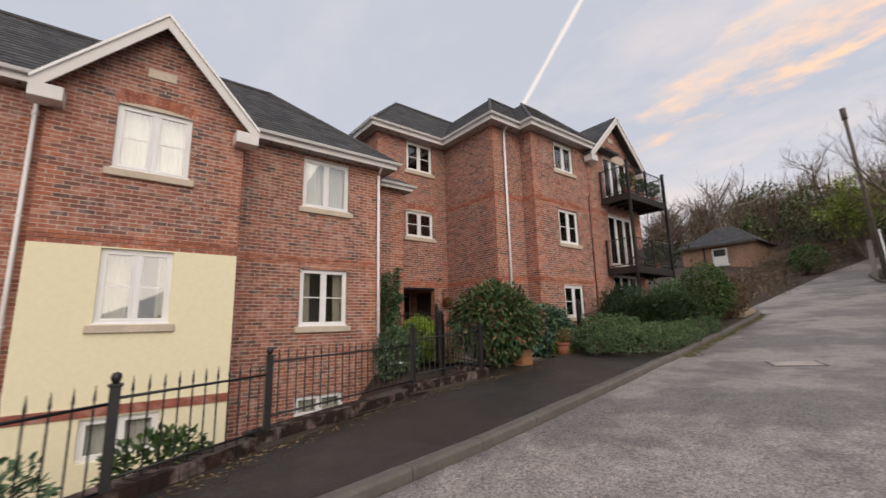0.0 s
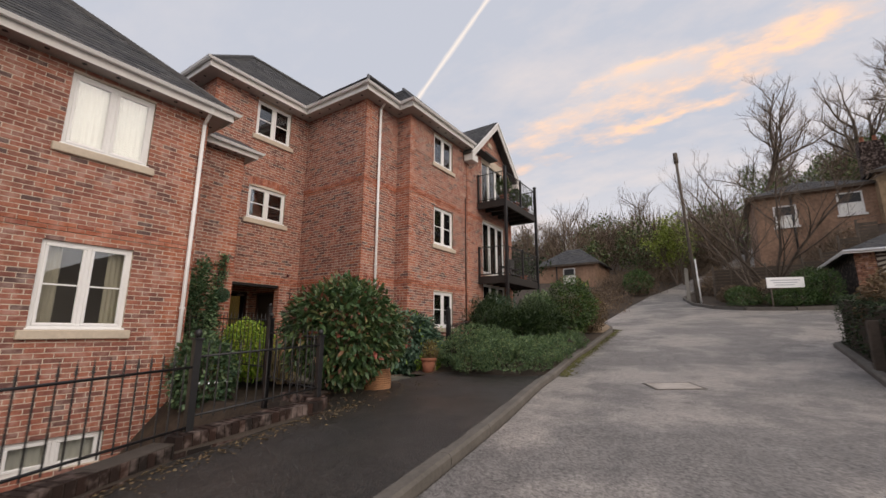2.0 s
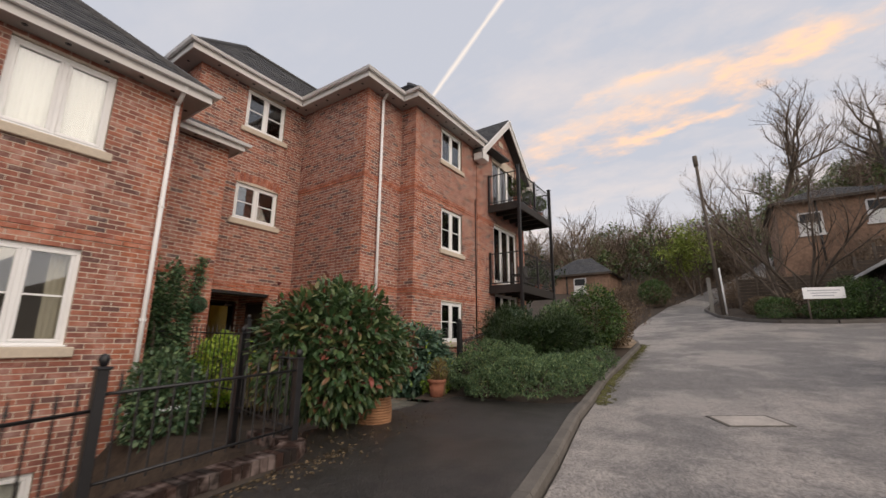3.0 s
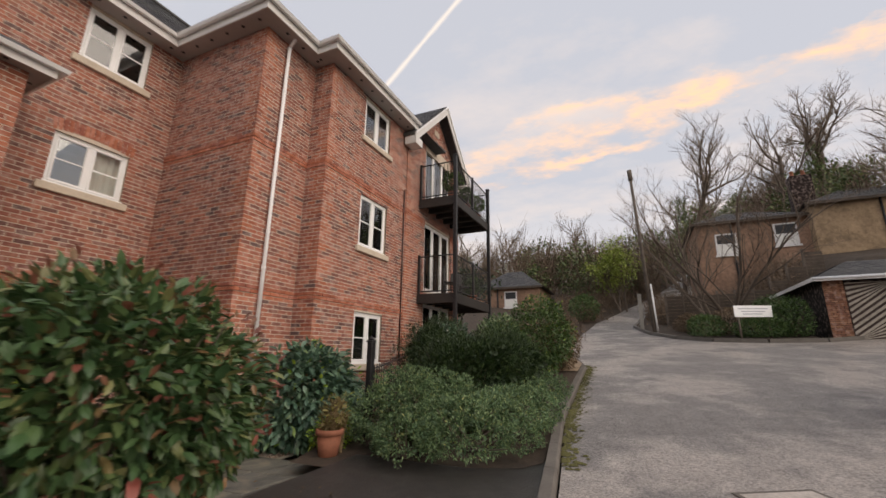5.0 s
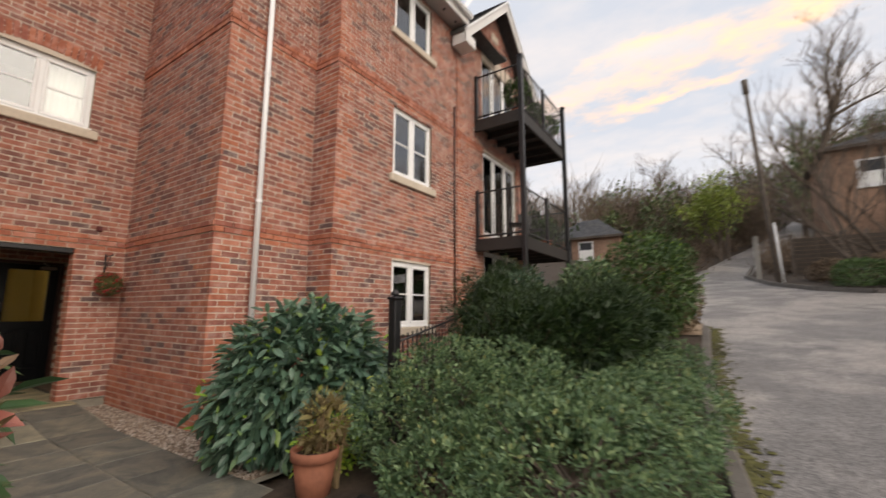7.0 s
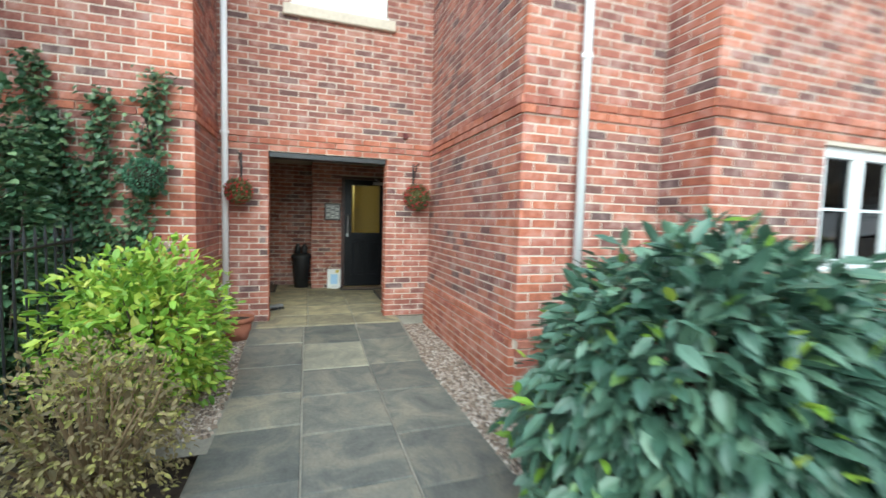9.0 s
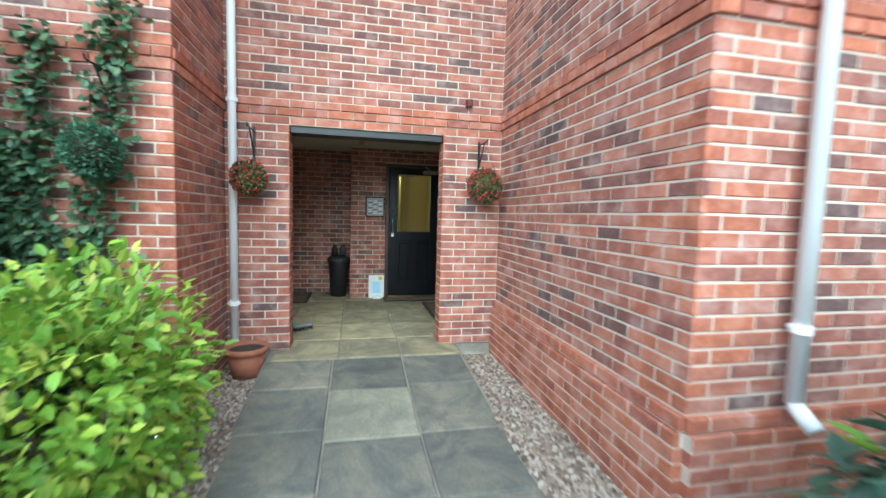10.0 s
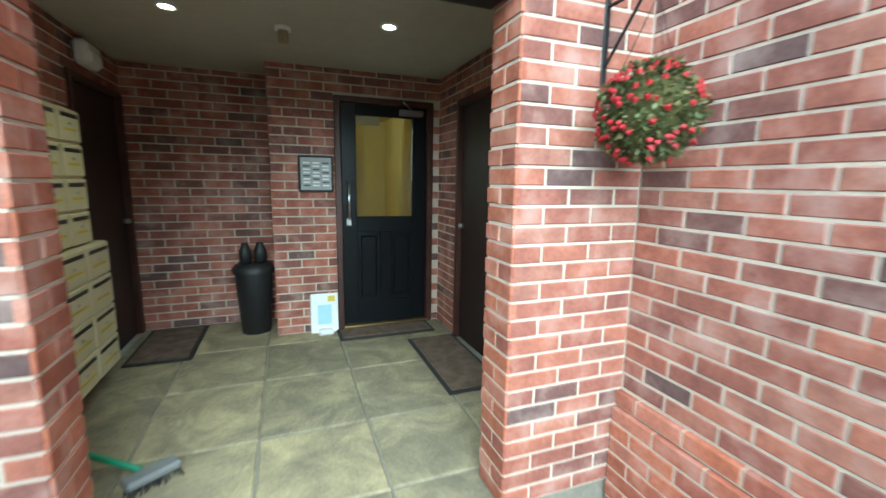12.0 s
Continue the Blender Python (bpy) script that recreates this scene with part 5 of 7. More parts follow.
def postbox_bank(y0, y1, z0, z1, depth, rows, cols, label):
    b = empty("letterbox_bank", -2.05, y0, z0, 0, label, "letterboxes", "letterboxes in the porch")
    w, h = y1 - y0, z1 - z0
    box("body", 0.0, depth, 0, w, 0, h, M_CREAMBOX, b, bevel=0.006)
    for r in range(rows):
        for c in range(cols):
            a0, a1 = w * c / cols + 0.008, w * (c + 1) / cols - 0.008
            b0, b1 = h * r / rows + 0.008, h * (r + 1) / rows - 0.008
            d = box("letterbox_door", depth - 0.002, depth + 0.012, a0, a1, b0, b1, M_CREAMBOX, b, bevel=0.004)
            box("slot", depth + 0.009, depth + 0.0145, a0 + 0.03, a1 - 0.03, b1 - 0.045, b1 - 0.022, M_BLACKPL, d)
            box("name_label", depth + 0.011, depth + 0.0135, a0 + 0.06, a1 - 0.05, b0 + 0.06, b0 + 0.075, M_YELLOW, d)
            rod("lock", (depth + 0.008, (a0 + a1) / 2, b0 + 0.1), (depth + 0.018, (a0 + a1) / 2, b0 + 0.1), 0.009, M_STEEL, d)


postbox_bank(1.26, 1.80, 0.965, 1.745, 0.10, 4, 2, "cream metal letterboxes in two columns on brickwork")
postbox_bank(1.26, 1.93, 0.13, 0.955, 0.13, 4, 2, "cream metal letterboxes with yellow stickers, standing proud")
el = empty("emergency_light", -2.05, 2.1, 2.08, 0, "white plastic bulkhead light above a dark door", "light fitting")
box("housing", 0.0, 0.09, 0.0, 0.24, 0.0, 0.16, M_UPVC, el, bevel=0.025)
box("lens", 0.085, 0.1, 0.03, 0.21, 0.02, 0.09, M_WHITEP, el, bevel=0.006)
nb = empty("entry_panel", -0.70, 2.42, 1.26, 0, "grey framed entry panel with lines of small print", "notice")
box("frame", 0, 0.29, -0.035, 0.0, 0, 0.31, M_BLACKPL, nb, bevel=0.008)
box("panel", 0.02, 0.27, -0.04, -0.033, 0.02, 0.29, plain("grey_panel", (0.42, 0.42, 0.42), 0.5, grain=0.04), nb)
for c in range(3):
    for r in range(8):
        box("text_line", 0.04 + c * 0.078, 0.04 + c * 0.078 + 0.055, -0.043, -0.0395, 0.05 + r * 0.027, 0.063 + r * 0.027, M_WHITEP if (r + c) % 3 else M_INK, nb)
fl = empty("notice_board", -0.64, 2.37, 0.0, 0, "white notice board with a painted pale blue reflection standing against the brick", "notice stand")
box("board", 0, 0.24, 0.0, 0.03, 0.0, 0.36, M_WHITEP, fl, bevel=0.006)
# The pale blue panel paints in the bright reflection at the board's centre.
box("blue_reflection", 0.06, 0.18, -0.004, 0.001, 0.08, 0.26, plain("pale_blue_reflection", (0.50, 0.72, 0.92), 0.6, grain=0.03), fl)
box("yellow_sticker", 0.15, 0.21, -0.004, 0.001, 0.29, 0.34, M_YELLOW, fl)
box("foot", 0.06, 0.19, -0.09, 0.0, 0.0, 0.05, M_WHITEP, fl, bevel=0.015)

bn = empty("waste_bin", -1.10, 2.62, 0.0, 0, "black plastic bin with a pair of dark bottles on its lid", "bin")
lathe("body", [(0.0, 0.0), (0.12, 0.0), (0.155, 0.52), (0.16, 0.55)], M_BLACKPL, bn)
lathe("lid", [(0.175, 0.55), (0.178, 0.58), (0.15, 0.62), (0.0, 0.63)], M_BLACKPL, bn)
for s in (-1, 1):
    bt = empty("bottle", -1.10 + s * 0.06, 2.62, 0.63, 0, "dark plastic bottle standing on the bin's lid", "bottle", "bottles on the bin")
    lathe("bottle_body", [(0, 0), (0.05, 0.0), (0.052, 0.11), (0.03, 0.15)], M_BLACKPL, bt)
    lathe("cap", [(0.03, 0.15), (0.03, 0.18), (0.0, 0.182)], M_BLACKPL, bt, "black cap")


def doormat(x0, x1, y0, y1, label):
    m = empty("doormat", x0, y0, 0.002, 0, label, "doormat", "doormats in the porch")
    bm = bmesh.new()
    add_box(bm, 0, x1 - x0, 0, y1 - y0, 0, 0.014, 0.005)
    part("border", bm, M_RUBBER, m)
    box("mat_face", 0.03, x1 - x0 - 0.03, 0.03, y1 - y0 - 0.03, 0.006, 0.022, M_MAT, m, bevel=0.005)


doormat(-1.97, -1.52, 2.08, 2.86, "brown coir doormat with a black rubber edge")
doormat(0.13, 0.55, 0.95, 1.95, "worn brown mat on the flags beside a door")
doormat(-0.42, 0.44, 2.1, 2.38, "thin dark mat before the black door")
br = empty("broom", -1.42, 0.66, 0.0, 0, "green-handled broom lying on the porch flags", "broom")
rod("handle", (-0.05, 0.03, 0.06), (-0.62, 0.42, 0.10), 0.014, M_GREENP, br)
bm = bmesh.new()
add_box(bm, -0.11, 0.11, -0.045, 0.045, 0.035, 0.075, 0.012, pose(0, 0, 0, 0, 0, 35))
part("head", bm, plain("grey_plastic", (0.22, 0.22, 0.22), 0.6), br)
bm = bmesh.new()
for i in range(60):
    rr = random.Random(i)
    px, py = rr.uniform(-0.1, 0.1), rr.uniform(-0.035, 0.035)
    add_rod(bm, (px, py, 0.04), (px * 1.15, py * 1.5, 0.0), 0.003, n=4)
bmesh.ops.transform(bm, matrix=pose(0, 0, 0, 0, 0, 35), verts=bm.verts)
part("bristles", bm, M_BLACKPL, br)
for px, py in ((-1.38, 1.49), (-0.17, 1.31)):
    dl = empty("downlight", px, py, 2.3, 0, "small round recessed downlight glowing warm in the ceiling", "downlight", "porch downlights")
    lathe("rim", [(0.055, 0.0), (0.055, -0.008), (0.038, -0.01), (0.036, 0.0)], M_UPVC, dl, at=(0, 0, 0))
    lathe("lamp", [(0.037, -0.004), (0.0, -0.0045)], M_LAMP, dl)
    sp = new("downlight_beam", bpy.data.lights.new("downlight_beam", "SPOT"))
    sp.data.energy, sp.data.color, sp.data.spot_size, sp.data.spot_blend, sp.data.shadow_soft_size = 3.2, (1.0, 0.86, 0.56), radians(105), 0.9, 0.035
    sp.location = (px, py, 2.285)
sd = empty("smoke_sensor", -0.78, 1.59, 2.3, 0, "small cylindrical sensor hanging from the porch ceiling", "sensor")
lathe("base", [(0.05, 0.0), (0.05, -0.02), (0.0, -0.021)], M_UPVC, sd)
lathe("body", [(0.03, -0.02), (0.032, -0.09), (0.0, -0.095)], plain("tan_plastic", (0.35, 0.27, 0.17), 0.6), sd)
al = empty("alarm_box", 0.23, -0.005, 2.38, 0, "small dark red box fixed to the brick wall", "alarm")
box("case", -0.03, 0.03, -0.06, 0.0, 0.0, 0.075, plain("maroon_plastic", (0.11, 0.02, 0.02), 0.5), al, bevel=0.008)


# ---- leaves ----
def leaf_cloud(rr, pts, size, aspect=0.42, droop=0.2, spread=0.6, fold=0.25):
    """Many folded leaves at points with outward normals."""
    vs, fs = [], []
    for p, n in pts:
        L = size * rr.uniform(0.65, 1.25)
        d = Vector((n[0] + rr.gauss(0, spread), n[1] + rr.gauss(0, spread), n[2] + rr.gauss(0, spread) - droop))
        if d.length < 0.05:
            continue
        d.normalize()
        s = d.cross(Vector((rr.gauss(0, 0.5), rr.gauss(0, 0.5), 1.0)))
        if s.length < 0.05:
            continue
        s.normalize()
        u = s.cross(d)
        p = Vector(p)
        W = L * aspect * 0.5
        b0 = len(vs)
        e1, e2 = u * W * fold, u * (W * fold * 0.7 - L * 0.03)
        vs += [p, p + d * L * 0.28 + s * W * 0.9 + e1, p + d * L * 0.68 + s * W * 0.8 + e2, p + d * L - u * L * 0.10, p + d * L * 0.68 - s * W * 0.8 + e2, p + d * L * 0.28 - s * W * 0.9 + e1, p + d * L * 0.5]
        fs += [(b0, b0 + 1, b0 + 6), (b0 + 1, b0 + 2, b0 + 6), (b0 + 2, b0 + 3, b0 + 6), (b0 + 3, b0 + 4, b0 + 6), (b0 + 4, b0 + 5, b0 + 6), (b0 + 5, b0, b0 + 6)]
    return vs, fs


def crown_points(rr, n, c, r, lumps=9, lump=0.32, floor_z=None, inner=0.28):
    """Points on a lumpy ellipsoid, denser outside, with gaps between its clumps."""
    cs = []
    for i in range(lumps):
        v = Vector((rr.gauss(0, 1), rr.gauss(0, 1), rr.gauss(0, 0.8))).normalized()
        cs.append((v, rr.uniform(0.75, 1.15)))
    out = []
    while len(out) < n:
        v = Vector((rr.gauss(0, 1), rr.gauss(0, 1), rr.gauss(0, 1))).normalized()
        k = max(0.0, max(v.dot(q) for q, _ in cs) - 0.55) / 0.45
        wgt = noise.noise(v * 3.1 + Vector(c)) * 0.16 + noise.noise(v * 8.0 + Vector(c)) * 0.09
        rad = (1 - lump * 0.5) + lump * 0.5 * k + wgt
        rad *= 1 - inner * abs(rr.gauss(0, 0.5))
        p = (c[0] + v.x * r[0] * rad, c[1] + v.y * r[1] * rad, c[2] + v.z * r[2] * rad)
        if floor_z is not None and p[2] < floor_z(p[0], p[1]):
            continue
        out.append((p, (v.x / r[0], v.y / r[1], v.z / r[2])))
    m = max(r)
    return [(p, (q[0] * m, q[1] * m, q[2] * m)) for p, q in out]


def rosettes(rr, pts, per, reach):
    """Turns each point into a tuft of leaves that fan out round its normal."""
    out = []
    for p, n in pts:
        n = Vector(n).normalized()
        for _ in range(per):
            d = (n * 0.8 + Vector((rr.gauss(0, 0.6), rr.gauss(0, 0.6), rr.gauss(0.15, 0.5)))).normalized()
            out.append((Vector(p) + d * reach * rr.random(), d))
    return out


def shrub(name, c, r, n, size, material, label, category="shrub", seed=1, aspect=0.42, spread=0.6, droop=0.2, stems=10, base=None, lump=0.32, inner=0.28, stem_mat=None, extra=None, group="", tuft=None):
    rr = random.Random(seed)
    gz = base if base is not None else land(c[0], c[1]) + 0.08
    sh = empty(name, c[0], c[1], gz, 0, label, category, group)
    off = Vector((c[0], c[1], gz))
    cc = (0.0, 0.0, c[2] - gz)
    pts = crown_points(rr, n // tuft[0] if tuft else n, cc, r, lump=lump, floor_z=lambda x, y: 0.015, inner=inner)
    if tuft:
        pts = rosettes(rr, pts, *tuft)
    vs, fs = leaf_cloud(rr, pts, size, aspect, droop, spread)
    tagged(obj("crown", vs, fs, material, sh), kind="stuff")
    if extra:
        m2, n2, s2 = extra
        pts = [q for q in crown_points(rr, n2, cc, (r[0] * 1.04, r[1] * 1.04, r[2] * 1.04), lump=lump, floor_z=lambda x, y: 0.015, inner=0.08)]
        vs, fs = leaf_cloud(rr, pts, s2, aspect, -0.3, spread)
        tagged(obj("new_growth", vs, fs, m2, sh), kind="stuff")
    bm = bmesh.new()
    for i in range(stems):
        t = Vector((rr.uniform(-0.8, 0.8) * r[0], rr.uniform(-0.8, 0.8) * r[1], cc[2] + rr.uniform(-0.1, 0.6) * r[2]))
        add_rod(bm, (rr.uniform(-0.1, 0.1), rr.uniform(-0.1, 0.1), -0.03), t, 0.016, 0.004, 5)
    tagged(part("stemwork", bm, stem_mat or M_BARK, sh), kind="stuff")
    # shaded heart of packed twigs
    vs, fs = leaf_cloud(rr, crown_points(rr, max(200, n // 6), cc, (r[0] * 0.72, r[1] * 0.72, r[2] * 0.72), floor_z=lambda x, y: 0.02, inner=0.3), size * 1.5, 0.5, 0.0, 1.2)
    tagged(obj("inner_foliage", vs, fs, material, sh), kind="stuff")
    return sh


photinia = shrub("potted_shrub", (-2.62, -5.6, 0.86), (1.0, 0.9, 0.88), 6000, 0.115, L_PHOTINIA, "large glossy evergreen shrub with reddish new leaves in a basket pot", "shrub", 11, 0.45, 0.7, 0.35, 14, base=-0.12,
                 extra=(leaf_mat("red_tip_leaf", [(0, (0.16, 0.05, 0.035)), (0.6, (0.24, 0.08, 0.06)), (1, (0.22, 0.17, 0.08))], 0.4, 0.2), 420, 0.08))
pot = empty("basket_pot", -2.2, -5.82, -0.12, 0, "round woven wicker basket pot on the footway", "plant pot")
lathe("liner", [(0.0, 0.0), (0.17, 0.0), (0.2, 0.38), (0.18, 0.38), (0.16, 0.33), (0.0, 0.33)], M_SOIL, pot)
for i in range(13):
    z = 0.015 + i * 0.031
    r = 0.185 + 0.025 * math.sin(math.pi * min(1, z / 0.36)) + 0.015 * z / 0.4
    vs, fs = [], []
    n, k = 40, 6
    for a in range(n):
        t = 2 * math.pi * a / n
        rr_ = r + 0.006 * math.sin(20 * t + (i % 2) * math.pi)
        for b in range(k):
            u = 2 * math.pi * b / k
            vs.append(((rr_ + 0.015 * math.cos(u)) * math.cos(t), (rr_ + 0.015 * math.cos(u)) * math.sin(t), z + 0.016 * math.sin(u)))
    for a in range(n):
        for b in range(k):
            fs.append((a * k + b, ((a + 1) % n) * k + b, ((a + 1) % n) * k + (b + 1) % k, a * k + (b + 1) % k))
    obj("woven_band", vs, fs, M_WICKER, pot, smooth=True)

shrub("laurel", (1.02, -3.98, 0.42), (1.04, 0.86, 0.90), 5200, 0.135, L_LAUREL, "dense dark evergreen shrub with long glossy leaves against the brick", "shrub", 21, 0.42, 0.6, 0.75, 12, base=-0.1, extra=(L_BRIGHT, 110, 0.10))
shrub("golden_shrub", (-2.12, -2.0, 0.4), (0.60, 0.85, 0.72), 3600, 0.075, L_BRIGHT, "bright yellow-green leafy shrub beside the flag path", "shrub", 31, 0.5, 0.75, 0.1, 12, base=-0.15, lump=0.45, inner=0.4)
shrub("spirea", (-1.98, -3.15, 0.26), (0.42, 0.55, 0.5), 3400, 0.035, L_DRY, "twiggy brown shrub just coming into leaf", "shrub", 41, 0.5, 0.9, 0.0, 60, base=-0.12, inner=0.5, stem_mat=M_PALETWIG)
for i, (hx, hy, hr, hh) in enumerate(((0.75, -6.72, 1.0, 0.64), (1.85, -6.88, 0.9, 0.60), (0.9, -5.6, 0.78, 0.86), (2.9, -6.85, 0.75, 0.5), (3.9, -6.95, 0.6, 0.45), (1.4, -6.1, 0.85, 0.8), (0.25, -6.1, 0.55, 0.5))):
    g0 = land(hx, hy) + 0.08
    shrub("hebe", (hx, hy, g0 + hh * 0.28), (hr, hr * 0.85, hh * 0.72), 9000 if i in (0, 1, 2, 5) else 3600, 0.036, L_HEBE, "low rounded grey-green evergreen shrub in the bed", "shrub", 51 + i, 0.42, 0.35, -0.2, 10, lump=0.6, inner=0.22, group="low shrubs in the bed", tuft=(14, 0.05))
for i, (hx, hy, hr, top) in enumerate(((2.6, -5.7, 0.9, 1.52), (3.3, -5.0, 0.8, 2.0), (3.5, -6.4, 1.0, 1.75), (2.7, -6.2, 1.0, 1.6))):
    g0 = land(hx, hy) + 0.08
    h = top - g0
    shrub("yew", (hx, hy, g0 + h * 0.45), (hr, hr * 0.85, h * 0.55), 9000, 0.075, L_YEW, "dark green spreading conifer with feathery sprays", "shrub", 61 + i, 0.16, 0.3, -0.25, 12, lump=0.7, inner=0.3, group="dark conifers in the bed", tuft=(12, 0.12))
shrub("choisya", (5.6, -6.6, 1.62), (0.95, 0.8, 0.95), 5200, 0.07, L_HEDGE, "rounded mid-green evergreen shrub above the kerb", "shrub", 71, 0.5, 0.6, 0.1, 10, extra=(L_BRIGHT, 160, 0.05))
shrub("beech_hedge", (6.9, -6.8, 1.45), (0.75, 0.5, 0.75), 3800, 0.06, L_BROWN, "brown-leaved clipped shrub at the bend of the kerb", "shrub", 72, 0.5, 0.7, 0.1, 20)
shrub("laurel", (4.6, -4.6, 1.15), (0.9, 0.8, 0.85), 2600, 0.11, L_LAUREL, "dark evergreen shrub between conifers and the brick wall", "shrub", 73, 0.36, 0.6, 0.3, 10)
shrub("laurel", (4.7, -5.9, 1.35), (0.7, 0.6, 0.75), 2200, 0.09, L_HEBE, "grey-green evergreen shrub behind the bed's edge", "shrub", 74, 0.36, 0.6, 0.1, 10)
shrub("euonymus", (0.42, -4.95, 0.12), (0.3, 0.28, 0.28), 700, 0.05, L_BRIGHT, "small yellow-green shrub at the foot of the laurel", "shrub", 76, 0.5, 0.7, 0.1, 8, base=-0.08)
shrub("dry_grass", (0.12, -5.2, 0.42), (0.18, 0.18, 0.27), 420, 0.06, L_DRY, "pale dry stems rising from a clay pot", "plant", 75, 0.15, 0.5, -0.8, 26, base=0.0, stem_mat=M_PALETWIG)


def clay_pot(x, y, z, r, h, label):
    p = empty("clay_pot", x, y, z, 0, label, "plant pot", "terracotta pots")
    lathe("body", [(0.0, 0.0), (r * 0.68, 0.0), (r * 0.95, h * 0.82), (r * 0.88, h * 0.82), (0, h * 0.84)], M_TERRA, p)
    lathe("rim", [(r * 0.95, h * 0.8), (r * 1.06, h * 0.82), (r * 1.08, h), (r * 0.95, h), (r * 0.9, h * 0.84)], M_TERRA, p)
    lathe("compost", [(r * 0.93, h * 0.88), (0, h * 0.9)], M_SOIL, p)


clay_pot(-1.76, -0.32, -0.125, 0.165, 0.27, "round terracotta pot with bare compost by the downpipe")
clay_pot(0.03, -5.22, -0.03, 0.15, 0.34, "terracotta pot with dry stems at the bed's edge")


def bracket_and_ball(x, y, zb, zc, r, flowers, label, wall_y, nseed):
    r *= 0.87
    k = empty("hanging_ball", x, y, zc, 0, label, "hanging basket", "hanging balls by the porch")
    rr = random.Random(nseed)
    pts = crown_points(rr, 2600, (0, 0, 0), (r, r, r), lump=0.12, inner=0.12)
    vs, fs = leaf_cloud(rr, pts, 0.022, 0.6, 0.0, 0.8)
    obj("foliage", vs, fs, L_POSY if flowers else L_BALL, k)
    lathe("core", [(0, -r * 0.86), (r * 0.6, -r * 0.62), (r * 0.86, 0), (r * 0.6, r * 0.62), (0, r * 0.86)], M_MOSS if flowers else M_SOIL, k, n=14)
    if flowers:
        vs, fs = [], []
        for i in range(170):
            v = Vector((rr.gauss(0, 1), rr.gauss(0, 1), rr.gauss(0, 1))).normalized()
            t = v.orthogonal().normalized()
            s = v.cross(t)
            q, R = v * r * 1.04, 0.013
            b0 = len(vs)
            vs += [q + (t * math.cos(a * 1.0472) + s * math.sin(a * 1.0472)) * R * (1 if a % 2 else 0.75) for a in range(6)] + [q + v * 0.014]
            fs += [(b0 + a, b0 + (a + 1) % 6, b0 + 6) for a in range(6)]
        tagged(obj("bloom", vs, fs, M_RED_FLOWER, k, "small red flowers"), kind="stuff")
    bm = bmesh.new()
    for a in range(3):
        t = a * 2.094
        add_rod(bm, (r * 0.8 * math.cos(t), r * 0.8 * math.sin(t), r * 0.55), (0, 0, zb - zc - 0.02), 0.0016, n=4)
    part("chain", bm, M_BLACK, k)
    b = empty("wall_bracket", x, wall_y, zb, 0, "black iron scroll bracket on the brick wall", "bracket", "iron brackets")
    bm = bmesh.new()
    L = abs(y - wall_y)
    add_box(bm, -0.012, 0.012, -0.008, 0.0, -0.26, 0.06, 0.002)
    add_rod(bm, (0, 0, 0.02), (0, -L - 0.03, 0.02), 0.007, n=6)
    add_rod(bm, (0, -0.005, -0.2), (0, -L * 0.8, 0.018), 0.006, n=6)
    add_rod(bm, (0, -L - 0.03, 0.02), (0, -L - 0.045, 0.045), 0.006, n=6)
    part("iron", bm, M_BLACK, b)


bracket_and_ball(0.355, -0.24, 2.0, 1.60, 0.185, True, "ball of green leaves and red flowers on a bracket", -0.002, 5)
bracket_and_ball(-1.755, -0.22, 2.0, 1.59, 0.165, True, "ball of brownish leaves and red flowers on a bracket", -0.002, 6)
bracket_and_ball(-2.33, -1.32, 2.1, 1.62, 0.17, False, "clipped green artificial topiary ball on a bracket", -1.085, 7)

# ivy on the stub wall
rr = random.Random(9)
ivy = empty("ivy", -2.9, -1.1, -0.1, 0, "dark climbing ivy in strands on the brick wall", "ivy")
pts = []
for k in range(8):
    x0, z = -0.6 + 0.13 * k + rr.uniform(-0.05, 0.05), 0.0
    top = rr.uniform(1.7, 2.85)
    xx = x0
    while z < top:
        xx += rr.gauss(0, 0.02)
        wd = 0.10 * (1 - 0.4 * z / top)
        for _ in range(12):
            pts.append(((xx + rr.gauss(0, wd), -0.015 - abs(rr.gauss(0, 0.035)), z + rr.uniform(-0.03, 0.03)), (0, -1, -0.3)))
        z += 0.035
for k in range(1700):
    a, z = rr.uniform(-0.6, 0.75), abs(rr.gauss(0, 0.45))
    pts.append(((a, -0.05 - abs(rr.gauss(0, 0.1)), z), (0, -1, -0.2)))
vs, fs = leaf_cloud(rr, pts, 0.062, 0.85, 0.3, 0.45)
obj("foliage", vs, fs, L_IVY, ivy)
bm = bmesh.new()
for k in range(8):
    x0 = -0.5 + k * 0.14
    add_rod(bm, (x0, -0.012, 0.0), (x0 + rr.uniform(-0.1, 0.1), -0.012, 1.6), 0.008, 0.003, 5)
part("vine", bm, M_BARK, ivy)
shrub("ivy_mound", (-3.35, -2.9, 0.1), (0.5, 0.8, 0.75), 2600, 0.07, L_IVY, "dark ivy-covered mound behind the railings", "ivy", 81, 0.8, 0.6, 0.3, 8, base=-0.9)
shrub("ivy_column", (-3.08, -1.85, 0.95), (0.36, 0.42, 1.3), 3000, 0.065, L_IVY, "tall dark column of ivy beside the downpipe", "ivy", 82, 0.8, 0.6, 0.3, 8, base=-0.9)
shrub("border_shrub", (-9.7, -7.75, -0.3), (0.7, 0.45, 0.42), 1800, 0.06, L_IVY, "straggly evergreen border plants behind the railings", "shrub", 83, 0.5, 0.7, 0.1, 10, base=-0.7)
shrub("border_shrub", (-8.45, -7.35, -0.32), (0.45, 0.35, 0.34), 900, 0.07, L_HEDGE, "leafy green border plants on the low wall", "shrub", 84, 0.5, 0.7, 0.1, 10, base=-0.7)


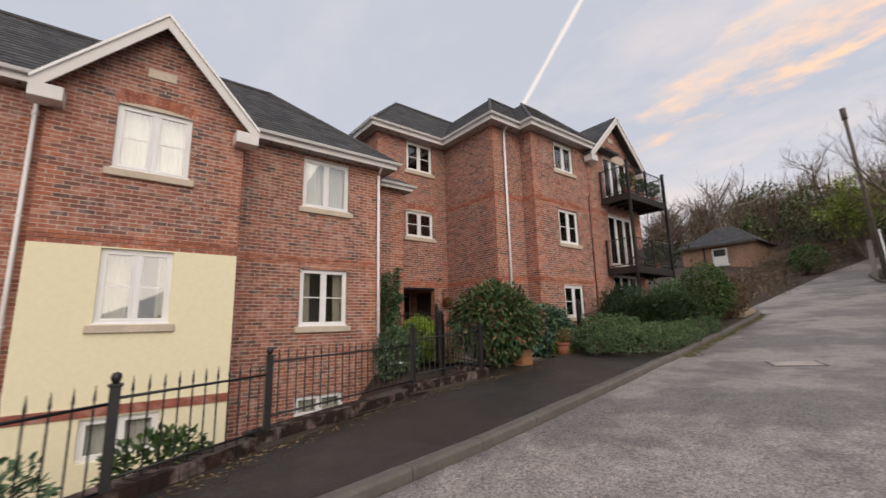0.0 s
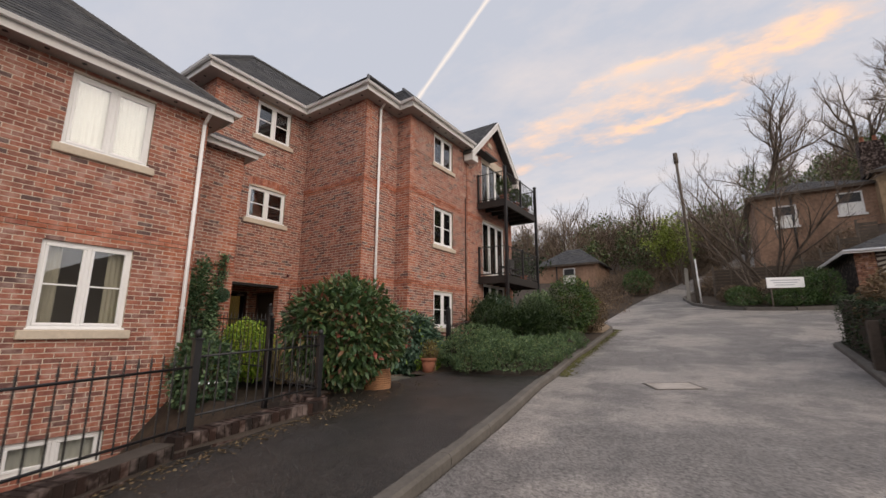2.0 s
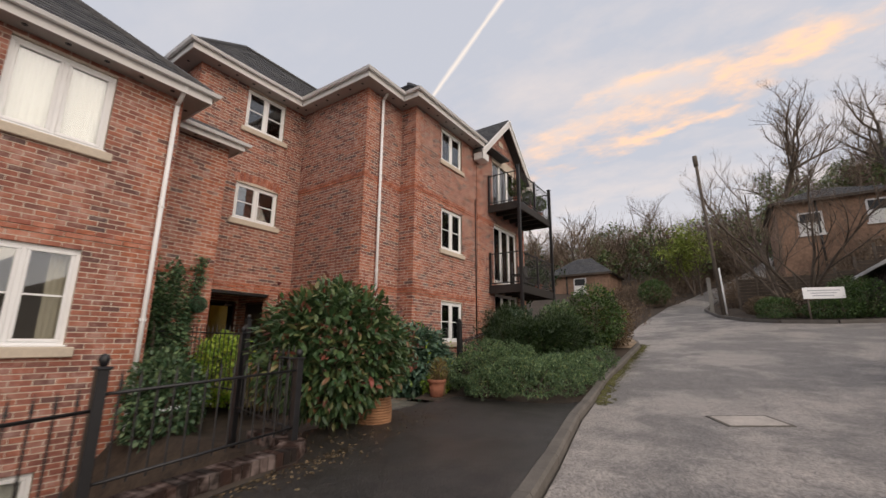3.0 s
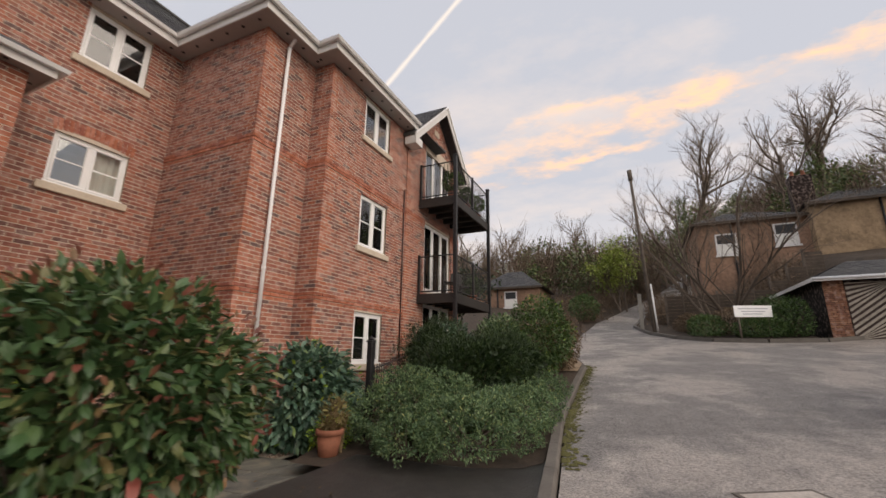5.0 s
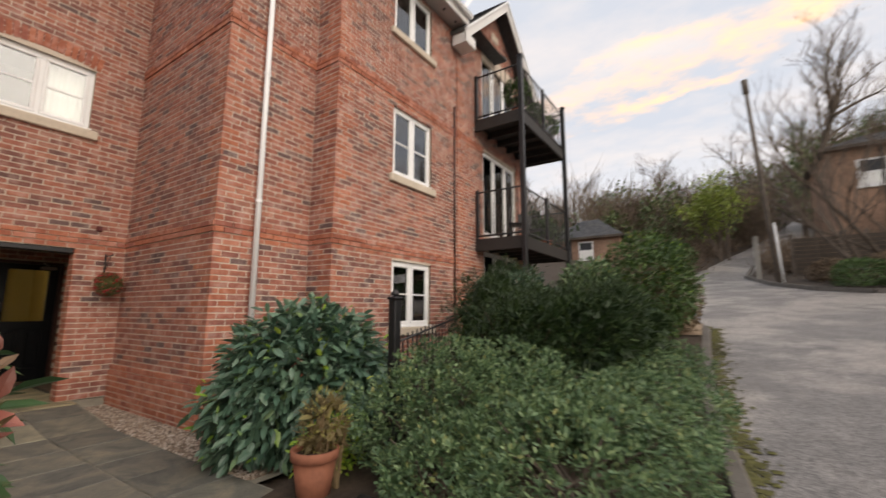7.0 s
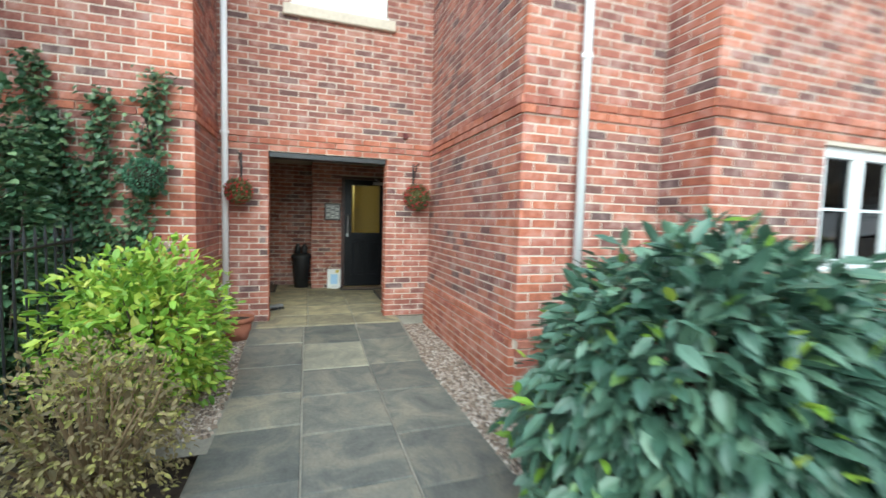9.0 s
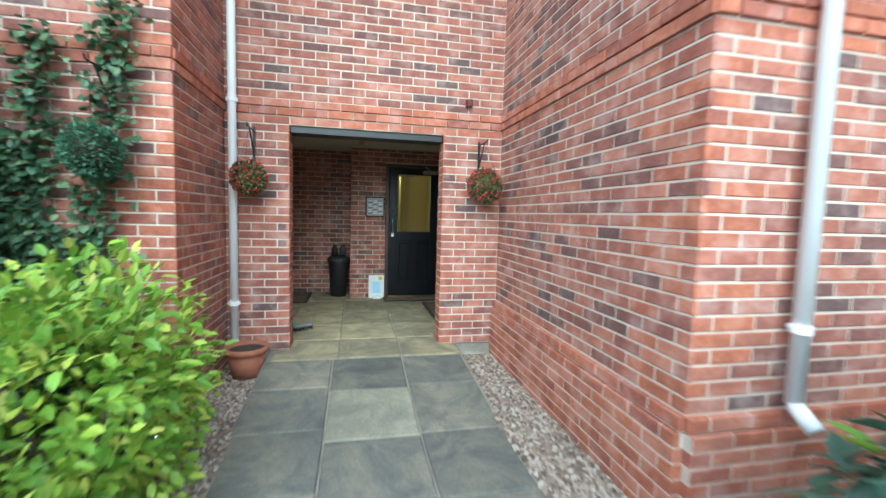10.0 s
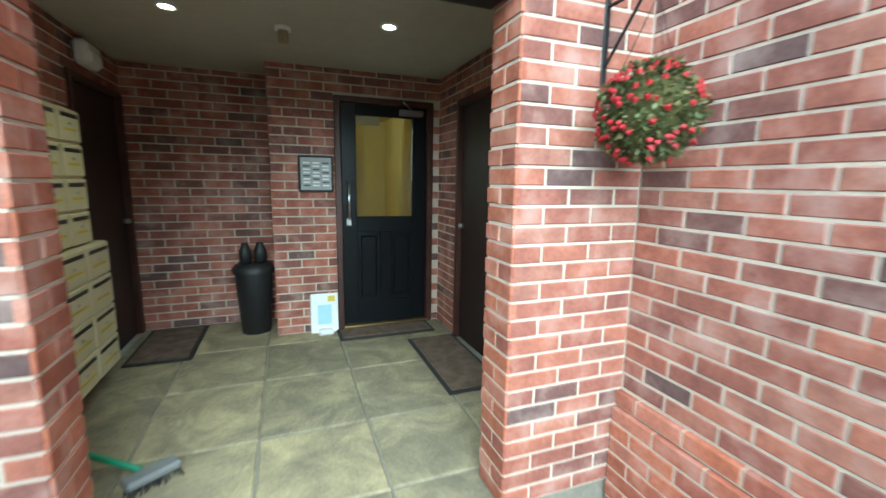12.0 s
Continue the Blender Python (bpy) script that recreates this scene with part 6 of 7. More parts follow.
# leaf litter along the wall's foot and under the shrubs
rl = random.Random(14)
pts = []
for i in range(1500):
    xx = rl.uniform(-10.5, -3.2)
    yy = rail_y(xx) - abs(rl.gauss(0.0, 0.14)) - 0.03
    pts.append(((xx, yy, land(xx, yy) + 0.085 * sm(1.2, -3.5, xx) + 0.016), (rl.gauss(0, 1), rl.gauss(0, 1), 0.12)))
for i in range(500):
    a, d = rl.uniform(0, 6.28), abs(rl.gauss(0.9, 0.35))
    xx, yy = -2.5 + d * math.cos(a), -5.9 + d * math.sin(a) * 0.6
    pts.append(((xx, yy, land(xx, yy) + 0.085 * sm(1.2, -3.5, xx) + 0.016), (rl.gauss(0, 1), rl.gauss(0, 1), 0.12)))
vs, fs = leaf_cloud(rl, pts, 0.035, 0.5, 0.0, 0.05)
tagged(obj("leaf_litter", vs, fs, L_BROWN), "small fallen brown leaves on the footway", "leaf litter", kind="stuff")

# ---- low wall and railings ----
lw = tagged(empty("wall_low"), "low dark brick wall with an upright brick coping beside the footway", "wall", kind="structure")
WP = [(-14.0, -10.2), (-10.3, -8.85), (-8.95, -8.12), (-7.72, -7.42), (-5.4, -6.5), (-4.4, -6.4), (-3.75, -6.38), (-3.52, -6.22), (-3.42, -5.9), (-3.4, -5.4)]
WT = lambda x: float(np.interp(x, (-14, -8.96, -7.73, -7.7, -5.41, -5.38, -3.5), (-0.34, -0.22, -0.18, -0.14, -0.09, -0.03, 0.05)))
rb = random.Random(3)
core_v, core_f, vs, fs = [], [], [], []
for (xa, ya), (xb, yb) in zip(WP, WP[1:]):
    L = math.hypot(xb - xa, yb - ya)
    dd = ((xb - xa) / L, (yb - ya) / L)
    nn = (dd[1], -dd[0])
    b0 = len(core_v)
    for (x, y) in ((xa, ya), (xb, yb)):
        for off, z in ((-0.006, -1.4), (-0.006, WT(x) - 0.008), (-0.21, WT(x) - 0.008), (-0.21, -1.4)):
            core_v.append((x + nn[0] * off, y + nn[1] * off, z))
    core_f += [(b0, b0 + 4, b0 + 5, b0 + 1), (b0 + 1, b0 + 5, b0 + 6, b0 + 2), (b0 + 2, b0 + 6, b0 + 7, b0 + 3)]
    k = 0
    zz = -0.9
    while zz < 0.1:
        s = -(0.1125 if k % 2 else 0)
        while s < L:
            p0, p1 = max(0, s + 0.005), min(L, s + 0.22)
            xm = xa + dd[0] * (p0 + p1) / 2
            if p1 - p0 > 0.04 and zz + 0.07 < WT(xm) - 0.11:
                b0 = len(vs)
                vs.extend(brick_mesh(p0, p1, zz + 0.005, zz + 0.07, (xa, ya), dd, nn, rb.uniform(-0.002, 0.003)))
                fs.extend(tuple(b0 + i for i in f) for f in BF)
            s += 0.225
        zz += 0.075
        k += 1
    s = 0.0
    while s < L - 0.02:
        p1 = min(L, s + 0.065)
        xm = xa + dd[0] * (s + p1) / 2
        t = WT(xm)
        b0 = len(vs)
        for (a, z, dep) in ((s, t - 0.105, 0.004), (p1, t - 0.105, 0.004), (p1, t, 0.002), (s, t, 0.002), (s, t, -0.215), (p1, t, -0.215), (p1, t - 0.105, -0.215), (s, t - 0.105, -0.215)):
            vs.append((xa + dd[0] * a + nn[0] * dep, ya + dd[1] * a + nn[1] * dep, z))
        fs += [(b0, b0 + 1, b0 + 2, b0 + 3), (b0 + 3, b0 + 2, b0 + 5, b0 + 4), (b0 + 4, b0 + 5, b0 + 6, b0 + 7), (b0, b0 + 3, b0 + 4, b0 + 7), (b0 + 1, b0 + 6, b0 + 5, b0 + 2)]
        s += 0.075
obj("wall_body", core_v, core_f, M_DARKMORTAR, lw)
tagged(obj("brickwork", vs, fs, M_DARKBRICK, lw), kind="stuff")


def rail_post(x, y, z0, z1, r=0.033):
    p = empty("iron_post", x, y, z0, 0, "black iron railing post with a ball finial", "post", "railing posts")
    box("shaft", -r, r, -r, r, 0, z1 - z0 - 0.06, M_BLACK, p, bevel=0.004)
    box("cap", -r - 0.012, r + 0.012, -r - 0.012, r + 0.012, z1 - z0 - 0.07, z1 - z0 - 0.05, M_BLACK, p, bevel=0.004)
    lathe("finial", [(0.0, z1 - z0 - 0.055), (0.022, z1 - z0 - 0.045), (0.034, z1 - z0 - 0.01), (0.026, z1 - z0 + 0.018), (0, z1 - z0 + 0.03)], M_BLACK, p, n=12)


def railing(a, b, za, zb, h, spikes=True, step=0.115, r=0.007):
    """Railing panel between two points: two rails and upright bars with small spear heads."""
    a, b = Vector((*a, za)), Vector((*b, zb))
    f = empty("iron_railing", a.x, a.y, a.z, 0, "black iron railing panel with slim upright bars", "railing", "iron railings")
    dd = b - a
    for z in (0.06, h - 0.1):
        rod("rail", Vector((0, 0, z)), dd + Vector((0, 0, z)), 0.011, M_BLACK, f, n=6)
    n = max(2, int(dd.length / step))
    for i in range(1, n):
        p = dd * (i / n)
        bm = bmesh.new()
        add_rod(bm, p + Vector((0, 0, 0.02)), p + Vector((0, 0, h - 0.05)), r, n=6)
        if spikes:
            add_rod(bm, p + Vector((0, 0, h - 0.06)), p + Vector((0, 0, h + 0.04)), r * 1.7, 0.001, 6)
        part("bar", bm, M_BLACK, f)


def inset(x, y):
    return (x - 0.04, y + 0.1)


P0, P1, P2, P3, P4 = (-10.5, -8.85), (-8.82, -8.0), (-7.6, -7.3), (-5.24, -6.36), (-3.6, -6.12)
for (p, z0, z1) in ((P0, -0.5, 0.45), (P1, -0.4, 0.53), (P2, -0.24, 0.62), (P3, -0.12, 0.84), (P4, -0.05, 0.85)):
    rail_post(p[0], p[1], z0, z1)
railing(P0, P1, -0.33, -0.27, 0.72)
railing(P1, P2, -0.2, -0.2, 0.68)
railing(P2, P3, -0.08, -0.05, 0.68)
railing(P3, P4, 0.04, 0.1, 0.68)
rail_post(-2.53, -3.41, -0.1, 1.33)
rail_post(-3.3, -4.6, -0.3, 1.1)
railing(P4, (-3.3, -4.6), 0.08, 0.12, 0.8)
railing((-3.3, -4.6), (-2.53, -3.41), 0.12, 0.15, 1.0)
railing((-2.53, -3.41), (-2.62, -1.75), 0.15, 0.2, 1.0)
railing((-2.62, -1.75), (-3.42, -1.7), 0.2, 0.2, 1.0)
# post and fence behind the bed
fp = empty("timber_post", 0.95, -5.12, 0.0, 0, "square black timber post with a rounded cap", "post")
box("shaft", -0.042, 0.042, -0.042, 0.042, -0.02, 1.33, M_BLACK, fp, bevel=0.006)
box("cap", -0.055, 0.055, -0.055, 0.055, 1.33, 1.355, M_BLACK, fp, bevel=0.008)
lathe("finial", [(0.0, 1.35), (0.036, 1.362), (0.043, 1.39), (0.0, 1.425)], M_BLACK, fp, n=14)
railing((1.0, -5.12), (2.9, -4.6), 0.1, 0.3, 0.95, spikes=False, r=0.009)

# ---- balconies ----
M_DECK = plain("dark_deck", (0.028, 0.024, 0.022), 0.6, grain=0.2, scale=12)


def balcony(z, h, label):
    b = empty("balcony", 6.1, -3.1, z, 0, label, "balcony", "balconies")
    w, d = 2.92, -1.14
    box("deck", 0.0, w, d, -0.005, -0.06, 0.0, M_DECK, b, bevel=0.004)
    for i in range(6):
        box("joist", 0.05 + i * 0.55, 0.11 + i * 0.55, d + 0.06, -0.01, -0.2, -0.06, M_DECK, b)
    for q in ((-0.02, w + 0.02, d - 0.03, d + 0.03), (-0.03, 0.03, d + 0.031, -0.01), (w - 0.03, w + 0.03, d + 0.031, -0.01)):
        box("edge_beam", q[0], q[1], q[2], q[3], -0.24, 0.03, M_DECK, b, bevel=0.006)
    for (a, c) in (((0, 0), (0, d)), ((0, d), (w, d)), ((w, d), (w, 0))):
        for zz in (0.1, h):
            rod("rail", (a[0], a[1] - 0.03 * (a[1] == 0), zz), (c[0], c[1] - 0.03 * (c[1] == 0), zz), 0.02, M_BLACK, b, n=6)
        L = math.hypot(c[0] - a[0], c[1] - a[1])
        n = int(L / 0.11)
        for i in range(1, n):
            p = (a[0] + (c[0] - a[0]) * i / n, a[1] + (c[1] - a[1]) * i / n)
            rod("baluster", (p[0], p[1], 0.1), (p[0], p[1], h), 0.008, M_BLACK, b, n=5)
    for p in ((0.0, -0.05), (w / 2, d), (w, -0.05)):
        box("newel", p[0] - 0.03, p[0] + 0.03, p[1] - 0.03, p[1] + 0.03, 0.0, h + 0.06, M_BLACK, b, bevel=0.005)
    return b


balcony(2.78, 1.1, "black steel balcony with slim bars and a chair")
balcony(5.6, 1.1, "black steel balcony with potted plants inside its bars")
for px in (6.08, 9.02):
    cp = empty("balcony_column", px, -4.27, land(px, -4.27), 0, "tall black steel post carrying the balconies", "column", "balcony posts")
    t = 6.85 - land(px, -4.27)
    box("shaft", -0.05, 0.05, -0.05, 0.05, -0.1, t, M_BLACK, cp, bevel=0.006)
    box("cap", -0.065, 0.065, -0.065, 0.065, t, t + 0.04, M_BLACK, cp, bevel=0.006)
for i, (px, py, pz, r) in enumerate(((6.5, -4.0, 5.6, 0.32), (7.6, -4.0, 5.6, 0.25), (8.6, -4.0, 5.6, 0.28), (8.4, -3.9, 2.78, 0.25))):
    shrub("balcony_plant", (px, py, pz + 0.45 + r * 0.6), (r, r, r * 1.1), 600, 0.07, L_HEDGE, "bushy green plant in a pot on a balcony", "plant", 90 + i, 0.5, 0.7, 0.1, 8, base=pz + 0.2, group="balcony plants")
    clay_pot(px, py, pz + 0.002, 0.14, 0.26, "terracotta pot holding a balcony plant")


def garden_chair(x, y, z, rz):
    c = empty("garden_chair", x, y, z, rz, "dark metal garden chair on a balcony", "chair", "balcony chairs")
    box("seat", -0.22, 0.22, -0.22, 0.22, 0.42, 0.45, M_BLACK, c, bevel=0.01)
    box("backrest", -0.22, 0.22, 0.19, 0.22, 0.5, 0.88, M_BLACK, c, bevel=0.01)
    for sx in (-0.2, 0.2):
        for sy in (-0.2, 0.2):
            rod("leg", (sx, sy, 0), (sx, sy, 0.5 if sy > 0 else 0.42), 0.014, M_BLACK, c, n=6)


garden_chair(6.9, -3.8, 2.782, 20)
garden_chair(7.7, -3.75, 2.782, -30)
rod("cable_duct", (5.2, -3.1, 1.0), (5.2, -3.1, 5.6), 0.022, M_DKWOOD)
tagged(bpy.data.objects["cable_duct"], "thin brown cable duct running up the brickwork", "duct")


# ---- across the lane and the distance ----
tp = empty("telegraph_pole", 18.1, -9.45, land(18.1, -9.45), 0, "leaning weathered wooden telegraph pole", "pole")
rod("shaft", (0, 0, -0.3), (0.5, 0.35, 10.75 - land(18.1, -9.45)), 0.09, M_POLE, tp, r2=0.07, n=12)
rod("cap", (0.475, 0.333, 10.25 - land(18.1, -9.45)), (0.505, 0.354, 10.85 - land(18.1, -9.45)), 0.12, M_POLE, tp, n=10)
rod("cable_guard", (0.0, -0.13, 0.0), (0.12, -0.04, 2.4), 0.04, M_UPVC, tp, "pale cable guard", n=8)
gp = empty("gate_post", 19.6, -8.95, land(19.6, -8.95), 0, "grey weathered gate post beside the lane", "post")
box("shaft", -0.09, 0.09, -0.09, 0.09, -0.1, 1.9, plain("grey_wood", (0.30, 0.28, 0.25), 0.9, grain=0.15), gp, bevel=0.01)

sg = empty("sign_board", 14.95, -12.1, land(15, -12.1), -72, "white rectangular sign with faint grey lettering on two posts", "sign")
h0 = 2.68 - land(15, -12.1)
box("board", 0.0, 1.35, -0.02, 0.0, h0, h0 + 0.44, plain("sign_white", (0.92, 0.92, 0.92), 0.5, grain=0.02), sg, bevel=0.004)
for i, (a, b, z) in enumerate(((0.15, 1.2, 0.3), (0.25, 1.1, 0.2), (0.3, 1.0, 0.1))):
    box("text_line", a, b, -0.024, -0.019, h0 + z, h0 + z + 0.035, plain("faint_ink", (0.45, 0.46, 0.5), 0.6, grain=0.02), sg)
for a in (0.15, 1.2):
    rod("post", (a, 0.03, -0.2), (a, 0.03, h0 + 0.4), 0.035, M_POLE, sg)

# panel fence above the island
for i in range(9):
    t = i / 8
    xx, yy = 20.5 + 0.6 * t * 2, -10.2 - t * 6.4
    f = empty("slat_fence", xx, yy, land(xx, yy), 0, "weathered dark horizontal slat fence panel", "fence", "slat fence on the bank")
    for k in range(9):
        box("slat", 0, 0.02, -0.78, 0.0, 0.15 + k * 0.17, 0.15 + k * 0.17 + 0.15, M_FENCE, f)
    box("fence_post", -0.04, 0.06, -0.05, 0.05, -0.2, 1.85, M_POLE, f, bevel=0.01)

# garage with herringbone doors
gr = empty("garage", 15.3, -15.0, 1.8, 0, "low brick garage with a slate roof and boarded doors", "garage")
gw = box("wall", 0.0, 5.0, -7.0, 0.0, -0.4, 2.2, M_DARKBRICK, gr)
vs, fs = [], []
rb = random.Random(8)
for k in range(29):
    for (y0, y1) in ((-0.6, 0.0),):
        s = -0.6 - (0.11 if k % 2 else 0)
        while s < 0:
            p0, p1 = max(-0.6, s + 0.005), min(0, s + 0.22)
            if p1 - p0 > 0.03:
                b0 = len(vs)
                vs.extend(brick_mesh(-p1, -p0, k * 0.075 + 0.005, k * 0.075 + 0.07, (-0.004, 0.0), (0, -1), (-1, 0), rb.uniform(0, 0.003)))
                fs.extend(tuple(b0 + i for i in f) for f in BF)
            s += 0.225
tagged(obj("brickwork", vs, fs, brick_mat("brick_garage", [(0.0, (0.30, 0.15, 0.09)), (0.4, (0.24, 0.12, 0.08)), (0.7, (0.36, 0.2, 0.12))], False), gr), kind="stuff")
M_BOARD = plain("weathered_board", (0.36, 0.32, 0.27), 0.85, grain=0.2, scale=9, bumpy=0.3)
M_BOARDGAP = plain("dark_gap", (0.05, 0.03, 0.025), 0.9)
for j in range(2):
    y0, y1 = -0.62 - j * 2.9, -3.3 - j * 2.9
    dr = box("garage_door", -0.02, 0.0, y1, y0, 0.0, 2.05, M_BOARDGAP, gr)
    ym = (y0 + y1) / 2
    for half, sgn in (((y1, ym), 1), ((ym, y0), -1)):
        for k in range(-8, 16):
            z = k * 0.2
            bm = bmesh.new()
            a, b = half
            add_box(bm, -0.055, -0.022, a, b, z, z + 0.10)
            for v in bm.verts:
                v.co.z += sgn * (v.co.y - a) * 0.75
                v.co.z = min(2.04, max(0.01, v.co.z))
            if max(v.co.z for v in bm.verts) - min(v.co.z for v in bm.verts) < 0.04:
                bm.free()
                continue
            part("slat", bm, M_BOARD, dr)
    box("centre_stile", -0.065, -0.02, ym - 0.05, ym + 0.05, 0, 2.05, M_DKWOOD, dr)
    box("stile", -0.065, -0.02, y1 - 0.001, y1 + 0.1, 0, 2.05, M_DKWOOD, dr)
e = [Vector((-0.35, 0.35, 2.2)), Vector((-0.35, -7.3, 2.2)), Vector((5.2, -7.3, 2.2)), Vector((5.2, 0.35, 2.2))]
r = [Vector((1.6, -1.4, 3.1)), Vector((1.6, -5.5, 3.1)), Vector((3.2, -5.5, 3.1)), Vector((3.2, -1.4, 3.1))]
rf = obj("roof", e + r, [(0, 1, 5, 4), (1, 2, 6, 5), (2, 3, 7, 6), (3, 0, 4, 7), (4, 5, 6, 7), (3, 2, 1, 0)], M_SLATE, gr)
slates(rf, e[1], e[0], r[0], r[1])
slates(rf, e[0], e[3], r[3], r[0])
box("fascia", -0.39, -0.35, -7.3, 0.37, 2.1, 2.24, M_FASCIA, gr)
box("fascia", -0.349, 5.2, 0.352, 0.38, 2.1, 2.24, M_FASCIA, gr)
rod("gutter", (-0.42, -7.3, 2.2), (-0.42, 0.38, 2.2), 0.05, M_UPVC, gr)


def far_house(name, x, y0, y1, z0, ze, depth, ridge, wins, material, label, chimney=None, door=None):
    """A house whose front faces -x; wins: (y, z, w, h)."""
    hs = empty(name, x, y1, z0, 0, label, "house")
    L = y1 - y0
    core = box("wall", 0.0, depth, -L, 0.0, -1.0, ze - z0, material, hs)
    o = 0.35
    e = [Vector((-o, o, ze - z0)), Vector((-o, -L - o, ze - z0)), Vector((depth + o, -L - o, ze - z0)), Vector((depth + o, o, ze - z0))]
    run = depth / 2 + o
    r = [Vector((depth / 2, o - run * 0.8, ridge - z0)), Vector((depth / 2, -L - o + run * 0.8, ridge - z0))]
    rf = obj("roof", e + r, [(0, 1, 5, 4), (2, 3, 4, 5), (1, 2, 5), (3, 0, 4), (3, 2, 1, 0)], M_SLATE, hs)
    slates(rf, e[1], e[0], r[0], r[1])
    box("fascia", -o - 0.03, -o, -L - o, o, ze - z0 - 0.14, ze - z0 + 0.03, M_FENCE, hs)
    for (wy, wz, ww, wh) in wins:
        w = box("window", -0.05, 0.02, wy - y1 - ww, wy - y1, wz - z0, wz - z0 + wh, M_FASCIA, hs, bevel=0.01)
        box("pane", -0.062, -0.052, wy - y1 - ww + 0.1, wy - y1 - 0.1, wz - z0 + wh * 0.52, wz - z0 + wh - 0.1, M_BLACKPL, w)
        box("pane", -0.064, -0.054, wy - y1 - ww + 0.1, wy - y1 - 0.1, wz - z0 + 0.1, wz - z0 + wh * 0.47, M_NET, w)
        box("window_sill", -0.12, 0.0, wy - y1 - ww - 0.08, wy - y1 + 0.08, wz - z0 - 0.12, wz - z0, M_FASCIA, w)
    if chimney:
        cy, cz = chimney
        ch = box("chimney", depth * 0.35, depth * 0.35 + 0.8, cy - y1 - 0.6, cy - y1 + 0.6, ze - z0, cz - z0, brick_mat("chimney_brick", DARKB, False), hs, bevel=0.02)
        for k in (-0.3, 0.3):
            lathe("chimney_pot", [(0.13, 0.0), (0.10, 0.4), (0.12, 0.42)], M_TERRA, ch, at=(depth * 0.35 + 0.4, cy - y1 + k, cz - z0))
    rod("downpipe", (-0.06, -L * 0.33, 0), (-0.06, -L * 0.33, ze - z0), 0.06, M_BLACKPL, hs)
    return hs


M_STOCK = plain("old_stock_brick", (0.34, 0.24, 0.15), 0.95, grain=0.3, scale=5, bumpy=0.5)
M_STOCK2 = plain("old_red_brick", (0.31, 0.19, 0.13), 0.95, grain=0.3, scale=5, bumpy=0.5)
far_house("house", 27.0, -18.85, -12.9, 4.8, 9.75, 6.0, 11.2, ((-13.9, 7.6, 1.2, 1.4), (-17.05, 7.95, 1.2, 1.4)), M_STOCK2, "old brick house with a slate roof on the bank")
far_house("house", 26.3, -28.35, -18.85, 4.8, 10.2, 7.0, 11.9, ((-22.8, 7.7, 1.3, 1.4),), M_STOCK, "large old yellow-brown brick house with a tall chimney", chimney=(-19.5, 13.0))
far_house("cottage", 29.0, -1.9, 3.2, 3.8, 6.6, 5.0, 8.4, ((0.95, 5.0, 1.05, 1.3),), M_STOCK2, "small brick cottage with a slate roof beside the lane")


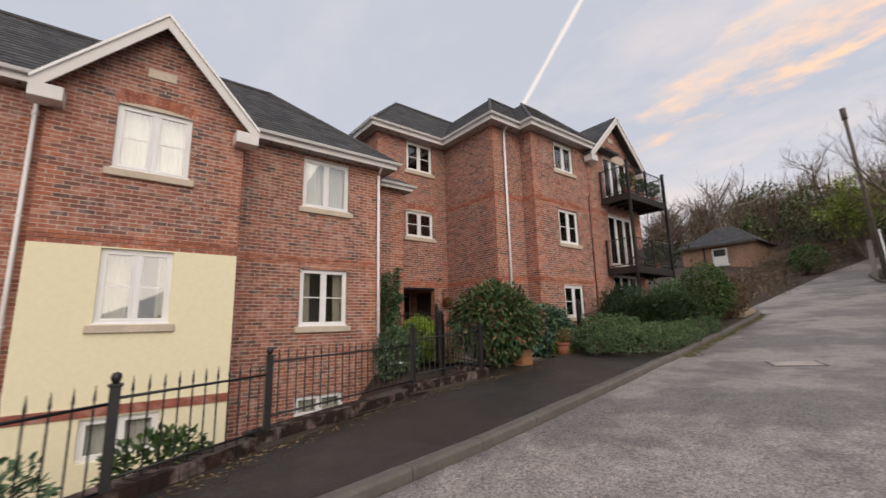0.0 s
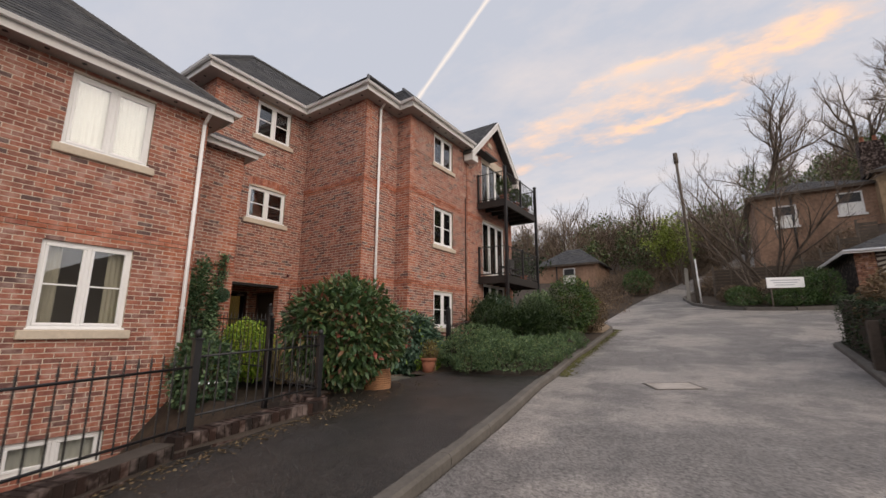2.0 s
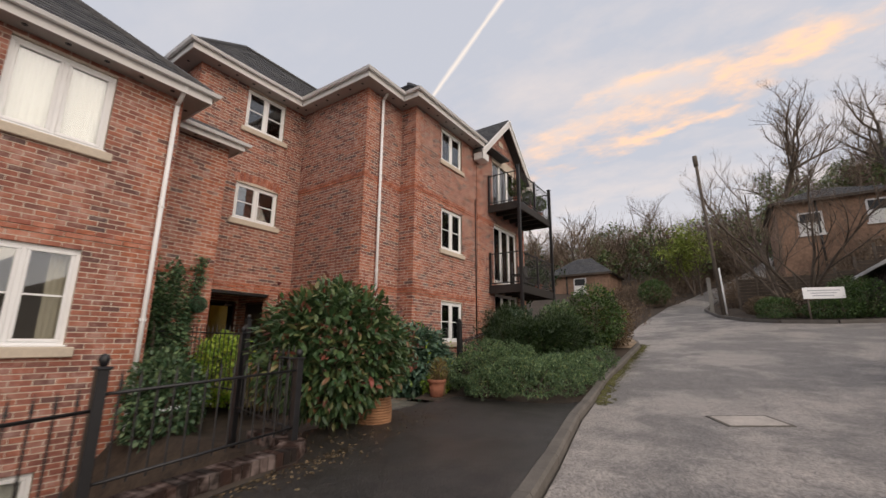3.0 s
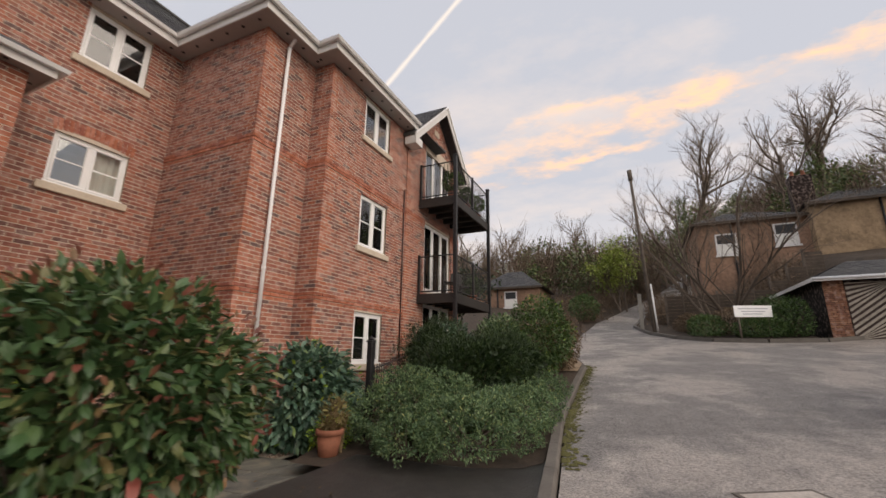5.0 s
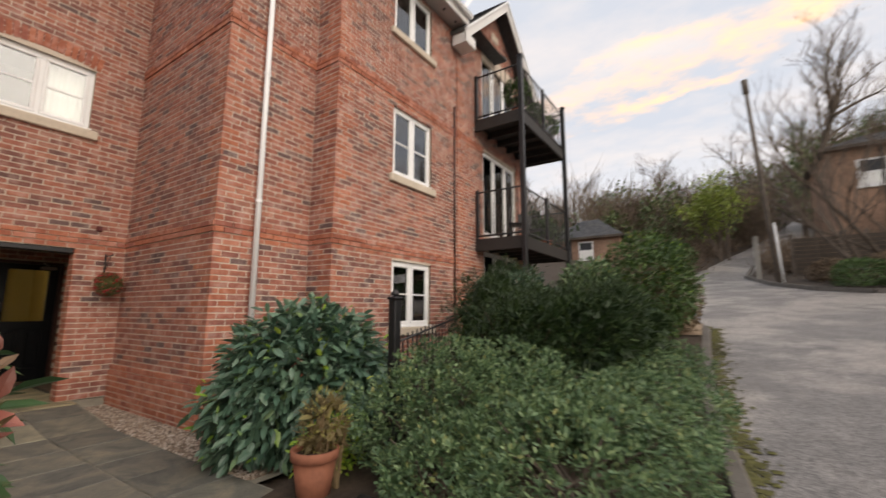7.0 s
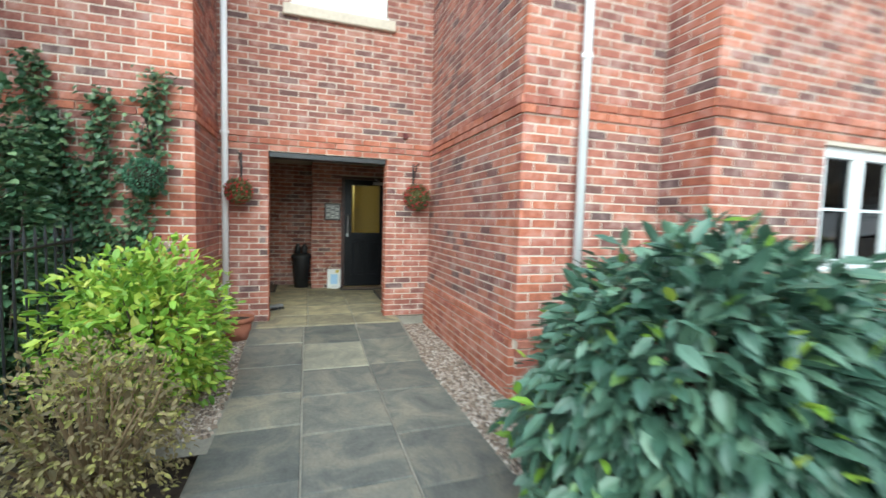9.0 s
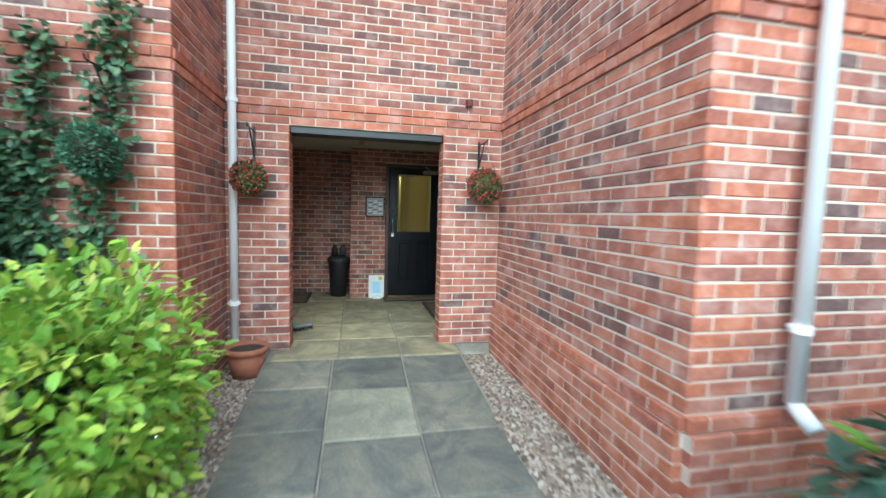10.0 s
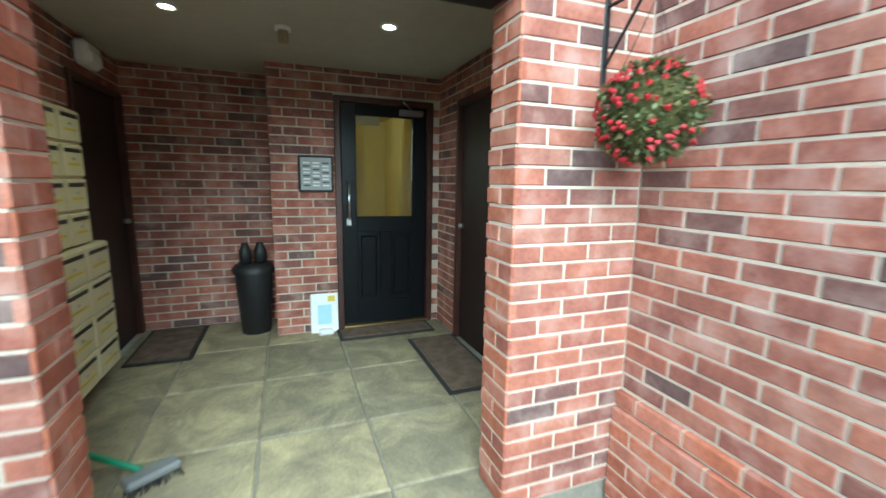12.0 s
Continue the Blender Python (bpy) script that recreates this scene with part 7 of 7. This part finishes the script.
# ---- trees ----
def tree(name, x, y, height, label, seed, spread=0.5, levels=4, kids=4, trunk=0.2, ivy=0, twigs=True, material=None, leaves=None, start=0.3, split=1, thin=0.62):
    rr = random.Random(seed)
    z = land(x, y)
    t = empty(name, x, y, z, 0, label, "tree")
    wood, fine = ([], []), ([], [])
    tips = []

    def limb(p, d, L, r, lev):
        vs, fs = wood if lev < 3 else fine
        n = 5 if lev == 0 else (4 if lev == 1 else 3)
        k = 6 if lev < 2 else 4
        rings = []
        q, dirn = p.copy(), d.copy()
        pts = [q.copy()]
        for i in range(k):
            dirn = (dirn + Vector((rr.gauss(0, 0.11), rr.gauss(0, 0.11), rr.gauss(0.03, 0.09)))).normalized()
            q = q + dirn * (L / k)
            pts.append(q.copy())
        sides = 7 if lev == 0 else (5 if lev == 1 else 3)
        b0 = len(vs)
        for i, c in enumerate(pts):
            ax = (pts[min(i + 1, k)] - pts[max(i - 1, 0)]).normalized()
            u = ax.orthogonal().normalized()
            w = ax.cross(u)
            rad = r * (1 - 0.72 * i / k)
            for s in range(sides):
                a = 2 * math.pi * s / sides
                vs.append(c + (u * math.cos(a) + w * math.sin(a)) * rad)
        for i in range(k):
            for s in range(sides):
                fs.append((b0 + i * sides + s, b0 + i * sides + (s + 1) % sides, b0 + (i + 1) * sides + (s + 1) % sides, b0 + (i + 1) * sides + s))
        if lev >= levels:
            tips.append(pts[-1])
            return
        m = kids + (2 if lev == 0 else 0)
        for j in range(m):
            f = start + (1 - start) * (j + rr.random()) / m if lev == 0 else 0.25 + 0.75 * (j + rr.random()) / m
            i = min(k - 1, int(f * k))
            base = pts[i].lerp(pts[i + 1], f * k - i)
            out = Vector((rr.gauss(0, 1), rr.gauss(0, 1), rr.gauss(0.25, 0.4))).normalized()
            nd = (dirn * (1 - spread) + out * spread + Vector((0, 0, 0.12))).normalized()
            limb(base, nd, L * thin * rr.uniform(0.75, 1.1) * (1 - 0.25 * f), r * 0.5 * (1.1 - 0.5 * f), lev + 1)

    for s in range(split):
        d0 = Vector((rr.gauss(0, 0.08 + 0.25 * (split > 1)), rr.gauss(0, 0.08 + 0.25 * (split > 1)), 1)).normalized()
        limb(Vector((rr.uniform(-0.1, 0.1) * split, rr.uniform(-0.1, 0.1) * split, -0.3)), d0, height * 0.62, trunk / math.sqrt(split), 0)
    obj("trunk", wood[0], wood[1], M_BARK, t)
    if fine[0]:
        obj("crown", fine[0], fine[1], material or M_TWIG, t)
    if ivy:
        pts = []
        for i in range(ivy):
            h = rr.uniform(0.05, 0.75) * height * 0.62
            a = rr.uniform(0, 6.28)
            w = abs(rr.gauss(0.1, 0.35)) + 0.35 * (0.5 + 0.5 * noise.noise(Vector((h * 0.7, seed, a))))
            pts.append(((w * math.cos(a), w * math.sin(a), h), (math.cos(a), math.sin(a), 0.1)))
        vs, fs = leaf_cloud(rr, pts, 0.13, 0.8, 0.2, 0.5)
        obj("ivy", vs, fs, L_WOOD, t)
    if leaves:
        m, n, s = leaves
        pts = []
        for i in range(n):
            c = rr.choice(tips)
            pts.append((c + Vector((rr.gauss(0, 0.25), rr.gauss(0, 0.25), rr.gauss(0, 0.25))), (0, 0, 0.3)))
        vs, fs = leaf_cloud(rr, pts, s, 0.45, 0.1, 0.9)
        obj("foliage", vs, fs, m, t)
    return t


tree("bare_tree", 19.1, -12.3, 10.4, "spreading leafless tree on the planted island", 3, 0.46, 4, 5, 0.2, split=5, start=0.2, thin=0.56)
tree("ivy_tree", 42.0, -13.9, 19.0, "tall leafless tree clad in ivy behind a house", 5, 0.5, 4, 6, 0.42, ivy=3000, start=0.35)
tree("ivy_tree", 41.0, -24.6, 17.0, "leafless ivy-clad tree above the slate roofs", 6, 0.5, 4, 6, 0.4, ivy=2600, start=0.35)
tree("bare_tree", 33.5, -20.5, 12.0, "leafless tree with fine branches behind houses", 7, 0.5, 4, 5, 0.3, ivy=700)
tree("bare_tree", 26.0, -31.5, 15.0, "leafless tree with fine branches above a roof", 8, 0.55, 4, 5, 0.34)
tree("bare_tree", 22.5, -22.0, 10.0, "leafless tree with fine branches beyond the garage", 9, 0.55, 4, 5, 0.26)
tree("spring_tree", 29.5, -8.0, 6.2, "small tree with fresh yellow-green leaves beside the lane", 12, 0.55, 3, 5, 0.14, leaves=(L_WILLOW, 2600, 0.24), split=3, start=0.15)
tree("conifer", 11.5, -0.6, 6.5, "dark evergreen tree beyond the end of the flats", 13, 0.6, 3, 6, 0.15, leaves=(L_YEW, 5000, 0.2), start=0.1)
for i, (tx, ty, th) in enumerate(((40, -4, 9), (46, -11, 12), (44, 5, 10), (52, -2, 13), (36, 7, 9), (55, -18, 14), (48, -24, 13), (60, 8, 12), (33, -12.5, 8), (43, -32, 14))):
    tree("bare_tree", tx, ty, th, "bare winter tree on the wooded hillside", 20 + i, 0.55, 3 if i > 5 else 4, 5, 0.2, ivy=500 if i % 3 == 0 else 0)

# joined woods on the hill
rr = random.Random(77)
vs, fs, wv, wf, bv, bf = [], [], [], [], [], []
for i in range(300):
    a = rr.uniform(-1.15, 0.42)
    d = rr.uniform(36, 105)
    tx, ty = -4 + d * math.cos(a), -9 + d * math.sin(a)
    tz, th = land(min(140, tx), ty), rr.uniform(4.5, 8.5)
    green = rr.random() < 0.34
    pts = []
    for k in range(620 if green else 330):
        v = Vector((rr.gauss(0, 1), rr.gauss(0, 1), rr.gauss(0, 1))).normalized() * rr.uniform(0.5, 1)
        pts.append(((tx + v.x * th * 0.3, ty + v.y * th * 0.3, tz + th * 0.42 + v.z * th * 0.36), v))
    a_, b_ = leaf_cloud(rr, pts, 0.3 if green else 0.34, 0.6 if green else 0.12, 0.1 if green else -0.4, 0.7)
    tv, tf = (vs, fs) if green else (bv, bf)
    o = len(tv)
    tv += a_
    tf += [tuple(o + q for q in f) for f in b_]
    for k in range(110 if not green else 20):
        b0 = len(wv)
        base = Vector((tx + rr.gauss(0, 0.5), ty + rr.gauss(0, 0.5), tz + rr.uniform(0, th * 0.55)))
        tip = base + Vector((rr.gauss(0, 0.22) * th, rr.gauss(0, 0.22) * th, rr.uniform(0.25, 0.5) * th))
        w = 0.022 + 0.03 * rr.random()
        s = Vector((rr.gauss(0, 1), rr.gauss(0, 1), 0)).normalized() * w
        s2 = Vector((-s.y, s.x, 0))
        wv += [base - s, base + s, base + s2, tip]
        wf += [(b0, b0 + 1, b0 + 3), (b0 + 1, b0 + 2, b0 + 3), (b0 + 2, b0, b0 + 3)]
tagged(obj("hill_evergreens", vs, fs, L_WOOD), "dark evergreen trees scattered over the wooded hill", "woods", kind="stuff")
tagged(obj("hill_thicket", bv, bf, L_SCRUB), "dense brown winter thicket covering the hillside", "woods", kind="stuff")
tagged(obj("hill_woods", wv, wf, M_TWIG), "bare brown winter woods covering the hillside", "woods", kind="stuff")
# scrub and brambles along the lane's banks
vs, fs, wv, wf = [], [], [], []
for i in range(420):
    side = rr.random()
    if side < 0.45:
        tx = rr.uniform(12, 46)
        ty = kerb_y(tx) + rr.uniform(0.5, 7.0)
        if tx < 34.5 and ty > -2.8 - 0.0 * tx:
            continue
        th = rr.uniform(0.5, 1.1) + 0.03 * (tx - 12)
    elif side < 0.8:
        tx = rr.uniform(21.5, 27)
        ty = rr.uniform(-17, -10.0)
        th = rr.uniform(0.8, 1.7)
    else:
        tx = rr.uniform(27.5, 48)
        ty = ROAD_R(tx) - rr.uniform(0.8, 5)
        th = rr.uniform(1.0, 2.6)
        if ty < -11.6 and tx < 34:
            continue
    tz = land(tx, ty)
    pts = []
    for k in range(60):
        v = Vector((rr.gauss(0, 1), rr.gauss(0, 1), abs(rr.gauss(0, 1)))).normalized() * rr.uniform(0.5, 1)
        pts.append(((tx + v.x * 0.9, ty + v.y * 0.9, tz + v.z * th), v))
    a_, b_ = leaf_cloud(rr, pts, 0.16, 0.5, 0.0, 0.9)
    o = len(vs)
    vs += a_
    fs += [tuple(o + q for q in f) for f in b_]
    for k in range(34):
        b0 = len(wv)
        base = Vector((tx + rr.gauss(0, 0.4), ty + rr.gauss(0, 0.4), tz))
        tip = base + Vector((rr.gauss(0, 0.35) * th, rr.gauss(0, 0.35) * th, rr.uniform(0.6, 1.35) * th))
        s = Vector((rr.gauss(0, 1), rr.gauss(0, 1), 0)).normalized() * 0.014
        s2 = Vector((-s.y, s.x, 0))
        wv += [base - s, base + s, base + s2, tip]
        wf += [(b0, b0 + 1, b0 + 3), (b0 + 1, b0 + 2, b0 + 3), (b0 + 2, b0, b0 + 3)]
tagged(obj("bank_scrub", vs, fs, L_SCRUB), "brown winter brambles and scrub on the banks", "scrub", kind="stuff")
tagged(obj("bank_stems", wv, wf, M_TWIG), "bare brown stems standing on the banks", "scrub", kind="stuff")

# island planting
for i, (hx, hy, rx_, ry_, hh, m) in enumerate(((16.2, -11.3, 1.2, 0.8, 0.9, L_HEDGE), (15.6, -13.0, 0.8, 1.0, 0.75, L_HEDGE), (16.9, -12.4, 1.3, 1.0, 1.1, L_SCRUB), (15.7, -14.0, 0.7, 0.75, 1.55, L_HEDGE), (18.2, -10.9, 0.9, 0.7, 0.8, L_SCRUB), (16.9, -13.7, 1.0, 0.8, 1.6, L_HEDGE))):
    g0 = land(hx, hy) + 0.09
    shrub("island_shrub", (hx, hy, g0 + hh * 0.4), (rx_, ry_, hh * 0.6), 2600, 0.075, m, "mounded shrub on the planted island by the kerb", "shrub", 130 + i, 0.5, 0.7, 0.1, 10, group="shrubs on the island")
shrub("lane_shrub", (25.0, -5.6, land(25, -5.6) + 0.9), (1.2, 1.0, 1.0), 2600, 0.12, L_HEDGE, "rounded green shrub beside the climbing lane", "shrub", 141, 0.5, 0.7, 0.1, 8)


def hedge(name, x0, x1, y0, y1, h, n, material, label, seed):
    """A clipped box hedge: leaves on a rounded block."""
    rr = random.Random(seed)
    g = empty(name, x0, y0, land((x0 + x1) / 2, y0) + 0.08, 0, label, "hedge")
    gz = land((x0 + x1) / 2, y0) + 0.08
    pts = []
    for i in range(n):
        u, v, w = rr.random(), rr.random(), rr.random()
        px, py, pz = u * (x1 - x0), v * (y1 - y0), w * h
        f = rr.choice("xxyyzz")
        nn = (0, 0, 1)
        if f == "x":
            px, nn = (0.0, (-1, 0, 0.2)) if rr.random() < 0.6 else ((x1 - x0), (1, 0, 0.2))
        elif f == "y":
            py, nn = (0.0, (0, -1, 0.2)) if rr.random() < 0.4 else ((y1 - y0), (0, 1, 0.2))
        else:
            pz = h
        k = 0.08 * noise.noise(Vector((px * 2 + seed, py * 2, pz * 2)))
        pts.append(((px + nn[0] * (k - abs(rr.gauss(0, 0.04))), py + nn[1] * (k - abs(rr.gauss(0, 0.04))), pz + nn[2] * (k - abs(rr.gauss(0, 0.04))) + land(x0 + px, y0 + py) + 0.08 - gz), nn))
    vs, fs = leaf_cloud(rr, pts, 0.05, 0.55, 0.0, 0.8)
    obj("foliage", vs, fs, material, g)
    bm = bmesh.new()
    for v in add_box(bm, 0.1, x1 - x0 - 0.1, 0.08, y1 - y0 - 0.08, -0.05, h - 0.09):
        v.co.z += land(x0 + v.co.x, y0 + v.co.y) + 0.08 - gz
    part("hedge_core", bm, M_SOIL, g)


hedge("clipped_hedge", 1.3, 5.5, -13.45, -12.55, 1.05, 9000, L_YEW, "clipped dark green hedge behind a kerb", 201)
shrub("hydrangea", (3.6, -13.3, 1.35), (1.3, 0.7, 0.75), 4600, 0.07, L_BROWN, "brown faded shrub with dry heads behind the hedge", "shrub", 202, 0.6, 0.8, 0.0, 40, stem_mat=M_PALETWIG)
bl = empty("bollard", 2.2, -12.42, land(2.2, -12.42) + 0.02, 0, "dark square timber bollard at the hedge's end", "bollard")
box("shaft", -0.07, 0.07, -0.07, 0.07, -0.1, 0.85, M_FENCE, bl, bevel=0.015)


# ---- parked car ----
def car(x, y, z, rz, label):
    """A tall hatchback; its front points along its own +y."""
    c = empty("car", x, y, z, rz, label, "car")
    prof_ = [(-2.1, 0.35), (-2.12, 0.75), (-2.02, 1.02), (-1.75, 1.5), (-1.4, 1.6), (0.1, 1.58), (0.95, 1.06), (1.3, 1.0), (1.85, 0.9), (2.08, 0.72), (2.14, 0.5), (2.08, 0.26), (-2.0, 0.26)]
    bm = bmesh.new()
    rings = []
    for sx, k in ((-0.88, 0.0), (-0.80, 1.0), (0.80, 1.0), (0.88, 0.0)):
        rings.append([bm.verts.new((sx if zz < 1.05 else sx * 0.84, yy * (0.985 if k == 0 else 1.0), zz - (0.04 if k == 0 and zz > 0.8 else 0))) for yy, zz in prof_])
    n = len(prof_)
    for a, b in zip(rings, rings[1:]):
        for i in range(n):
            bm.faces.new((a[i], a[(i + 1) % n], b[(i + 1) % n], b[i]))
    bm.faces.new(rings[0][::-1])
    bm.faces.new(rings[-1])
    es = [e for e in bm.edges]
    bmesh.ops.bevel(bm, geom=es, offset=0.035, segments=2, affect="EDGES")
    bmesh.ops.recalc_face_normals(bm, faces=bm.faces)
    body = part("body", bm, M_CARRED, c, smooth=True)
    M_CG = plain("car_glass", (0.02, 0.022, 0.025), 0.06, grain=0.05)
    obj("windscreen", [(-0.64, 0.22, 1.54), (0.64, 0.22, 1.54), (0.72, 0.93, 1.11), (-0.72, 0.93, 1.11)], [(0, 1, 2, 3)], M_CG, c).location = (0, 0.02, 0.02)
    for s in (-1, 1):
        obj("side_window", [(s * 0.79, -1.5, 1.1), (s * 0.79, 0.75, 1.1), (s * 0.70, 0.1, 1.5), (s * 0.70, -1.35, 1.5)], [(0, 1, 2, 3)], M_CG, c).location = (s * 0.03, 0, 0)
        hl_ = box("headlamp", s * 0.64 - 0.17, s * 0.64 + 0.17, 1.93, 2.09, 0.66, 0.84, M_HLAMP, c, "clear headlamp", bevel=0.05)
        box("fog_lamp", s * 0.62 - 0.1, s * 0.62 + 0.1, 2.08, 2.135, 0.36, 0.44, M_HLAMP, c, bevel=0.015)
        mr = box("wing_mirror", s * 0.95 - 0.1, s * 0.95 + 0.1, 0.62, 0.76, 1.02, 1.16, M_CARRED, c, bevel=0.03)
        for yy in (-1.3, 1.32):
            w = empty("wheel")
            w.parent = c
            w.location = (s * 0.80, yy, 0.32)
            bm = bmesh.new()
            add_rod(bm, (-0.1, 0, 0), (0.1, 0, 0), 0.32, n=28)
            bmesh.ops.bevel(bm, geom=[e for e in bm.edges if len(e.link_faces) == 2 and any(len(f.verts) > 8 for f in e.link_faces)], offset=0.03, segments=2, affect="EDGES")
            part("tyre", bm, M_RUBBER, w, smooth=True)
            bm = bmesh.new()
            add_rod(bm, (s * 0.095, 0, 0), (s * 0.115, 0, 0), 0.2, n=20)
            for k in range(5):
                t = k * 1.2566
                add_rod(bm, (s * 0.12, 0, 0), (s * 0.118, 0.18 * math.cos(t), 0.18 * math.sin(t)), 0.025, n=5)
            part("rim", bm, M_STEEL, w)
    bm = bmesh.new()
    for k in range(4):
        add_box(bm, -0.42, 0.42, 2.06, 2.12, 0.60 + k * 0.055, 0.63 + k * 0.055, 0.005)
    part("grille", bm, M_STEEL, c)
    box("lower_grille", -0.5, 0.5, 2.09, 2.14, 0.3, 0.42, M_BLACKPL, c, bevel=0.01)
    box("number_plate", -0.26, 0.26, 2.125, 2.15, 0.46, 0.56, M_WHITEP, c, bevel=0.004)
    for k in range(7):
        if k != 4:
            box("plate_mark", -0.21 + k * 0.062, -0.175 + k * 0.062, 2.149, 2.153, 0.48, 0.54, M_INK, c)
    return c


car(4.25, -15.0, land(3.3, -14.8) - 0.02, 74, "dark red hatchback parked facing the lane")
